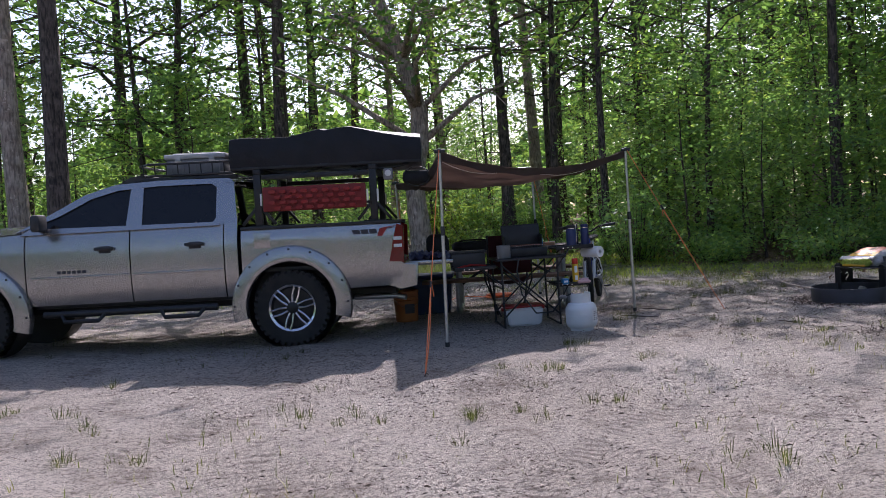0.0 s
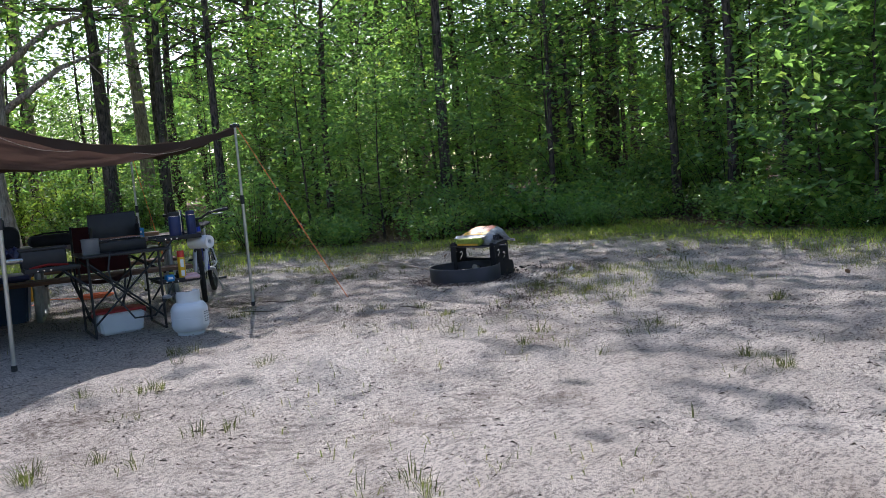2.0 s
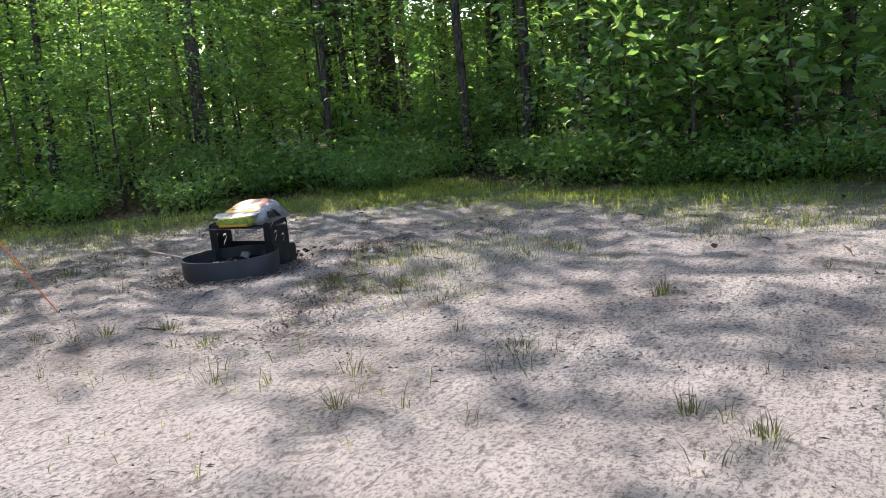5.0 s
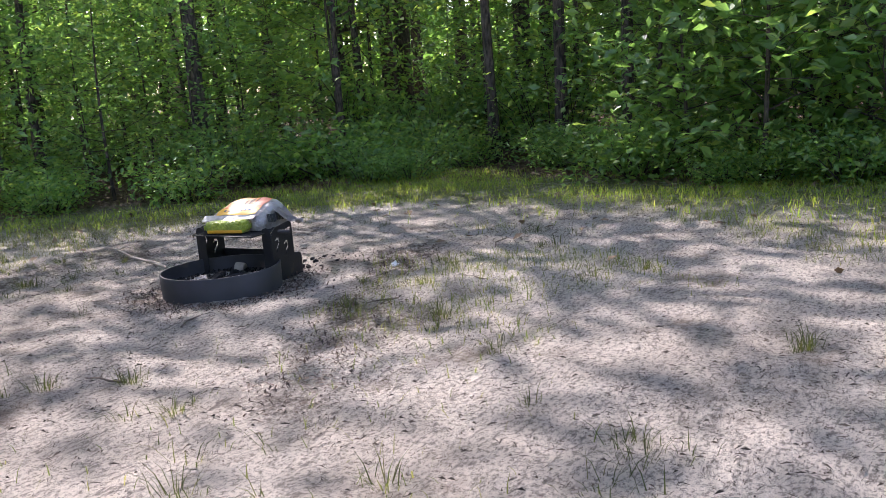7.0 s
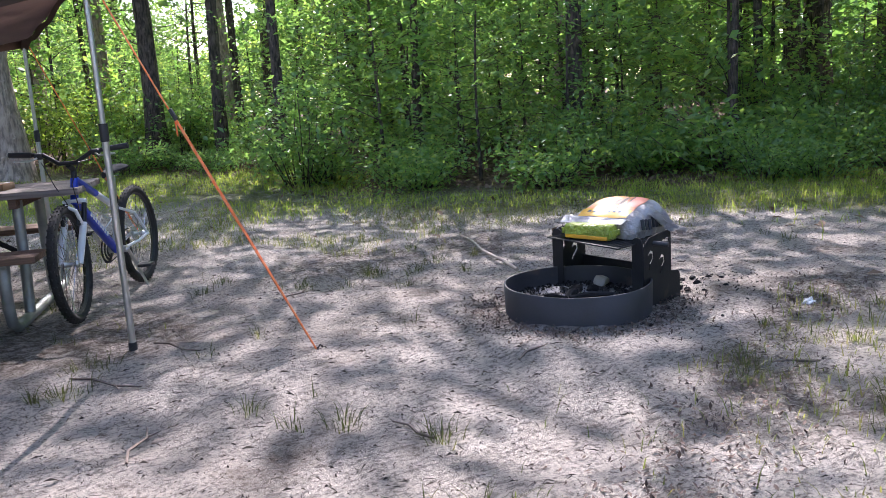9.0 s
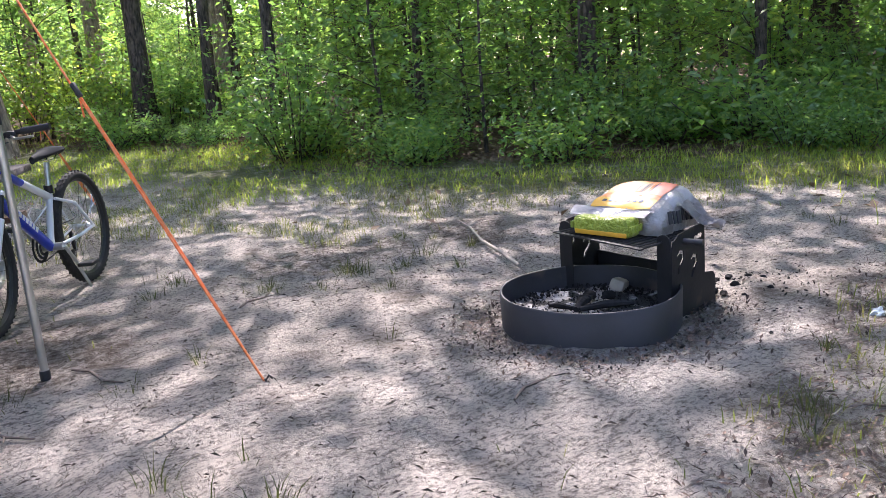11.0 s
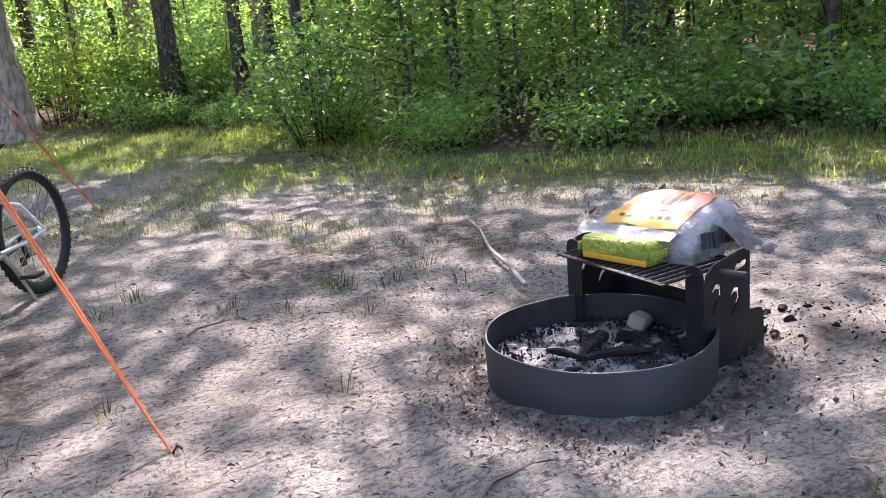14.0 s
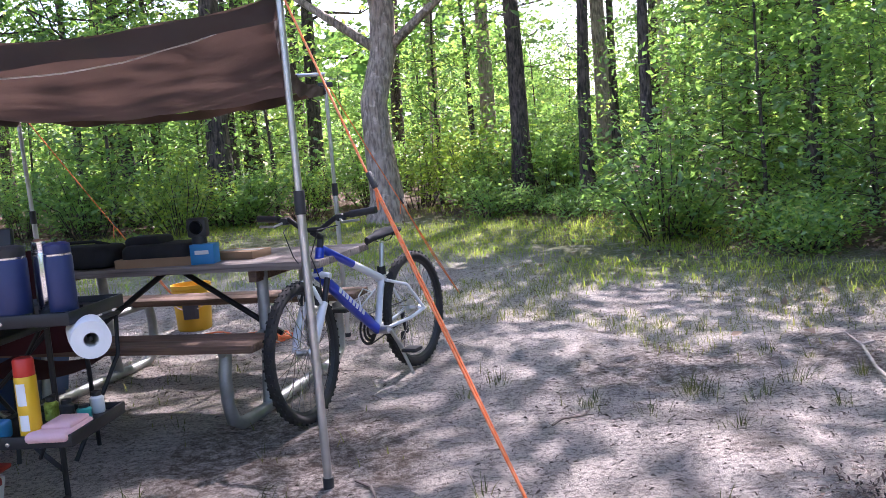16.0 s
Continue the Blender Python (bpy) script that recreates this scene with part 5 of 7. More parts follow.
def table_things():
    t = thing("soft_bag", on_table(-1.45, 0.55, 0, 8), "black soft zip bag lying on the picnic table", "bag")
    bm = bm_new()
    box(bm, (0, 0, 0.06), (0.52, 0.26, 0.12), None, 0.055, 4)
    part("body", bm, M_CLOTHB, t)
    bm = bm_new()
    tube(bm, [(-0.2, 0, 0.118), (-0.1, 0.03, 0.135), (0.1, 0.03, 0.135), (0.2, 0, 0.118)], 0.01, 6)
    part("handle", bm, M_CLOTHB, t)
    t = thing("cardboard_tray", on_table(-0.93, 0.60, 0, 4), "shallow cardboard tray with dark things on the picnic table", "tray")
    bm = bm_new()
    box(bm, (0, 0, 0.004), (0.42, 0.30, 0.008))
    for s in (-1, 1):
        box(bm, (0, s * 0.148, 0.022), (0.42, 0.005, 0.044))
        box(bm, (s * 0.208, 0, 0.022), (0.005, 0.296, 0.044))
    part("tray", bm, M_CARD, t)
    t = thing("folded_jacket", on_table(-0.93, 0.60, 0.010, 4), "black folded jacket in the cardboard tray", "clothing")
    bm = bm_new()
    box(bm, (0, 0, 0.05), (0.38, 0.26, 0.10), None, 0.035, 3)
    box(bm, (-0.10, 0.02, 0.11), (0.20, 0.18, 0.06), None, 0.028, 3)
    part("cloth", bm, M_CLOTHB, t)
    t = thing("cardboard_box", on_table(-0.56, 0.70, 0, -6), "small brown cardboard box", "box")
    bm = bm_new()
    box(bm, (0, 0, 0.02), (0.26, 0.18, 0.04), None, 0.003)
    part("carton", bm, M_CARD, t)
    bm = bm_new()
    box(bm, (0, 0, 0.041), (0.26, 0.05, 0.002))
    part("tape", bm, M_GREYLID, t)
    t = thing("blue_carton", on_table(-0.66, 0.52, 0, 12), "bright blue product carton on the picnic table", "box")
    bm = bm_new()
    box(bm, (0, 0, 0.05), (0.12, 0.10, 0.10), None, 0.003)
    part("carton", bm, M_SKYBLUE, t)
    bm = bm_new()
    box(bm, (0.0, -0.0515, 0.06), (0.07, 0.002, 0.02))
    part("print", bm, M_PAPER, t)
    t = thing("lantern", on_table(-0.69, 0.53, 0.1005, 12) @ Matrix.Diagonal((1.35, 1.35, 1.35, 1)), "black square camping lantern standing on the blue carton", "lantern")
    bm = bm_new()
    box(bm, (0, 0, 0.06), (0.075, 0.05, 0.075), None, 0.012)
    lathe(bm, [(0, 0.0), (0.028, 0.0), (0.028, 0.03), (0.015, 0.035)], 16)
    part("body", bm, M_BLACKP, t)
    bm = bm_new()
    lathe(bm, [(0, 0.006), (0.022, 0.005), (0.026, 0)], 16, Matrix.Translation((0, -0.025, 0.062)) @ Matrix.Rotation(radians(90), 4, "X"))
    part("lens", bm, M_GLASS, t)


table_things()


# ---- camp kitchen ----
KT = pose(3.62, 8.02, 0.0, 0, 0, -12)


def camp_kitchen():
    t = thing("camp_kitchen_table", KT, "folding black camp kitchen table with side shelves", "table")
    def frame_leg(x, y, z=0.70):
        bm = bm_new()
        tube(bm, [(x, y, 0.02), (x, y, z)], 0.011, 8)
        part("leg", bm, M_BLACKM, t)
    for x in (-0.42, 0.16):
        for y in (-0.22, 0.36):
            frame_leg(x, y)
        bm = bm_new()
        tube(bm, [(x, -0.22, 0.02), (x, 0.36, 0.02)], 0.011, 8)
        part("foot_bar", bm, M_BLACKM, t)
        bm = bm_new()
        tube(bm, [(x, -0.22, 0.42), (x, 0.36, 0.42)], 0.009, 8)
        part("stretcher", bm, M_BLACKM, t)
    for y in (-0.22, 0.36):
        for s in (0, 1):
            bm = bm_new()
            x0, x1 = (-0.42, 0.16) if s else (0.16, -0.42)
            tube(bm, [(x0, y, 0.12), (x1, y, 0.66)], 0.009, 8)
            part("cross_brace", bm, M_BLACKM, t)
    bm = bm_new()
    box(bm, (-0.10, 0.09, 0.712), (0.72, 0.66, 0.024), None, 0.006)
    part("tabletop", bm, M_BLACKM, t)
    # side shelves
    for nm, cx, z, w in (("side_shelf", 0.365, 0.785, 0.39), ("lower_shelf", 0.335, 0.405, 0.37), ("wing_shelf", -0.68, 0.640, 0.42)):
        bm = bm_new()
        box(bm, (cx, 0, z), (w, 0.34, 0.012), None, 0.003)
        for s in (-1, 1):
            box(bm, (cx, s * 0.17, z + 0.008), (w, 0.012, 0.04), None, 0.003)
        box(bm, (cx + (w / 2 if cx > 0 else -w / 2), 0, z + 0.008), (0.012, 0.35, 0.04), None, 0.003)
        sh = part(nm, bm, M_BLACKM, t)
        for s in (-1, 1):
            bm = bm_new()
            e = cx - 0.06 * (1 if cx > 0 else -1)
            tube(bm, [(e, s * 0.16, z - 0.005), (0.16 if cx > 0 else -0.42, s * 0.22, z - 0.18)], 0.008, 6)
            part("strut", bm, M_BLACKM, sh)
        for k in range(3):
            bm = bm_new()
            lathe(bm, [(0, 0.004), (0.007, 0.003), (0.008, 0)], 8, Matrix.Translation((cx - 0.12 + 0.05 * k, -0.177, z + 0.005)) @ Matrix.Rotation(radians(90), 4, "X"))
            part("rivet", bm, M_CHROME, sh)
    # stove
    s = thing("camp_stove", KT @ pose(-0.10, 0.12, 0.7245), "dark navy two-burner camp stove with its lid open", "stove")
    bm = bm_new()
    box(bm, (0, 0, 0.045), (0.42, 0.32, 0.09), None, 0.01)
    part("body", bm, M_BLACKM, s)
    bm = bm_new()
    box(bm, (0, 0.178, 0.20), (0.42, 0.03, 0.27), Matrix.Rotation(radians(-6), 3, "X"), 0.012)
    lid = part("lid", bm, M_BLACKM, s)
    for q in (-1, 1):
        bm = bm_new()
        slab(bm, [(0, 0)] * 0 or [(q * 0.20 - 0.004, 0.09), (q * 0.20 + 0.004, 0.09), (q * 0.20 + 0.004, 0.22), (q * 0.20 - 0.004, 0.22)], 0.03, 0.17)
        part("wind_screen", bm, M_BLACKM, lid)
    for x in (-0.13, 0.13):
        bm = bm_new()
        lathe(bm, [(0.0, 0.10), (0.04, 0.10), (0.045, 0.088)], 16, Matrix.Translation((x, 0, 0)))
        part("burner", bm, M_SOOT, s)
    for k in range(7):
        bm = bm_new()
        tube(bm, [(-0.19, -0.13 + 0.043 * k, 0.112), (0.19, -0.13 + 0.043 * k, 0.112)], 0.004, 6)
        part("grate_bar", bm, M_CHROME, s)
    # bottles on the side shelf
    def bottle(x, y, r, h, cap, label, steel=False):
        b = thing("water_bottle", KT @ pose(x, y, 0.7915), label, "bottle", "bottles on the side shelf")
        bm = bm_new()
        lathe(bm, [(0, 0), (r * 0.92, 0), (r, 0.01), (r, h * 0.82), (r * 0.93, h * 0.86), (0, h * 0.86)], 28)
        part("body", bm, M_CHROME if steel else M_NAVY, b)
        bm = bm_new()
        lathe(bm, [(r * 0.94, h * 0.835), (r * 0.97, h * 0.875), (r * 0.9, h * 0.88)], 28)
        part("neck_ring", bm, M_CHROME, b, "bright steel ring")
        bm = bm_new()
        lathe(bm, [(r * 0.92, h * 0.88), (r * 0.95, h * 0.90), (r * 0.93, h), (r * 0.6, h * 1.03), (0, h * 1.03)], 28)
        part("cap", bm, cap, b)
        bm = bm_new()
        lathe(bm, [(r * 0.93, 0.0), (r * 1.01, 0.003), (r * 1.01, 0.018), (r * 0.93, 0.02)], 28)
        part("base_ring", bm, M_CHROME if not steel else M_BLACKP, b)
    bottle(0.355, -0.11, 0.053, 0.225, M_BLACKP, "wide navy insulated bottle with a black lid")
    bottle(0.42, -0.03, 0.033, 0.235, M_CHROME, "slim bare steel bottle with a clear top", True)
    bottle(0.505, -0.09, 0.042, 0.225, M_NAVY, "tall navy insulated tumbler with a steel band")
    # paper towel roll hung at the shelf's end
    r = thing("paper_towel_roll", KT @ pose(0.572, -0.09, 0.727, 0, 0, 33), "white paper towel roll hung under the shelf's end", "paper roll")
    bm = bm_new()
    m = Matrix.Rotation(radians(90), 4, "X")
    lathe(bm, [(0.022, -0.11), (0.058, -0.11), (0.060, 0.0), (0.058, 0.11), (0.022, 0.11), (0.022, -0.11)], 32, m)
    part("roll", bm, M_PAPER, r)
    bm = bm_new()
    tube(bm, [(0, -0.09, 0), (0, 0.16, 0)], 0.006, 8)
    tube(bm, [(0, 0.16, 0), (0, 0.16, 0.075)], 0.006, 6)
    part("holder", bm, M_BLACKM, r)
    # lower shelf
    c = thing("spray_can", KT @ pose(0.37, -0.13, 0.4115), "yellow spray can with a red cap", "can")
    bm = bm_new()
    lathe(bm, [(0, 0), (0.031, 0), (0.033, 0.006), (0.033, 0.20), (0.028, 0.212), (0, 0.212)], 24)
    part("body", bm, M_YELCAN, c)
    bm = bm_new()
    lathe(bm, [(0.031, 0.205), (0.032, 0.21), (0.031, 0.255), (0.026, 0.262), (0, 0.262)], 24)
    part("cap", bm, M_REDCAP, c, "red plastic cap")
    bm = bm_new()
    for z, h in ((0.06, 0.05), (0.15, 0.07)):
        for k in range(6):
            a0, a1 = radians(-118 + 9 * k), radians(-118 + 9 * (k + 1))
            q = [(0.0335 * math.cos(a), 0.0335 * math.sin(a), z + s) for a, s in ((a0, -h / 2), (a1, -h / 2), (a1, h / 2), (a0, h / 2))]
            bm.faces.new([bm.verts.new(p) for p in q])
    bmesh.ops.remove_doubles(bm, verts=bm.verts[:], dist=1e-5)
    part("label", bm, M_PAPER, c, "white printed panels")
    c = thing("washcloth", KT @ pose(0.445, -0.10, 0.4115), "pink folded cloth on the lower shelf", "cloth")
    bm = bm_new()
    box(bm, (0, 0, 0.016), (0.14, 0.18, 0.032), None, 0.014, 3)
    box(bm, (0.01, 0.02, 0.036), (0.10, 0.12, 0.018), None, 0.008, 3)
    part("cloth", bm, M_PINK, c)
    c = thing("wipes_pack", KT @ pose(0.25, -0.14, 0.4115), "bright blue plastic pack", "pack")
    bm = bm_new()
    box(bm, (0, 0, 0.03), (0.07, 0.10, 0.06), None, 0.012, 3)
    part("pack", bm, M_SKYBLUE, c)
    bm = bm_new()
    box(bm, (0, -0.051, 0.032), (0.04, 0.002, 0.02))
    part("print", bm, M_PAPER, c)
    for x, y, h, m_, lab in ((0.50, 0.06, 0.07, M_BLACKP, "small black jar"), (0.56, 0.06, 0.05, M_TEAL, "small teal bottle"), (0.44, 0.07, 0.08, M_GREENP, "small green bottle"), (0.57, 0.13, 0.075, M_PAPER, "small white tub")):
        c = thing("small_jar", KT @ pose(x - 0.12, y, 0.4115), lab + " on the lower shelf", "jar", "jars on the lower shelf")
        bm = bm_new()
        lathe(bm, [(0, 0), (0.022, 0), (0.024, 0.004), (0.024, h * 0.7), (0.016, h * 0.8), (0, h * 0.8)], 16)
        part("body", bm, m_, c)
        bm = bm_new()
        lathe(bm, [(0.016, h * 0.78), (0.017, h), (0, h)], 16)
        part("lid", bm, M_BLACKP, c)
    # pots and wing things
    c = thing("cooking_pot", KT @ pose(-0.36, -0.06, 0.7245), "grey enamel cooking pot on the kitchen table", "pot")
    bm = bm_new()
    lathe(bm, [(0, 0), (0.068, 0), (0.072, 0.01), (0.072, 0.13), (0.076, 0.135), (0.066, 0.13), (0.066, 0.02), (0, 0.02)], 24)
    part("body", bm, M_GREYBOX, c)
    bm = bm_new()
    tube(bm, [(0.07, 0, 0.10), (0.11, 0, 0.11), (0.15, 0, 0.10)], 0.008, 6)
    part("handle", bm, M_BLACKP, c)
    c = thing("red_tongs", KT @ pose(-0.70, 0.0, 0.6465), "red-handled tongs on the wing shelf", "utensil")
    bm = bm_new()
    tube(bm, [(-0.14, -0.02, 0.012), (0, 0.0, 0.03), (0.16, 0.03, 0.012)], 0.010, 6)
    tube(bm, [(-0.14, 0.05, 0.012), (0, 0.03, 0.03), (0.16, 0.03, 0.012)], 0.010, 6)
    part("arm", bm, M_RED, c)
    c = thing("black_crate", KT @ pose(-0.72, 0.10, 0.6465), "black box on the wing shelf", "box")
    bm = bm_new()
    box(bm, (0, 0.02, 0.08), (0.36, 0.16, 0.16), None, 0.02)
    part("body", bm, M_BLACKP, c)
    bm = bm_new()
    box(bm, (0, 0.02, 0.168), (0.38, 0.18, 0.02), None, 0.006)
    part("lid", bm, M_BLACKP, c)


camp_kitchen()


def propane_tank():
    t = thing("propane_tank", pose(3.76, 7.36, gz(3.76, 7.36)) @ Matrix.Diagonal((1, 1, 0.87, 1)), "white propane cylinder with a scuffed collar", "gas cylinder")
    bm = bm_new()
    lathe(bm, [(0.13, 0.045), (0.146, 0.07), (0.153, 0.10), (0.153, 0.245), (0.148, 0.27), (0.125, 0.31), (0.07, 0.332), (0.0, 0.338)], 32)
    lathe(bm, [(0.0, 0.03), (0.08, 0.035), (0.13, 0.05)], 32)
    part("body", bm, M_WHITE, t)
    bm = bm_new()
    lathe(bm, [(0.112, -0.01), (0.116, 0.05), (0.104, 0.055), (0.104, -0.01)], 28)
    part("foot_ring", bm, M_WHITE, t)
    bm = bm_new()
    lathe(bm, [(0.1525, 0.174), (0.1543, 0.178), (0.1525, 0.182)], 32)
    part("weld_seam", bm, M_WHITE, t)
    bm = bm_new()
    n = 22
    rows = [[], [], [], []]
    for k in range(n):
        a = radians(150 + 250 * k / (n - 1))
        for q, (r, z) in enumerate(((0.098, 0.318), (0.100, 0.43), (0.095, 0.43), (0.093, 0.318))):
            rows[q].append(bm.verts.new((r * math.cos(a), r * math.sin(a), z)))
    for q in range(4):
        for k in range(n - 1):
            bm.faces.new((rows[q][k], rows[q][k + 1], rows[(q + 1) % 4][k + 1], rows[(q + 1) % 4][k]))
    part("collar", bm, M_WHITE, t)
    bm = bm_new()
    lathe(bm, [(0.02, 0.33), (0.02, 0.39), (0.0, 0.39)], 12)
    lathe(bm, [(0.0, 0.425), (0.032, 0.42), (0.034, 0.40), (0.0, 0.395)], 16)
    tube(bm, [(0, 0, 0.365), (-0.08, 0, 0.365)], 0.016, 10)
    part("valve", bm, M_BLACKP, t)
    bm = bm_new()
    for k in range(7):
        a0, a1 = radians(-75 + 11 * k), radians(-75 + 11 * (k + 1))
        bm.faces.new([bm.verts.new((0.1545 * math.cos(a), 0.1545 * math.sin(a), z)) for a, z in ((a0, 0.10), (a1, 0.10), (a1, 0.24), (a0, 0.24))])
    part("paper_label", bm, M_PAPER, t)
    bm = bm_new()
    for z, w in ((0.22, 5), (0.20, 4), (0.175, 5), (0.15, 3), (0.13, 5)):
        for k in range(w):
            a0, a1 = radians(-68 + 12 * k), radians(-60 + 12 * k)
            bm.faces.new([bm.verts.new((0.1555 * math.cos(a), 0.1555 * math.sin(a), z + s)) for a, s in ((a0, -0.004), (a1, -0.004), (a1, 0.004), (a0, 0.004))])
    part("print", bm, M_LABEL, t)
    h = thing("gas_hose", pose(3.70, 7.36, 0), "black rubber gas hose from the cylinder to the stove", "hose")
    bm = bm_new()
    tube(bm, [(-0.02, 0, 0.365), (-0.10, 0.05, 0.33), (-0.16, 0.18, 0.18), (-0.26, 0.36, 0.16), (-0.36, 0.46, 0.35), (-0.40, 0.46, 0.60), (-0.36, 0.48, 0.735)], 0.008, 8)
    part("hose", bm, M_BLACKP, h)
    bm = bm_new()
    lathe(bm, [(0, 0), (0.035, 0.0), (0.038, 0.02), (0.02, 0.03), (0, 0.03)], 16, Matrix.Translation((-0.10, 0.05, 0.32)))
    part("regulator", bm, M_GREYBOX, h)


propane_tank()


# ---- bins, buckets and cords under and behind the tables ----
def tub(name, m, s, material, lid_material, label, category):
    t = thing(name, m, label, category)
    bm = bm_new()
    a = [bm.verts.new((x * s[0] * 0.43, y * s[1] * 0.43, 0)) for x, y in ((-1, -1), (1, -1), (1, 1), (-1, 1))]
    b = [bm.verts.new((x * s[0] * 0.5, y * s[1] * 0.5, s[2] * 0.88)) for x, y in ((-1, -1), (1, -1), (1, 1), (-1, 1))]
    bm.faces.new(a)
    bm.faces.new(b)
    for k in range(4):
        bm.faces.new((a[k], a[(k + 1) % 4], b[(k + 1) % 4], b[k]))
    bmesh.ops.bevel(bm, geom=bm.edges[:], offset=0.02, segments=2, affect="EDGES")
    part("body", bm, material, t)
    bm = bm_new()
    box(bm, (0, 0, s[2] * 0.93), (s[0] * 1.06, s[1] * 1.06, s[2] * 0.10), None, 0.012)
    part("lid", bm, lid_material, t)
    for q in (-1, 1):
        bm = bm_new()
        box(bm, (q * s[0] * 0.53, 0, s[2] * 0.80), (0.03, 0.12, 0.03), None, 0.008)
        part("handle", bm, lid_material, t)


def bucket(x, y, material, label):
    t = thing("bucket", pose(x, y, gz(x, y)), label, "bucket", "buckets by the picnic table")
    bm = bm_new()
    lathe(bm, [(0, 0.0), (0.125, 0), (0.13, 0.01), (0.148, 0.33), (0.155, 0.335), (0.155, 0.36), (0.145, 0.36), (0.125, 0.02), (0, 0.02)], 28)
    part("body", bm, material, t)
    for z in (0.25, 0.29):
        bm = bm_new()
        lathe(bm, [(0.142, z - 0.006), (0.155, z), (0.143, z + 0.006)], 28)
        part("rib", bm, material, t)
    bm = bm_new()
    tube(bm, [(0.155 * math.cos(a), -0.02 - 0.12 * abs(math.sin(a)), 0.30 - 0.13 * math.sin(a)) for a in np.linspace(0, math.pi, 14)], 0.003, 6)
    part("bail_handle", bm, M_CHROME, t)
    bm = bm_new()
    for k in range(4):
        a0, a1 = radians(-112 + 12 * k), radians(-100 + 12 * k)
        bm.faces.new([bm.verts.new((r * math.cos(a), r * math.sin(a), z)) for a, r, z in ((a0, 0.1405, 0.10), (a1, 0.1405, 0.10), (a1, 0.1475, 0.21), (a0, 0.1475, 0.21))])
    part("label", bm, M_LABEL, t)


tub("storage_bin", pose(2.98, 10.0, gz(2.98, 10.0), 0, 0, -21), (0.66, 0.46, 0.50), M_BIN, M_NAVY, "dark blue lidded storage bin on the sand", "bin")
tub("cooler", pose(3.47, 8.14, gz(3.47, 8.14), 0, 0, -12), (0.40, 0.28, 0.22), M_WHITE, M_RED, "small white cooler with a red lid under the tables", "cooler")


def camp_chair():
    t = thing("camp_chair", pose(3.60, 8.70, gz(3.60, 8.7), 0, 0, -12), "maroon fabric camp chair with a black folding frame", "chair")
    def sheet(name, pts_a, pts_b, sag):
        bm = bm_new()
        n = 10
        rows = []
        for k in range(len(pts_a)):
            a, b = Vector(pts_a[k]), Vector(pts_b[k])
            rows.append([bm.verts.new(a.lerp(b, j / n) + Vector((0, sag[1], -sag[0])) * 4 * (j / n) * (1 - j / n)) for j in range(n + 1)])
        for a, b in zip(rows, rows[1:]):
            for j in range(n):
                bm.faces.new((a[j], a[j + 1], b[j + 1], b[j]))
        bmesh.ops.solidify(bm, geom=bm.faces[:], thickness=0.012)
        part(name, bm, M_MAROON, t)
    sheet("backrest", [(-0.24, 0.06, 0.50), (-0.24, 0.03, 0.72), (-0.24, 0.0, 0.94)], [(0.24, 0.06, 0.50), (0.24, 0.03, 0.72), (0.24, 0.0, 0.94)], (0.0, -0.02))
    sheet("seat", [(-0.24, 0.08, 0.42), (-0.24, 0.22, 0.43), (-0.24, 0.34, 0.44)], [(0.24, 0.08, 0.42), (0.24, 0.22, 0.43), (0.24, 0.34, 0.44)], (0.04, 0))
    for s in (-1, 1):
        for pts in ([(s * 0.25, 0.0, 0.95), (s * 0.25, 0.08, 0.42), (s * 0.13, 0.30, 0.01)], [(s * 0.25, 0.36, 0.60), (s * 0.25, 0.34, 0.42), (s * 0.13, 0.10, 0.01)]):
            bm = bm_new()
            tube(bm, pts, 0.010, 8)
            part("frame_leg", bm, M_BLACKM, t)
        bm = bm_new()
        box(bm, (s * 0.25, 0.20, 0.605), (0.04, 0.34, 0.015), None, 0.006)
        part("armrest", bm, M_BLACKP, t)


camp_chair()
bucket(3.74, 11.75, M_YELLOW, "yellow plastic bucket behind the picnic table")
bucket(2.55, 9.45, M_OCHRE, "orange plastic bucket under the picnic table")


def extension_cord():
    t = thing("extension_cord", pose(4.35, 11.0, 0), "loosely coiled orange extension cord on the sand", "cord")
    bm = bm_new()
    rng = random.Random(4)
    pts = []
    for k in range(150):
        a = k * 0.42
        r = 0.16 + 0.04 * math.sin(k * 0.31)
        x, y = r * math.cos(a) + 0.03 * math.sin(k), r * 0.7 * math.sin(a)
        pts.append((x, y, gz(4.35 + x, 11 + y) + 0.012 + 0.0003 * k))
    for k in range(40):
        x, y = -0.16 - 0.022 * k, 0.1 + 0.25 * math.sin(k * 0.16) + 0.01 * k
        pts.append((x, y, gz(4.35 + x, 11 + y) + 0.012))
    tube(bm, pts, 0.006, 6)
    part("cable", bm, M_ORANGE, t)
    bm = bm_new()
    box(bm, pts[-1], (0.05, 0.03, 0.025), None, 0.008)
    part("plug", bm, M_ORANGE, t)


extension_cord()


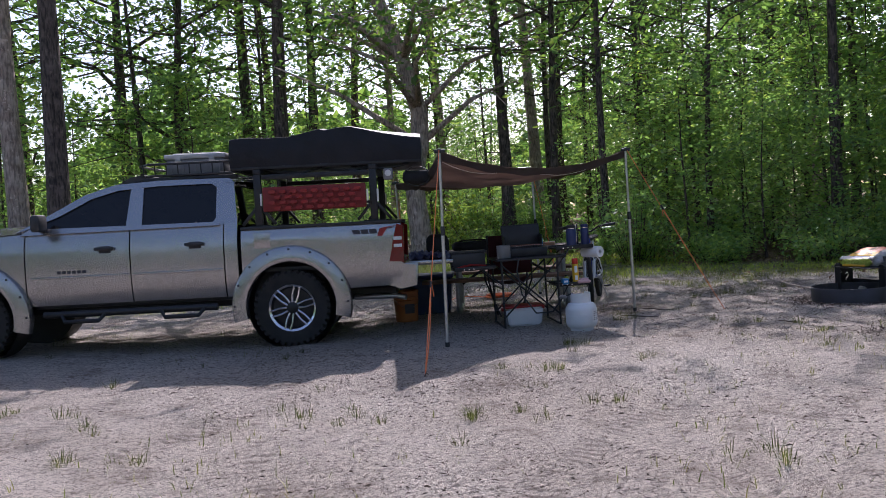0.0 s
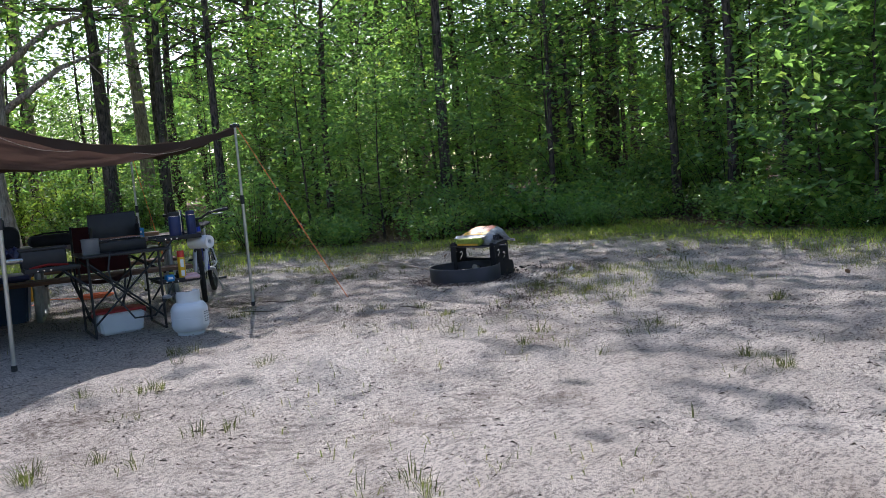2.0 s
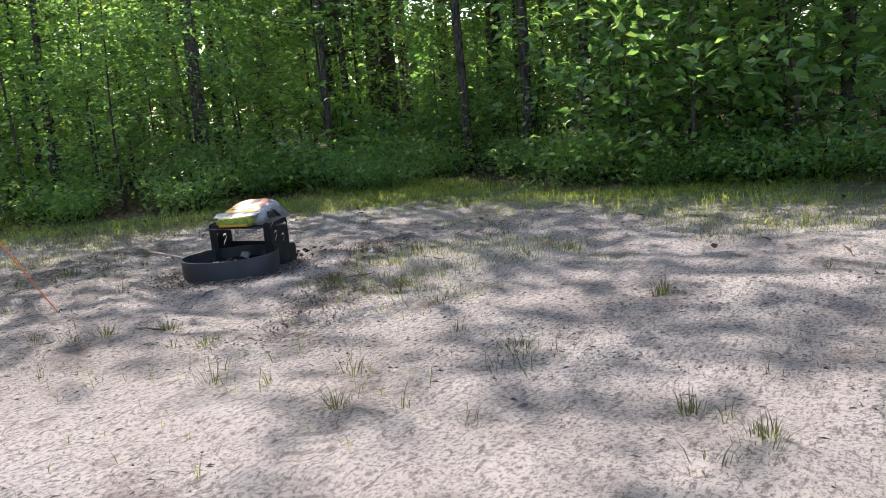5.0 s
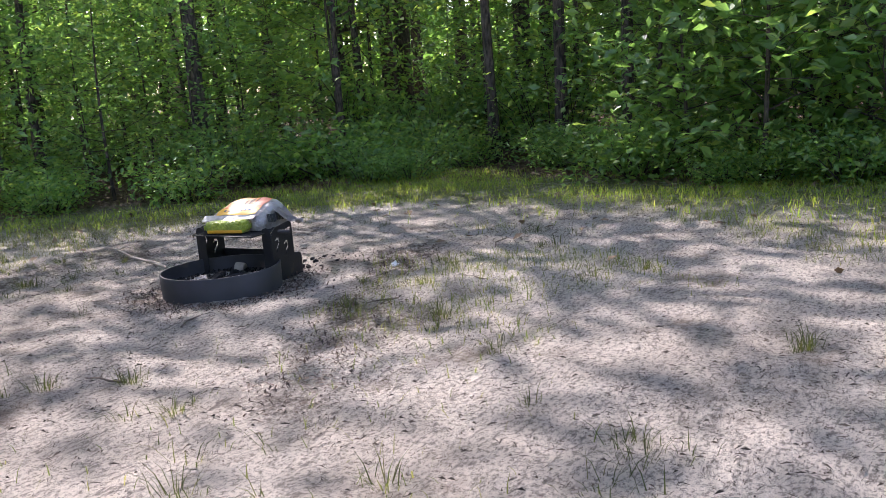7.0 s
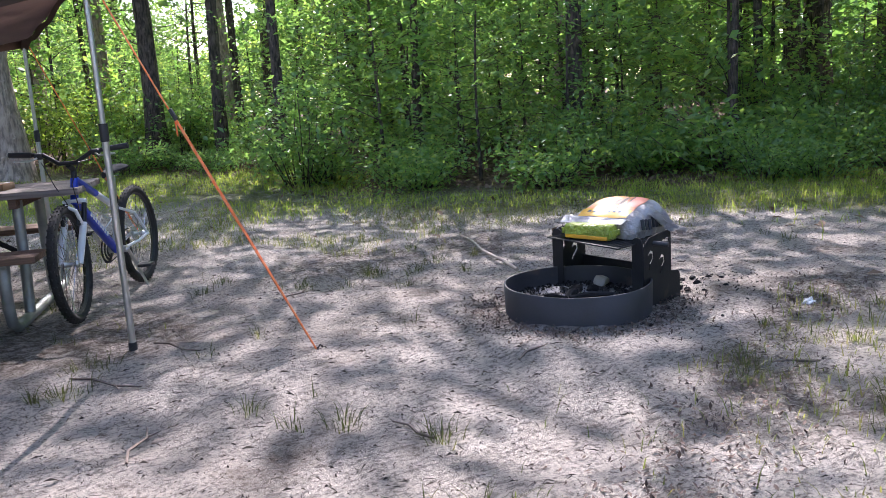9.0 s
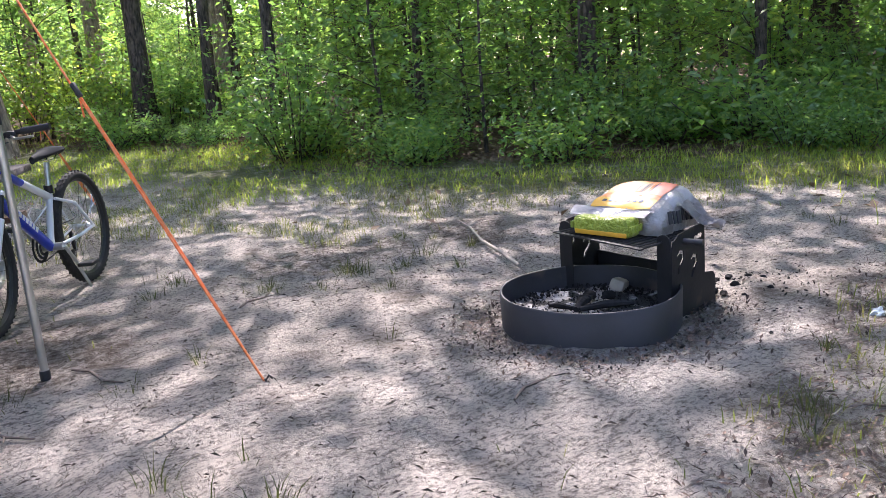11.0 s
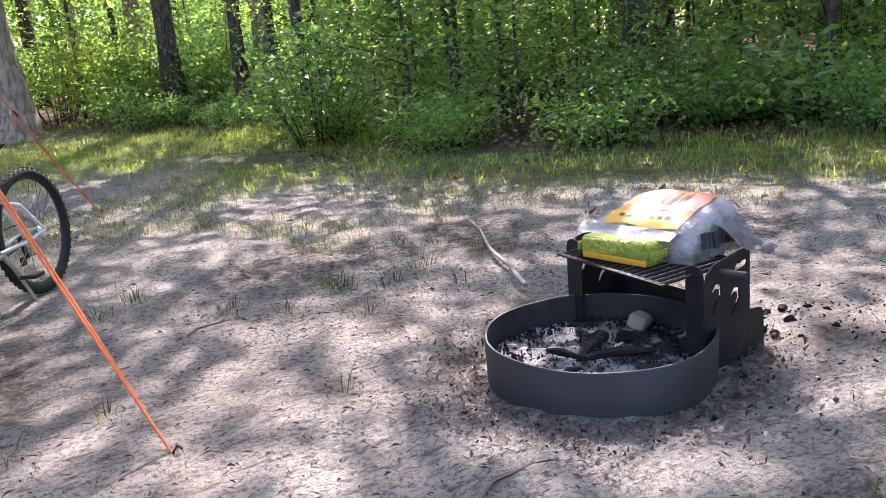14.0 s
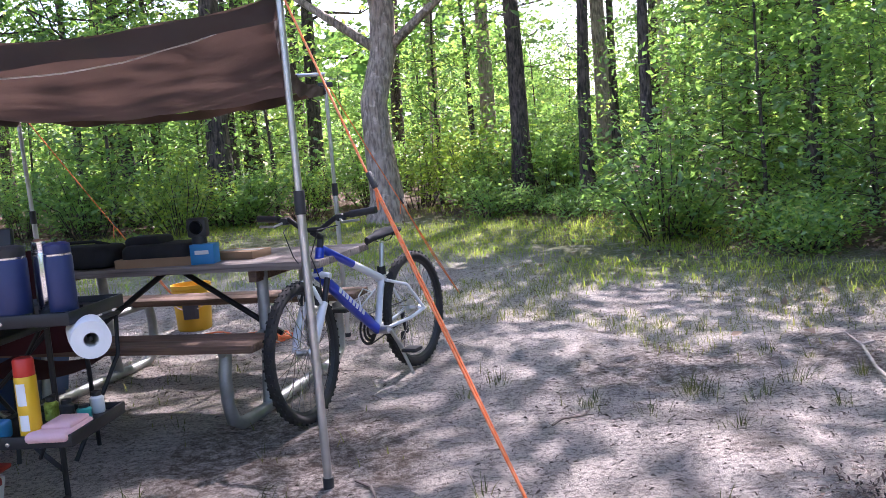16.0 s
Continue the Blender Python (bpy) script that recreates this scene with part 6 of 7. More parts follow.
# ---- bicycle ----
def bicycle():
    t = thing("mountain_bike", pose(5.345, 9.90, 0.0, 0, 0, -123.5) @ pose(0, 0, 0, 1.5, 0, 0), "blue and white mountain bike standing on its kickstand", "bicycle")
    R, WB = 0.335, 1.08
    def bike_wheel(x, steer):
        w = new("wheel")
        w.parent = t
        w.matrix_local = pose(x, 0, R, 0, 0, steer) @ Matrix.Rotation(radians(90), 4, "X")
        bm = bm_new()
        n, mm = 56, 10
        rings = []
        for k in range(n):
            a = 2 * math.pi * k / n
            rings.append([bm.verts.new(((R - 0.026 + 0.026 * math.cos(b)) * math.cos(a), (R - 0.026 + 0.026 * math.cos(b)) * math.sin(a), 0.026 * math.sin(b))) for b in (2 * math.pi * q / mm for q in range(mm))])
        for k in range(n):
            for q in range(mm):
                bm.faces.new((rings[k][q], rings[(k + 1) % n][q], rings[(k + 1) % n][(q + 1) % mm], rings[k][(q + 1) % mm]))
        for k in range(96):
            a = 2 * math.pi * k / 96
            for z in ((-0.008, 0.008) if k % 2 else (-0.019, 0.019)):
                rr = R - 0.001 if k % 2 else R - 0.008
                box(bm, (rr * math.cos(a), rr * math.sin(a), z), (0.006, 0.011, 0.009), Matrix.Rotation(a, 3, "Z"))
        part("tyre", bm, M_RUBBER, w)
        bm = bm_new()
        lathe(bm, [(R - 0.050, -0.012), (R - 0.040, -0.014), (R - 0.040, 0.014), (R - 0.050, 0.012), (R - 0.062, 0.0), (R - 0.050, -0.012)], 48)
        part("rim", bm, M_BLACKM, w)
        bm = bm_new()
        lathe(bm, [(0, -0.05), (0.012, -0.05), (0.022, -0.035), (0.014, -0.02), (0.014, 0.02), (0.022, 0.035), (0.012, 0.05), (0, 0.05)], 14)
        part("hub", bm, M_ALU, w)
        first = None
        for k in range(28):
            a = 2 * math.pi * k / 28
            m = Matrix.Rotation(a, 4, "Z")
            if first is None:
                bm = bm_new()
                tube(bm, [(0.006, 0.02, 0.032), (R - 0.06, 0.0, 0.0)], 0.0021, 4)
                first = part("spoke", bm, M_CHROME, w, m=m)
            else:
                share(first, m @ (Matrix.Scale(-1, 4, (0, 0, 1)) if k % 2 else Matrix()))
    bike_wheel(0, 0)
    bike_wheel(WB, 8)
    bb, seat_top, head_t, head_b = (0.42, 0, 0.30), (0.315, 0, 0.61), (0.86, 0, 0.80), (0.90, 0, 0.68)
    def tubes(name, pts, r, material, label="", n=12):
        bm = bm_new()
        tube(bm, pts, r, n)
        return part(name, bm, material, t, label)
    tubes("head_tube", [head_b, head_t], 0.023, M_BLUE)
    dt = tubes("down_tube", [bb, (0.64, 0, 0.47), head_b], [0.026, 0.030, 0.028], M_BLUE, "blue down tube")
    tubes("top_tube", [head_t, (0.70, 0, 0.73), (0.60, 0, 0.685)], 0.021, M_BLUE, "blue top tube")
    tubes("top_tube_rear", [(0.60, 0, 0.685), (0.325, 0, 0.565)], 0.0205, M_WPAINT, "white rear half of the top tube")
    tubes("seat_tube", [bb, seat_top], 0.019, M_WPAINT)
    tubes("seat_post", [(0.318, 0, 0.60), (0.285, 0, 0.755)], 0.0145, M_ALU)
    bm = bm_new()
    lathe(bm, [(0.024, 0.0), (0.024, 0.045)], 14, Matrix.Translation((0.318, 0, 0.585)))
    part("seat_clamp", bm, M_BLACKM, t)
    for s in (-1, 1):
        tubes("chain_stay", [(0.40, s * 0.035, 0.30), (0.15, s * 0.055, 0.31), (0, s * 0.065, R)], 0.010, M_WPAINT)
        tubes("seat_stay", [(0.33, s * 0.03, 0.555), (0.15, s * 0.052, 0.50), (0, s * 0.065, R)], 0.009, M_WPAINT)
        tubes("fork_stanchion", [(0.905, s * 0.055, 0.66), (0.965, s * 0.055, 0.52)], 0.0145, M_BLACKM)
        tubes("fork_lower", [(0.955, s * 0.055, 0.55), (1.04, s * 0.056, 0.42), (WB, s * 0.056, R)], [0.020, 0.021, 0.014], M_WPAINT, "white fork leg")
    bm = bm_new()
    tube(bm, [(0.895, -0.065, 0.665), (0.90, 0, 0.68), (0.895, 0.065, 0.665)], 0.018, 10)
    part("fork_crown", bm, M_WPAINT, t)
    tubes("fork_arch", [(0.98, 0.056, 0.55), (1.02, 0.05, 0.63), (1.03, 0, 0.66), (1.02, -0.05, 0.63), (0.98, -0.056, 0.55)], 0.011, M_WPAINT)
    # bars
    tubes("steerer", [head_t, (0.845, 0, 0.86)], 0.017, M_BLACKM)
    tubes("stem", [(0.845, 0, 0.85), (0.905, 0, 0.885)], 0.017, M_BLACKM)
    tubes("handlebar", [(0.87, 0.33, 0.965), (0.89, 0.14, 0.95), (0.905, 0.05, 0.895), (0.905, -0.05, 0.895), (0.89, -0.14, 0.95), (0.87, -0.33, 0.965)], 0.0125, M_BLACKM)
    for s in (-1, 1):
        tubes("grip", [(0.882, s * 0.21, 0.956), (0.868, s * 0.345, 0.966)], 0.017, M_BLACKP)
        bm = bm_new()
        box(bm, (0.893, s * 0.165, 0.945), (0.04, 0.045, 0.035), None, 0.01)
        part("shifter", bm, M_BLACKP, t)
        tubes("brake_lever", [(0.905, s * 0.165, 0.94), (0.94, s * 0.20, 0.925), (0.935, s * 0.29, 0.93)], 0.006, M_ALU)
        tubes("brake_cable", [(0.91, s * 0.15, 0.91), (1.0, s * 0.10, 0.90), (1.01, s * 0.05, 0.78), (0.93, s * 0.03, 0.66), (0.97, s * 0.05, 0.57)], 0.003, M_BLACKP, n=6)
        bm = bm_new()
        box(bm, (0.985, s * 0.045, 0.585), (0.03, 0.02, 0.09), Matrix.Rotation(radians(-25), 3, "Y"), 0.006)
        part("brake_arm", bm, M_BLACKM, t)
    # saddle
    bm = bm_new()
    prof = [(0.15, 0.035, 0.802), (0.18, 0.075, 0.815), (0.25, 0.070, 0.810), (0.32, 0.035, 0.798), (0.39, 0.022, 0.792), (0.435, 0.014, 0.782)]
    rings = []
    for x, w, z in prof:
        rings.append([bm.verts.new((x, w * math.cos(a), z + (0.020 if math.sin(a) > 0 else 0.022) * math.sin(a))) for a in (2 * math.pi * k / 12 for k in range(12))])
    for a, b in zip(rings, rings[1:]):
        for k in range(12):
            bm.faces.new((a[k], a[(k + 1) % 12], b[(k + 1) % 12], b[k]))
    bm.faces.new(rings[0])
    bm.faces.new(rings[-1])
    part("saddle", bm, M_CLOTHB, t)
    for s in (-1, 1):
        tubes("saddle_rail", [(0.19, s * 0.03, 0.795), (0.23, s * 0.022, 0.765), (0.31, s * 0.022, 0.765), (0.37, s * 0.012, 0.785)], 0.004, M_CHROME, n=6)
    # drive train on the far side
    m = Matrix.Translation((0.42, -0.05, 0.30)) @ Matrix.Rotation(radians(90), 4, "X")
    for r, z in ((0.085, 0.012), (0.065, 0.0), (0.045, -0.008)):
        bm = bm_new()
        lathe(bm, [(r - 0.016, z - 0.002), (r, z - 0.002), (r, z + 0.002), (r - 0.016, z + 0.002), (r - 0.016, z - 0.002)], 32, m)
        part("chainring", bm, M_BLACKM, t)
    tubes("bottom_bracket", [(0.42, -0.07, 0.30), (0.42, 0.07, 0.30)], 0.022, M_ALU)
    for s, q in ((1, -1), (-1, 1)):
        e = (0.42 + q * 0.10, s * 0.085, 0.30 + q * 0.13)
        tubes("crank", [(0.42, s * 0.075, 0.30), e], 0.010, M_ALU)
        bm = bm_new()
        box(bm, (e[0], e[1] + s * 0.055, e[2]), (0.085, 0.09, 0.022), None, 0.006)
        part("pedal", bm, M_BLACKP, t)
    for k in range(6):
        bm = bm_new()
        r = 0.055 - 0.006 * k
        lathe(bm, [(0.01, 0), (r, 0), (r, 0.002), (0.01, 0.002)], 20, Matrix.Translation((0, -0.025 - 0.005 * k, R)) @ Matrix.Rotation(radians(90), 4, "X"))
        part("sprocket", bm, M_ALU, t)
    for z0, z1 in ((0.305 + 0.08, R + 0.05), (0.305 - 0.085, R - 0.05)):
        tubes("chain", [(0.42, -0.05, z0), (0.0, -0.04, z1)], 0.004, M_BLACKM, n=6)
    bm = bm_new()
    box(bm, (0.0, -0.075, 0.25), (0.03, 0.02, 0.13), Matrix.Rotation(radians(15), 3, "Y"), 0.006)
    box(bm, (0.03, -0.075, 0.18), (0.05, 0.012, 0.05), None, 0.006)
    part("derailleur", bm, M_BLACKM, t)
    tubes("bottle_cage", [(0.56, 0.0, 0.45), (0.52, 0.035, 0.50), (0.46, 0.04, 0.53), (0.42, 0.0, 0.50), (0.46, -0.04, 0.53), (0.52, -0.035, 0.50), (0.56, 0.0, 0.45)], 0.0045, M_ALU, n=6)
    tubes("kickstand", [(0.36, 0.05, 0.29), (0.31, 0.13, 0.03)], 0.009, M_ALU)
    # maker's mark on the down tube as plain bars
    d = (Vector(head_b) - Vector(bb)).normalized()
    up = Vector((-d.z, 0, d.x))
    for k in range(8):
        c = Vector(bb).lerp(Vector(head_b), 0.34 + 0.055 * k)
        for s in (-1, 1):
            bm = bm_new()
            box(bm, c + Vector((0, s * 0.0285, 0)), (0.022, 0.003, 0.026), Matrix.Rotation(-math.atan2(d.z, d.x), 3, "Y"))
            part("mark_bar", bm, M_WPAINT, dt)


bicycle()


# ---- fire ring ----
RING = Vector((6.875, 7.155, 0.0))


def fire_ring():
    t = thing("fire_ring", pose(RING.x, RING.y, 0, 0, 0, 0), "round black steel fire ring with a raised cooking grate", "fire pit")
    R, H = 0.382, 0.152
    bm = bm_new()
    lathe(bm, [(R, -0.03), (R + 0.004, H - 0.006), (R, H), (R - 0.006, H), (R - 0.007, H - 0.01), (R - 0.007, -0.03)], 72)
    for v in bm.verts:
        a = math.atan2(v.co.y, v.co.x)
        k = 1 + 0.008 * math.sin(3 * a + 1) + 0.005 * math.sin(7 * a)
        v.co.x *= k
        v.co.y *= k
    part("ring_wall", bm, M_STEEL, t)
    # each support: a narrow front face bent round into a side plate with hooked slots cut through it
    def stroke(pts, w):
        """The outline of a bent stroke, as a closed loop."""
        p = [Vector(q) for q in pts]
        left, right = [], []
        for i, q in enumerate(p):
            d = (p[min(i + 1, len(p) - 1)] - p[max(i - 1, 0)]).normalized()
            n = Vector((-d.y, d.x)) * w * (0.7 if i in (0, len(p) - 1) else 1.0)
            left.append(q + n)
            right.append(q - n)
        return left + right[::-1]

    def pierced(bm, outline, holes, y0, y1):
        """A sheet in the x-z plane with holes, between y0 and y1."""
        edges = []
        for loop in [outline] + holes:
            vs = [bm.verts.new((q[0], y0, q[1])) for q in loop]
            edges += [bm.edges.new((vs[i], vs[(i + 1) % len(vs)])) for i in range(len(vs))]
        bmesh.ops.triangle_fill(bm, edges=edges, use_beauty=True)
        ret = bmesh.ops.extrude_face_region(bm, geom=bm.faces[:])
        for v in ret["geom"]:
            if isinstance(v, bmesh.types.BMVert):
                v.co.y = y1
        bmesh.ops.recalc_face_normals(bm, faces=bm.faces[:])

    hooks = [[(x0, z0), (x0 + 0.02, z0 + 0.016), (x0 + 0.044, z0 + 0.010), (x0 + 0.048, z0 - 0.016), (x0 + 0.03, z0 - 0.036), (x0 + 0.012, z0 - 0.052), (x0 + 0.004, z0 - 0.075)] for x0, z0 in ((0.05, 0.275), (0.165, 0.235))]
    out = [(0.0, -0.02), (0.0, 0.30), (0.02, 0.345), (0.06, 0.368)] + [(0.22, 0.378)] + arc(0.255, 0.348, 0.03, 90, 0, 5) + [(0.287, 0.155), (0.31, 0.15)] + arc(0.345, 0.105, 0.04, 90, 0, 5) + [(0.387, -0.02)]
    grip = [(0.185, 0.322), (0.20, 0.338), (0.262, 0.34), (0.27, 0.33), (0.262, 0.318), (0.20, 0.312)]

    def support(front, inner, outer, turn):
        d = 1 if outer > inner else -1
        o = Vector((front - RING.x, outer - RING.y, 0))
        bm = bm_new()
        pierced(bm, out, [stroke(q, 0.0085) for q in hooks] + [grip], -0.003, 0.003)
        p = part("side_plate", bm, M_SOOT, t, smooth=False, m=pose(o.x, o.y, 0, 0, 0, turn))
        w = abs(outer - inner)
        bm = bm_new()
        face = [(0.0, -0.02), (0.0, 0.335)] + [(w * 0.5 + w * 0.48 * math.cos(q), 0.345 + 0.028 * math.sin(q)) for q in (2.6, 2.1, 1.57, 1.0, 0.5)] + [(w, 0.335), (w, -0.02)]
        slab(bm, face, -0.003, 0.003)
        bmesh.ops.triangulate(bm, faces=[f for f in bm.faces if len(f.verts) > 4])
        part("front_face", bm, M_SOOT, p, smooth=False, m=pose(0, 0, 0, 0, 0, -90 * d - turn))
    support(7.085, 6.965, 6.890, 13)
    support(7.040, 7.445, 7.530, 8)
    # back sheet between the plates
    bm = bm_new()
    box(bm, (7.325 - RING.x, 7.262 - RING.y, 0.075), (0.008, 0.61, 0.20), Matrix.Rotation(0.06, 3, "Z"), 0.003)
    part("back_sheet", bm, M_SOOT, t)
    a, b, ax = Vector((6.952, 7.455, 0.338)) - RING, Vector((6.945, 6.925, 0.338)) - RING, Vector((1.0, 0.05, 0.0)).normalized()
    bm = bm_new()
    box(bm, (a + b) / 2, (0.022, (a - b).length + 0.02, 0.008), Matrix.Rotation(math.atan2((b - a).x, (a - b).y), 3, "Z"), 0.003)
    g = part("grate", bm, M_SOOT, t)
    bm = bm_new()
    tube(bm, [a + ax * 0.36, b + ax * 0.36], 0.008, 8)
    part("rear_bar", bm, M_SOOT, g)
    for k in range(17):
        q = a.lerp(b, (k + 0.2) / 16.4)
        bm = bm_new()
        tube(bm, [q - ax * 0.004, q + ax * 0.18, q + ax * 0.36], 0.0062, 6)
        part("grate_bar", bm, M_SOOT, g)
    bm = bm_new()
    q = Vector((7.17, 6.95, 0.332)) - RING
    tube(bm, [q, q + Vector((0.02, -0.05, 0)), q + Vector((0.045, -0.115, -0.002))], 0.0125, 10)
    part("grate_handle", bm, M_STEEL, g)
    # ash bed, uneven
    ash = thing("ash_bed", pose(RING.x, RING.y, 0), "grey and black ash with charred bits in the fire ring", "ash", kind="stuff")
    bm = bm_new()
    n, mm = 14, 56
    prev = None
    for i in range(n + 1):
        r = (R - 0.02) * i / n
        ring = []
        for k in range(mm):
            a = 2 * math.pi * k / mm
            x, y = r * math.cos(a), r * math.sin(a)
            z = 0.055 + 0.012 * math.sin(23 * x + 3) * math.sin(19 * y) + 0.008 * math.sin(51 * x) * math.sin(47 * y + 1)
            ring.append(bm.verts.new((x, y, z)))
        if prev:
            for k in range(mm):
                bm.faces.new((prev[k], prev[(k + 1) % mm], ring[(k + 1) % mm], ring[k]))
        prev = ring
    part("ash", bm, M_ASH, ash)
    bm = bm_new()
    rng = random.Random(6)
    for k in range(1100):
        r, a = (R - 0.035) * math.sqrt(rng.random()), rng.uniform(0, 6.28)
        s = rng.uniform(0.002, 0.008) * (1.4 if r > 0.25 else 0.7)
        box(bm, (r * math.cos(a), r * math.sin(a), 0.062 + rng.uniform(0, 0.01)), (s * rng.uniform(1, 2.2), s, s * 0.6), Euler((rng.uniform(0, 3), rng.uniform(0, 3), rng.uniform(0, 3))).to_matrix())
    part("charred_bits", bm, M_COAL, ash)
    for k, (x, y, rz, L, w) in enumerate(((-0.02, 0.02, 0.5, 0.20, 0.022), (0.02, -0.08, -0.4, 0.24, 0.018), (-0.12, 0.05, 1.9, 0.12, 0.014), (-0.20, -0.10, 0.2, 0.10, 0.012))):
        lg = thing("charred_stick", pose(RING.x + x, RING.y + y, 0.068, 0, 0, math.degrees(rz)), "burnt black stick in the ashes", "stick", "burnt sticks in the fire ring")
        bm = bm_new()
        tube(bm, [(-L / 2, 0, 0.012), (0, 0.008, 0.018), (L / 2, 0, 0.010)], [w * 0.6, w, w * 0.5], 7)
        part("stick", bm, M_COAL, lg)
    for x, y in ((0.0, 0.05), (0.06, 0.08), (0.12, 0.02)):
        s = thing("coal_lump", pose(RING.x + x, RING.y + y, 0.062), "black lump of burnt wood in the ashes", "charcoal", "charcoal lumps")
        bm = bm_new()
        bmesh.ops.create_icosphere(bm, subdivisions=2, radius=0.026, matrix=Matrix.Diagonal((1.5, 0.9, 0.6, 1)))
        for v in bm.verts:
            v.co += v.co.normalized() * 0.010 * math.sin(v.co.x * 90 + v.co.y * 70)
            v.co.z += 0.02
        part("lump", bm, M_COAL, s)
    st = thing("stone", pose(RING.x + 0.27, RING.y + 0.10, 0.055, 0, 0, 30), "pale flat stone in the back of the fire ring", "stone")
    bm = bm_new()
    box(bm, (0, 0, 0.03), (0.10, 0.07, 0.06), Euler((0.3, 0.2, 0)).to_matrix(), 0.018, 2)
    part("stone", bm, M_STICK, st)


fire_ring()


def bag_of_charcoal():
    m = pose(7.245, 7.235, 0.3455, 0, 0, -79)
    t = thing("charcoal_bag", m, "half-full charcoal bag in crumpled clear plastic, orange and yellow print", "bag")
    L, W, H = 0.43, 0.30, 0.19
    def top(x, y):
        u, v = x / (L / 2), y / (W / 2)
        z = H * (0.82 + 0.25 * v) * (1 - 0.16 * max(0.0, -u - 0.2) ** 1.5)
        z *= (1 - 0.30 * abs(u) ** 7) * (1 - 0.28 * abs(v) ** 6)
        return z + 0.004 * math.sin(21 * x + 13 * y) + 0.003 * math.sin(47 * y - 29 * x)
    bm = bm_new()
    n, k2 = 26, 20
    def pt(i, j, zf):
        u, v = -1 + 2 * i / n, -1 + 2 * j / k2
        x, y = u * L / 2, v * W / 2
        return Vector((x * (1 + 0.03 * math.sin(v * 9)), y * (1 + 0.04 * math.sin(u * 11)), top(x, y) * zf))
    g = [[bm.verts.new(pt(i, j, 1.0)) for j in range(k2 + 1)] for i in range(n + 1)]
    for i in range(n):
        for j in range(k2):
            bm.faces.new((g[i][j], g[i + 1][j], g[i + 1][j + 1], g[i][j + 1]))
    edge = [g[0][j] for j in range(k2 + 1)] + [g[i][k2] for i in range(1, n + 1)] + [g[n][j] for j in range(k2 - 1, -1, -1)] + [g[i][0] for i in range(n - 1, 0, -1)]
    prev = edge
    for s in (0.62, 0.3, 0.0):
        ring = []
        for i, v in enumerate(edge):
            b = 1 + 0.05 * math.sin(s * 3.1) + 0.012 * math.sin(i * 1.9 + s * 9)
            ring.append(bm.verts.new((v.co.x * b, v.co.y * b, v.co.z * s)))
        for i in range(len(edge)):
            q = (i + 1) % len(edge)
            bm.faces.new((prev[i], prev[q], ring[q], ring[i]))
        prev = ring
    bm.faces.new(prev)
    part("plastic", bm, M_BAG, t)
    def patch(name, x0, x1, y0, y1, material, lift=0.003, skew=0.0):
        bm = bm_new()
        a, b = 14, 10
        gg = [[bm.verts.new((x0 + (x1 - x0) * i / a + skew * j / b, y0 + (y1 - y0) * j / b, top(x0 + (x1 - x0) * i / a, y0 + (y1 - y0) * j / b) + lift)) for j in range(b + 1)] for i in range(a + 1)]
        for i in range(a):
            for j in range(b):
                bm.faces.new((gg[i][j], gg[i + 1][j], gg[i + 1][j + 1], gg[i][j + 1]))
        part(name, bm, material, t)
    patch("orange_panel", -0.165, 0.15, -0.07, 0.115, M_BAGOR, 0.003)
    patch("yellow_band", -0.165, 0.15, -0.128, -0.060, M_BAGYEL, 0.004)
    patch("salmon_panel", 0.075, 0.15, -0.03, 0.10, M_BAGRED, 0.0045)
    patch("blue_print", -0.045, 0.01, -0.045, -0.01, M_SKYBLUE, 0.005, 0.02)
    patch("brown_print", -0.01, 0.05, 0.0, 0.06, M_CARD, 0.0048, 0.015)
    for k in range(6):
        patch("stripe", -0.03 + 0.018 * k, -0.024 + 0.018 * k, 0.01 - 0.006 * k, 0.075, M_LABEL if k % 2 else M_BAGRED, 0.0055, 0.02)
    patch("white_print", 0.02, 0.06, -0.04, -0.015, M_PAPER, 0.0058, -0.02)
    for k in range(7):
        patch("dark_print", -0.12 + 0.032 * k, -0.10 + 0.032 * k, -0.094, -0.078, M_LABEL, 0.0055)
    # lettering on the end as dark bars
    for k in range(7):
        bm = bm_new()
        y = -0.10 + 0.034 * k
        box(bm, (L / 2 * 1.055 + 0.006, y, 0.075 - 0.004 * (k % 3)), (0.006, 0.016 if k % 2 else 0.024, 0.055), Euler((0, -0.15, 0)).to_matrix())
        part("letter_bar", bm, M_LABEL, t)
    # film hanging over the front of the bag
    bm = bm_new()
    gg = []
    for i in range(23):
        u = i / 22
        gg.append([bm.verts.new((-0.235 + 0.40 * u, -W / 2 + 0.004 - 0.050 * (q / 4) ** 1.2 + 0.0015 * math.sin(i * 0.7 + q), 0.106 - 0.022 * q / 4 + 0.002 * math.sin(i * 0.5 + q) - 0.008 * (1 - u) * q / 4)) for q in range(5)])
    for i in range(22):
        for q in range(4):
            bm.faces.new((gg[i][q], gg[i + 1][q], gg[i + 1][q + 1], gg[i][q + 1]))
    bmesh.ops.solidify(bm, geom=bm.faces[:], thickness=0.002)
    part("film_flap", bm, M_FILM, t, "pale crumpled film")
    # loose plastic neck at the end
    bm = bm_new()
    gg = []
    for i in range(9):
        s = i / 8
        gg.append([bm.verts.new((0.22 + 0.15 * s, 0.04 + (0.16 - 0.10 * s) * (j / 6 - 0.5) + 0.05 * s, 0.10 * (1 - s) ** 1.5 + 0.02 + 0.014 * math.sin(j * 2.2 + i))) for j in range(7)])
    for i in range(8):
        for j in range(6):
            bm.faces.new((gg[i][j], gg[i + 1][j], gg[i + 1][j + 1], gg[i][j + 1]))
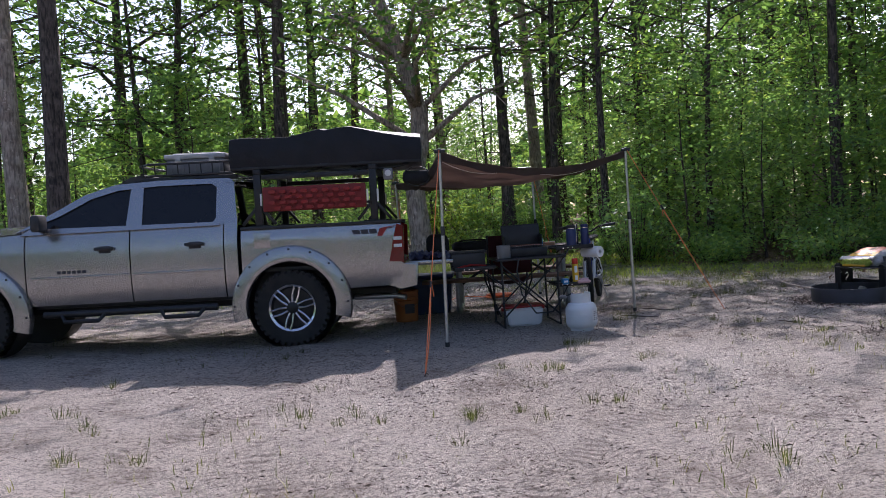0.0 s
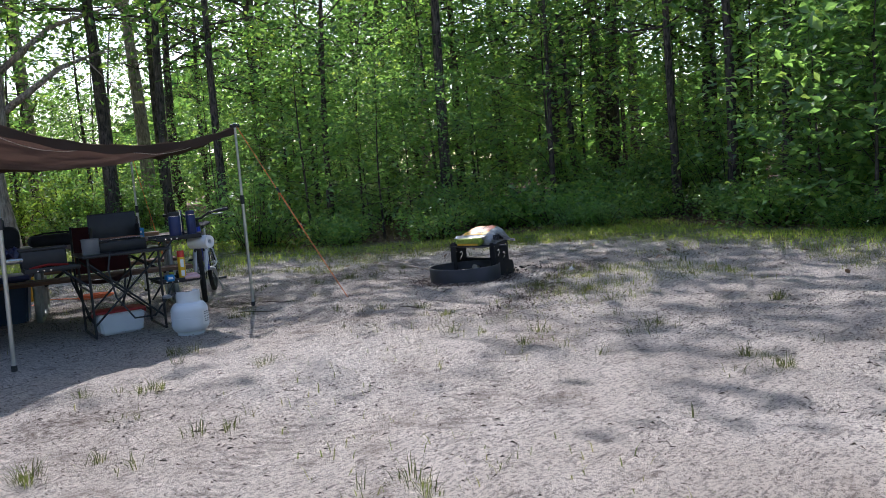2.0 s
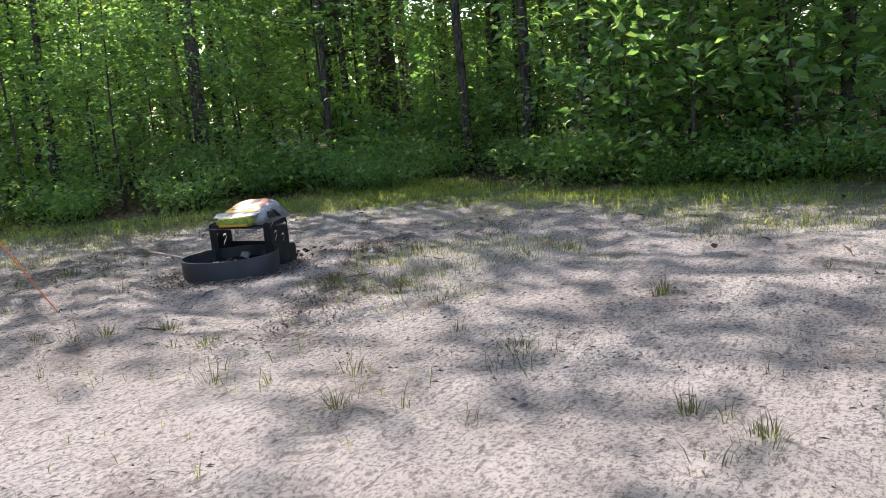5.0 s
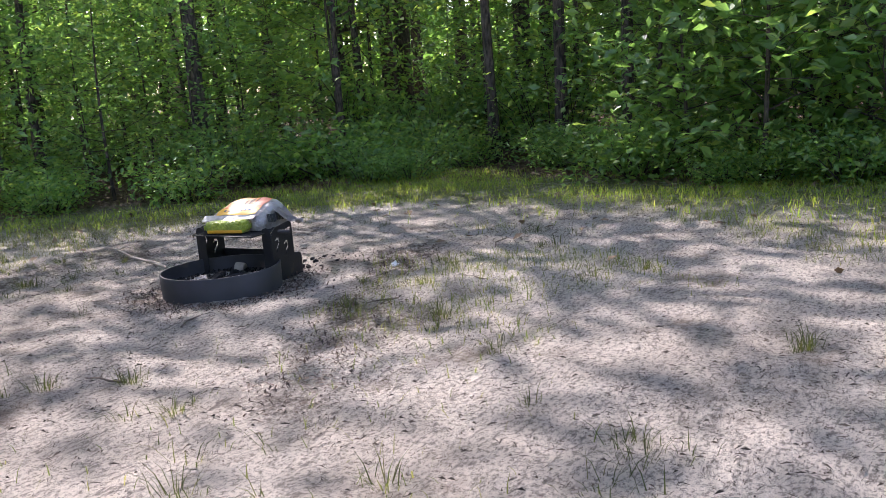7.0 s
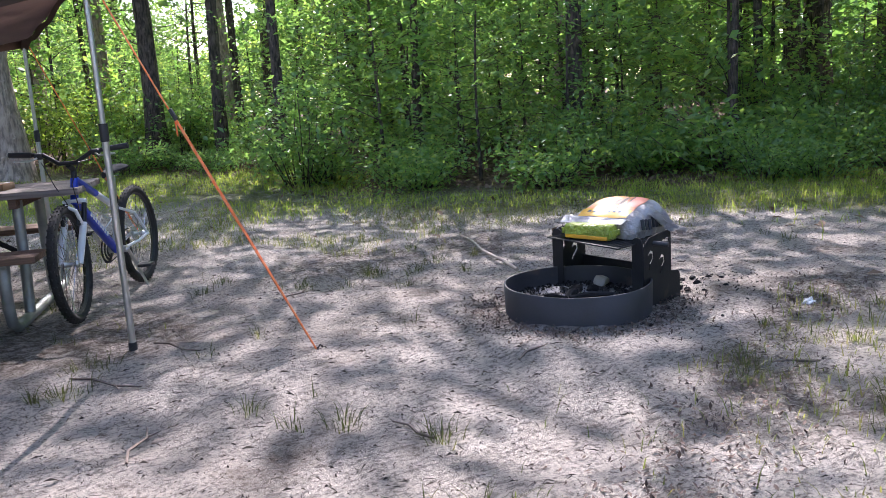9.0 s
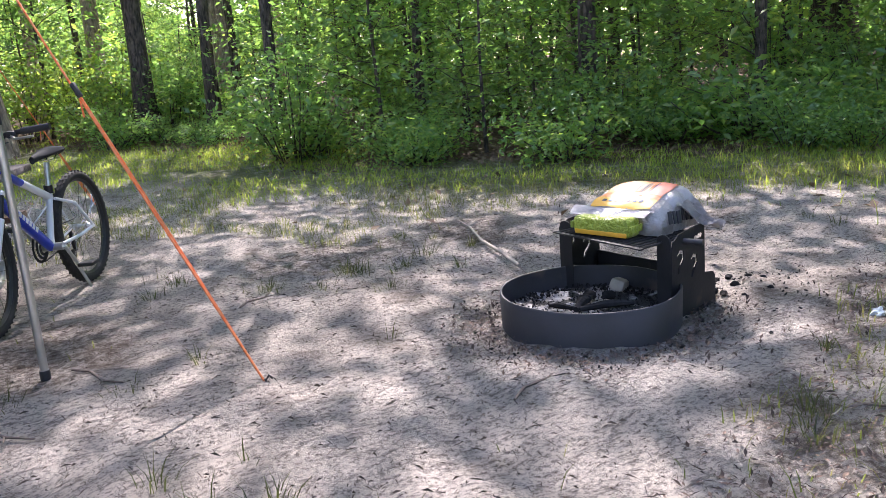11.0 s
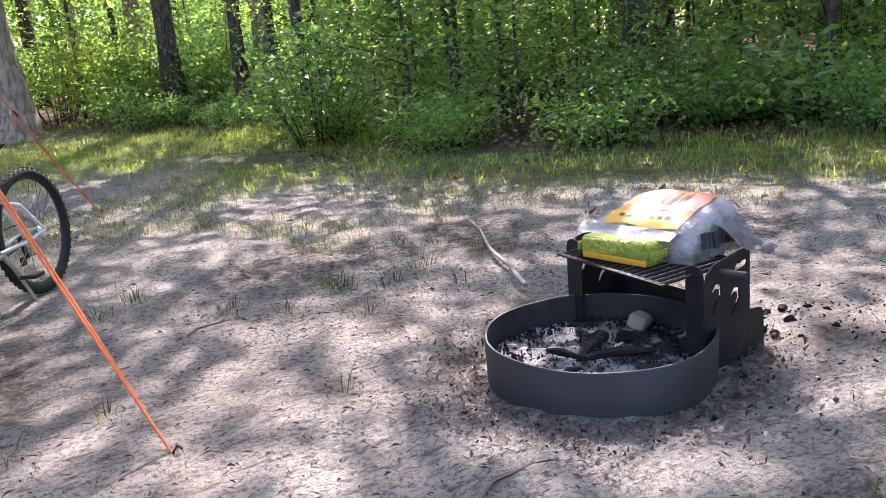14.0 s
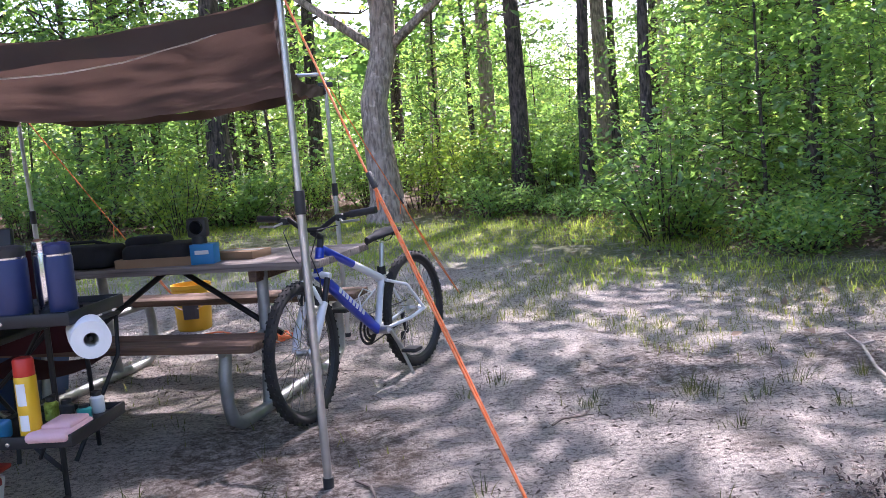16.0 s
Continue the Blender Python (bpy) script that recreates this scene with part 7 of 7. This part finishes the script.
    bmesh.ops.solidify(bm, geom=bm.faces[:], thickness=0.003)
    part("loose_end", bm, M_BAG, t)
    w = thing("fire_starter_pack", pose(7.035, 7.215, 0.3455, 0, 0, -79), "lime green foil pack lying on the grate", "pack")
    bm = bm_new()
    box(bm, (0, 0, 0.042), (0.30, 0.09, 0.084), None, 0.022, 3)
    for v in bm.verts:
        v.co.z += 0.004 * math.sin(v.co.x * 60) * (v.co.z > 0.04)
    part("pack", bm, M_GREENP, w)
    bm = bm_new()
    box(bm, (0, -0.043, 0.014), (0.27, 0.008, 0.022), None, 0.004)
    part("yellow_strip", bm, M_BAGYEL, w)
    for s in (-1, 1):
        bm = bm_new()
        box(bm, (s * 0.154, 0, 0.04), (0.012, 0.088, 0.03), None, 0.003)
        part("crimped_end", bm, M_GREENP, w)


bag_of_charcoal()


# ---- small things on the sand ----
def sand_things():
    s = thing("fallen_stick", pose(0, 0, 0), "pale crooked bare stick lying on the sand", "stick")
    bm = bm_new()
    tube(bm, [(7.74, 9.48, 0.03), (7.66, 9.20, 0.025), (7.55, 8.98, 0.03), (7.47, 8.80, 0.022), (7.40, 8.62, 0.028), (7.34, 8.40, 0.022), (7.27, 8.25, 0.03), (7.21, 8.08, 0.025)],
         [0.005, 0.008, 0.009, 0.009, 0.011, 0.010, 0.012, 0.012], 9)
    tube(bm, [(7.66, 9.20, 0.03), (7.70, 9.14, 0.06)], [0.008, 0.004], 6)
    part("stick", bm, M_STICK, s)
    p = thing("crumpled_paper", pose(7.72, 6.37, 0.0), "small crumpled scrap of white paper on the sand", "litter")
    bm = bm_new()
    bmesh.ops.create_icosphere(bm, subdivisions=3, radius=0.026, matrix=Matrix.Diagonal((1.2, 0.9, 0.55, 1)))
    for v in bm.verts:
        v.co += v.co.normalized() * (0.008 * math.sin(v.co.x * 230 + 1) + 0.007 * math.sin(v.co.y * 250 + v.co.z * 190))
        v.co.z += 0.015
    part("scrap", bm, M_PAPER, p)
    rng = random.Random(3)
    for k in range(16):
        x, y = 7.70 + rng.gauss(0, 0.10), 7.02 + rng.gauss(0, 0.12)
        if k > 9:
            x, y = 6.9 + rng.uniform(-0.6, 0.9), 6.6 + rng.gauss(0, 0.2)
        r = rng.uniform(0.008, 0.018) if k < 10 else rng.uniform(0.005, 0.010)
        c = thing("coal_lump", pose(x, y, gz(x, y)), "black charcoal lump on the sand by the ring", "charcoal", "charcoal lumps")
        bm = bm_new()
        bmesh.ops.create_icosphere(bm, subdivisions=2, radius=r, matrix=Matrix.Diagonal((1.2, 1, 0.7, 1)))
        for v in bm.verts:
            v.co += v.co.normalized() * r * 0.45 * math.sin(v.co.x * 2.5 / r + v.co.y * 2 / r + k)
            v.co.z += r * 0.5
        part("lump", bm, M_COAL, c)
    for k, (x, y, rz, L) in enumerate(((6.25, 6.75, 20, 0.32), (5.35, 6.35, 95, 0.22), (4.55, 6.9, 60, 0.30), (5.0, 8.0, -70, 0.35), (8.6, 6.0, 15, 0.3), (6.9, 5.9, 140, 0.2), (7.5, 5.6, 70, 0.26), (5.9, 8.6, 30, 0.25), (4.6, 7.7, -60, 0.42))):
        g = thing("twig", pose(x, y, gz(x, y), 0, 0, rz), "thin dark twig on the sand", "twig", "twigs on the sand")
        bm = bm_new()
        tube(bm, [(-L / 2, 0, 0.008), (-L / 5, 0.02, 0.014), (L / 5, -0.01, 0.010), (L / 2, 0.015, 0.012)], [0.005, 0.006, 0.005, 0.003], 6)
        tube(bm, [(L / 5, -0.01, 0.010), (L / 3, -0.05, 0.016)], [0.004, 0.002], 5)
        part("twig", bm, M_TWIG, g)


sand_things()


def blades(name, roots, h, w, bend, material, label, category, seed, heading=None):
    """Grass blades: bent tapering strips, two quads each."""
    rng = np.random.RandomState(seed)
    r = np.asarray(roots)
    n = len(r)
    a = rng.uniform(0, 6.28, n) if heading is None else heading
    d = np.stack([np.cos(a), np.sin(a), np.zeros(n)], 1)
    s = np.stack([-np.sin(a), np.cos(a), np.zeros(n)], 1)
    H = (h * rng.uniform(0.45, 1.2, n))[:, None]
    B = (bend * rng.uniform(0.2, 1.3, n))[:, None] * H
    W = (w * rng.uniform(0.7, 1.3, n))[:, None]
    up = np.array([0, 0, 1.0])
    v = np.stack([r - s * W, r + s * W, r + up * H * 0.6 + d * B * 0.35 + s * W * 0.8, r + up * H * 0.6 + d * B * 0.35 - s * W * 0.8, r + up * H * 0.95 + d * B], 1).reshape(-1, 3)
    k = np.arange(n)[:, None] * 5
    f = [tuple(q) for q in (k + np.array([0, 1, 2, 3])).tolist()] + [tuple(q) for q in (k + np.array([3, 2, 4])).tolist()]
    me = bpy.data.meshes.new(name)
    me.from_pydata(v.tolist(), [], f)
    me.materials.append(material)
    return tagged(new(name, me), label, category, kind="stuff")


def ground_cover():
    rng = np.random.RandomState(17)
    # verge grass in the belt inside the clearing's edge
    x, y = rng.uniform(-10, 14.5, 460000), rng.uniform(0.5, 21, 460000)
    d = edge_dist(x, y)
    nz = soft_noise(x, y, 1.1, 31) * 0.34
    prob = np.clip(1.1 - np.abs(d - 1.0 + nz * 1.6) / 1.7, 0, 1) * np.clip(0.55 + 1.3 * nz, 0.03, 1)
    prob = np.maximum(prob, np.clip((y - 13.2) / 3, 0, 0.6) * np.clip(0.6 + nz, 0, 1) * (d > 0))
    keep = rng.rand(len(x)) < prob
    x, y = x[keep], y[keep]
    blades("verge_grass", np.stack([x, y, height(x, y) - 0.01], 1), 0.095, 0.0036, 1.3, M_GRASS, "green and straw verge grass along the wood", "grass", 1)
    # sparse short grass, thicker on the far right of the site
    x, y = rng.uniform(-2, 12.5, 120000), rng.uniform(1, 13.5, 120000)
    nz = soft_noise(x, y, 1.1, 33)
    right = smooth01((x + 0.3 * y - 7.2) / 2.5)
    keep = (rng.rand(len(x)) < np.clip(nz - 0.15, 0, 1) * 1.3 * (0.07 + right)) & (np.hypot(x - RING.x, y - RING.y) > 1.0)
    x, y = x[keep], y[keep]
    blades("sparse_grass", np.stack([x, y, height(x, y) - 0.01], 1), 0.07, 0.0022, 1.0, M_SPARSE, "thin patchy grass on the sand", "grass", 2)
    # separate tufts
    spots = [(7.72, 4.93), (8.46, 5.59), (7.83, 5.97), (6.76, 5.42), (5.44, 3.9), (6.37, 4.88), (5.17, 5.7), (6.69, 3.59), (6.02, 8.71), (7.19, 9.33), (6.54, 8.8), (6.61, 5.93), (7.08, 8.84),
             (7.31, 5.89), (4.57, 8.01), (4.43, 7.69), (5.18, 6.56), (5.38, 6.22), (-0.64, 5.71), (-0.67, 4.91), (-1.26, 6.56), (0.67, 5.25), (1.0, 5.05), (1.6, 4.6), (2.3, 5.9), (2.62, 5.7),
             (3.25, 6.61), (3.4, 5.62), (2.51, 4.5), (2.56, 3.16), (4.61, 4.36), (5.54, 3.99), (5.01, 3.02), (8.99, 5.91), (4.68, 5.13), (1.58, 4.61), (4.85, 2.72), (5.69, 9.31), (6.59, 8.83), (8.05, 11.0)]
    extra = [(x + rng.normal() * 0.22, y + rng.normal() * 0.16) for x, y in spots for _ in range(2)]
    loose = [(rng.uniform(-1.5, 10.5), rng.uniform(2.5, 11.0)) for _ in range(70)]
    pts, ways = [], []
    for k, (sx, sy) in enumerate(spots + extra + loose):
        if math.hypot(sx - RING.x, sy - RING.y) < 0.7:
            continue
        m_ = rng.randint(24, 52) if k < len(spots) else rng.randint(5, 26)
        r = rng.uniform(0.022, 0.05) if k < len(spots) else rng.uniform(0.012, 0.045)
        q = rng.normal(size=(m_, 2)) * r + (sx, sy)
        pts.append(np.stack([q[:, 0], q[:, 1], height(q[:, 0], q[:, 1]) - 0.01], 1))
        ways.append(np.arctan2(q[:, 1] - sy, q[:, 0] - sx) + rng.normal(size=m_) * 0.5)
    blades("grass_tufts", np.concatenate(pts), 0.088, 0.0019, 1.15, M_TUFT, "scattered wiry grass tufts in the sand", "grass", 3, np.concatenate(ways))
    # fallen leaves under the wood's edge
    x, y = rng.uniform(-8, 15, 60000), rng.uniform(0, 22, 60000)
    d = edge_dist(x, y)
    keep = rng.rand(len(x)) < np.clip(0.55 - np.abs(d + 0.5) / 2.6, 0.0, 1) + np.where((d > 0) & (d < 4), 0.015, 0)
    x, y = x[keep], y[keep]
    me = leaf_mesh("leaf_litter", np.stack([x, y, height(x, y) + 0.018], 1), 0.8, 0.085, 0.055, M_LITTER, rng)
    tagged(new("leaf_litter", me), "brown fallen leaves under the trees", "leaves", kind="stuff")
    # needles and twig scraps over the sand
    n = 150000
    x, y = rng.uniform(-1, 11, n), rng.uniform(1.5, 13, n)
    keep = rng.rand(n) < np.clip(0.45 + 0.3 * soft_noise(x, y, 1.3, 37), 0.1, 1)
    x, y = x[keep], y[keep]
    n = len(x)
    a = rng.uniform(0, 6.28, n)
    L, W = 0.003 + 0.020 * rng.rand(n) ** 4.0, rng.uniform(0.0006, 0.0014, n)
    dx, dy = np.cos(a) * L, np.sin(a) * L
    sx, sy = -np.sin(a) * W, np.cos(a) * W
    z = height(x, y) + 0.012
    t1, t2 = rng.uniform(-0.004, 0.012, n), rng.uniform(-0.004, 0.012, n)
    v = np.stack([np.stack([x - dx - sx, y - dy - sy, z + t1], 1), np.stack([x - dx + sx, y - dy + sy, z + t1], 1), np.stack([x + dx, y + dy, z + t2], 1), np.stack([x, y, z + 0.006 + W], 1)], 1).reshape(-1, 3)
    k = np.arange(n)[:, None] * 4
    f = [tuple(q) for q in (k + np.array([0, 1, 3])).tolist()] + [tuple(q) for q in (k + np.array([1, 2, 3])).tolist()] + [tuple(q) for q in (k + np.array([2, 0, 3])).tolist()]
    me = bpy.data.meshes.new("needle_litter")
    me.from_pydata(v.tolist(), [], f)
    me.materials.append(M_TWIG)
    tagged(new("needle_litter", me), "dark pine needles and twig scraps on the sand", "litter", kind="stuff")

    # bark and needle scraps round the ring, along the worn line and before the verge
    n = 4500
    a, r = rng.uniform(0, 6.28, n), 0.42 + np.abs(rng.normal(size=n)) * 0.16
    x, y = RING.x + r * np.cos(a), RING.y + r * np.sin(a)
    q = rng.rand(n)
    along = np.arange(n) % 3 == 1
    x = np.where(along, 5.4 + 2.9 * q + rng.normal(size=n) * 0.16, x)
    y = np.where(along, 5.35 + 1.25 * q + rng.normal(size=n) * 0.16, y)
    wide = np.arange(n) % 3 == 2
    x = np.where(wide, rng.uniform(4.5, 10.5, n), x)
    y = np.where(wide, 15.2 - 0.85 * x + 3.0 + rng.normal(size=n) * 1.3, y)
    me = leaf_mesh("bark_scraps", np.stack([x, y, height(x, y) + 0.012], 1), 0.85, 0.027, 0.010, M_SCRAP, rng)
    tagged(new("bark_scraps", me), "brown bark and needle scraps strewn on the sand", "litter", kind="stuff")

    # burnt crumbs round the fire ring
    bm = bm_new()
    q = random.Random(12)
    for k in range(640):
        a, r = q.uniform(0, 6.28), 0.40 + abs(q.gauss(0, 0.13))
        x, y = RING.x + r * math.cos(a), RING.y + r * math.sin(a)
        if k > 420:
            x, y = 7.75 + q.gauss(0, 0.22), 7.0 + q.gauss(0, 0.20)
        s = q.uniform(0.002, 0.007)
        box(bm, (x, y, gz(x, y) + 0.010), (s * q.uniform(1, 2.6), s, s * 0.7), Euler((q.uniform(0, 1), q.uniform(0, 1), q.uniform(0, 6.28))).to_matrix())
    me = bpy.data.meshes.new("burnt_crumbs")
    bm.to_mesh(me)
    bm.free()
    me.materials.append(M_COAL)
    tagged(new("burnt_crumbs", me), "black burnt crumbs on the sand round the fire ring", "debris", kind="stuff")


ground_cover()
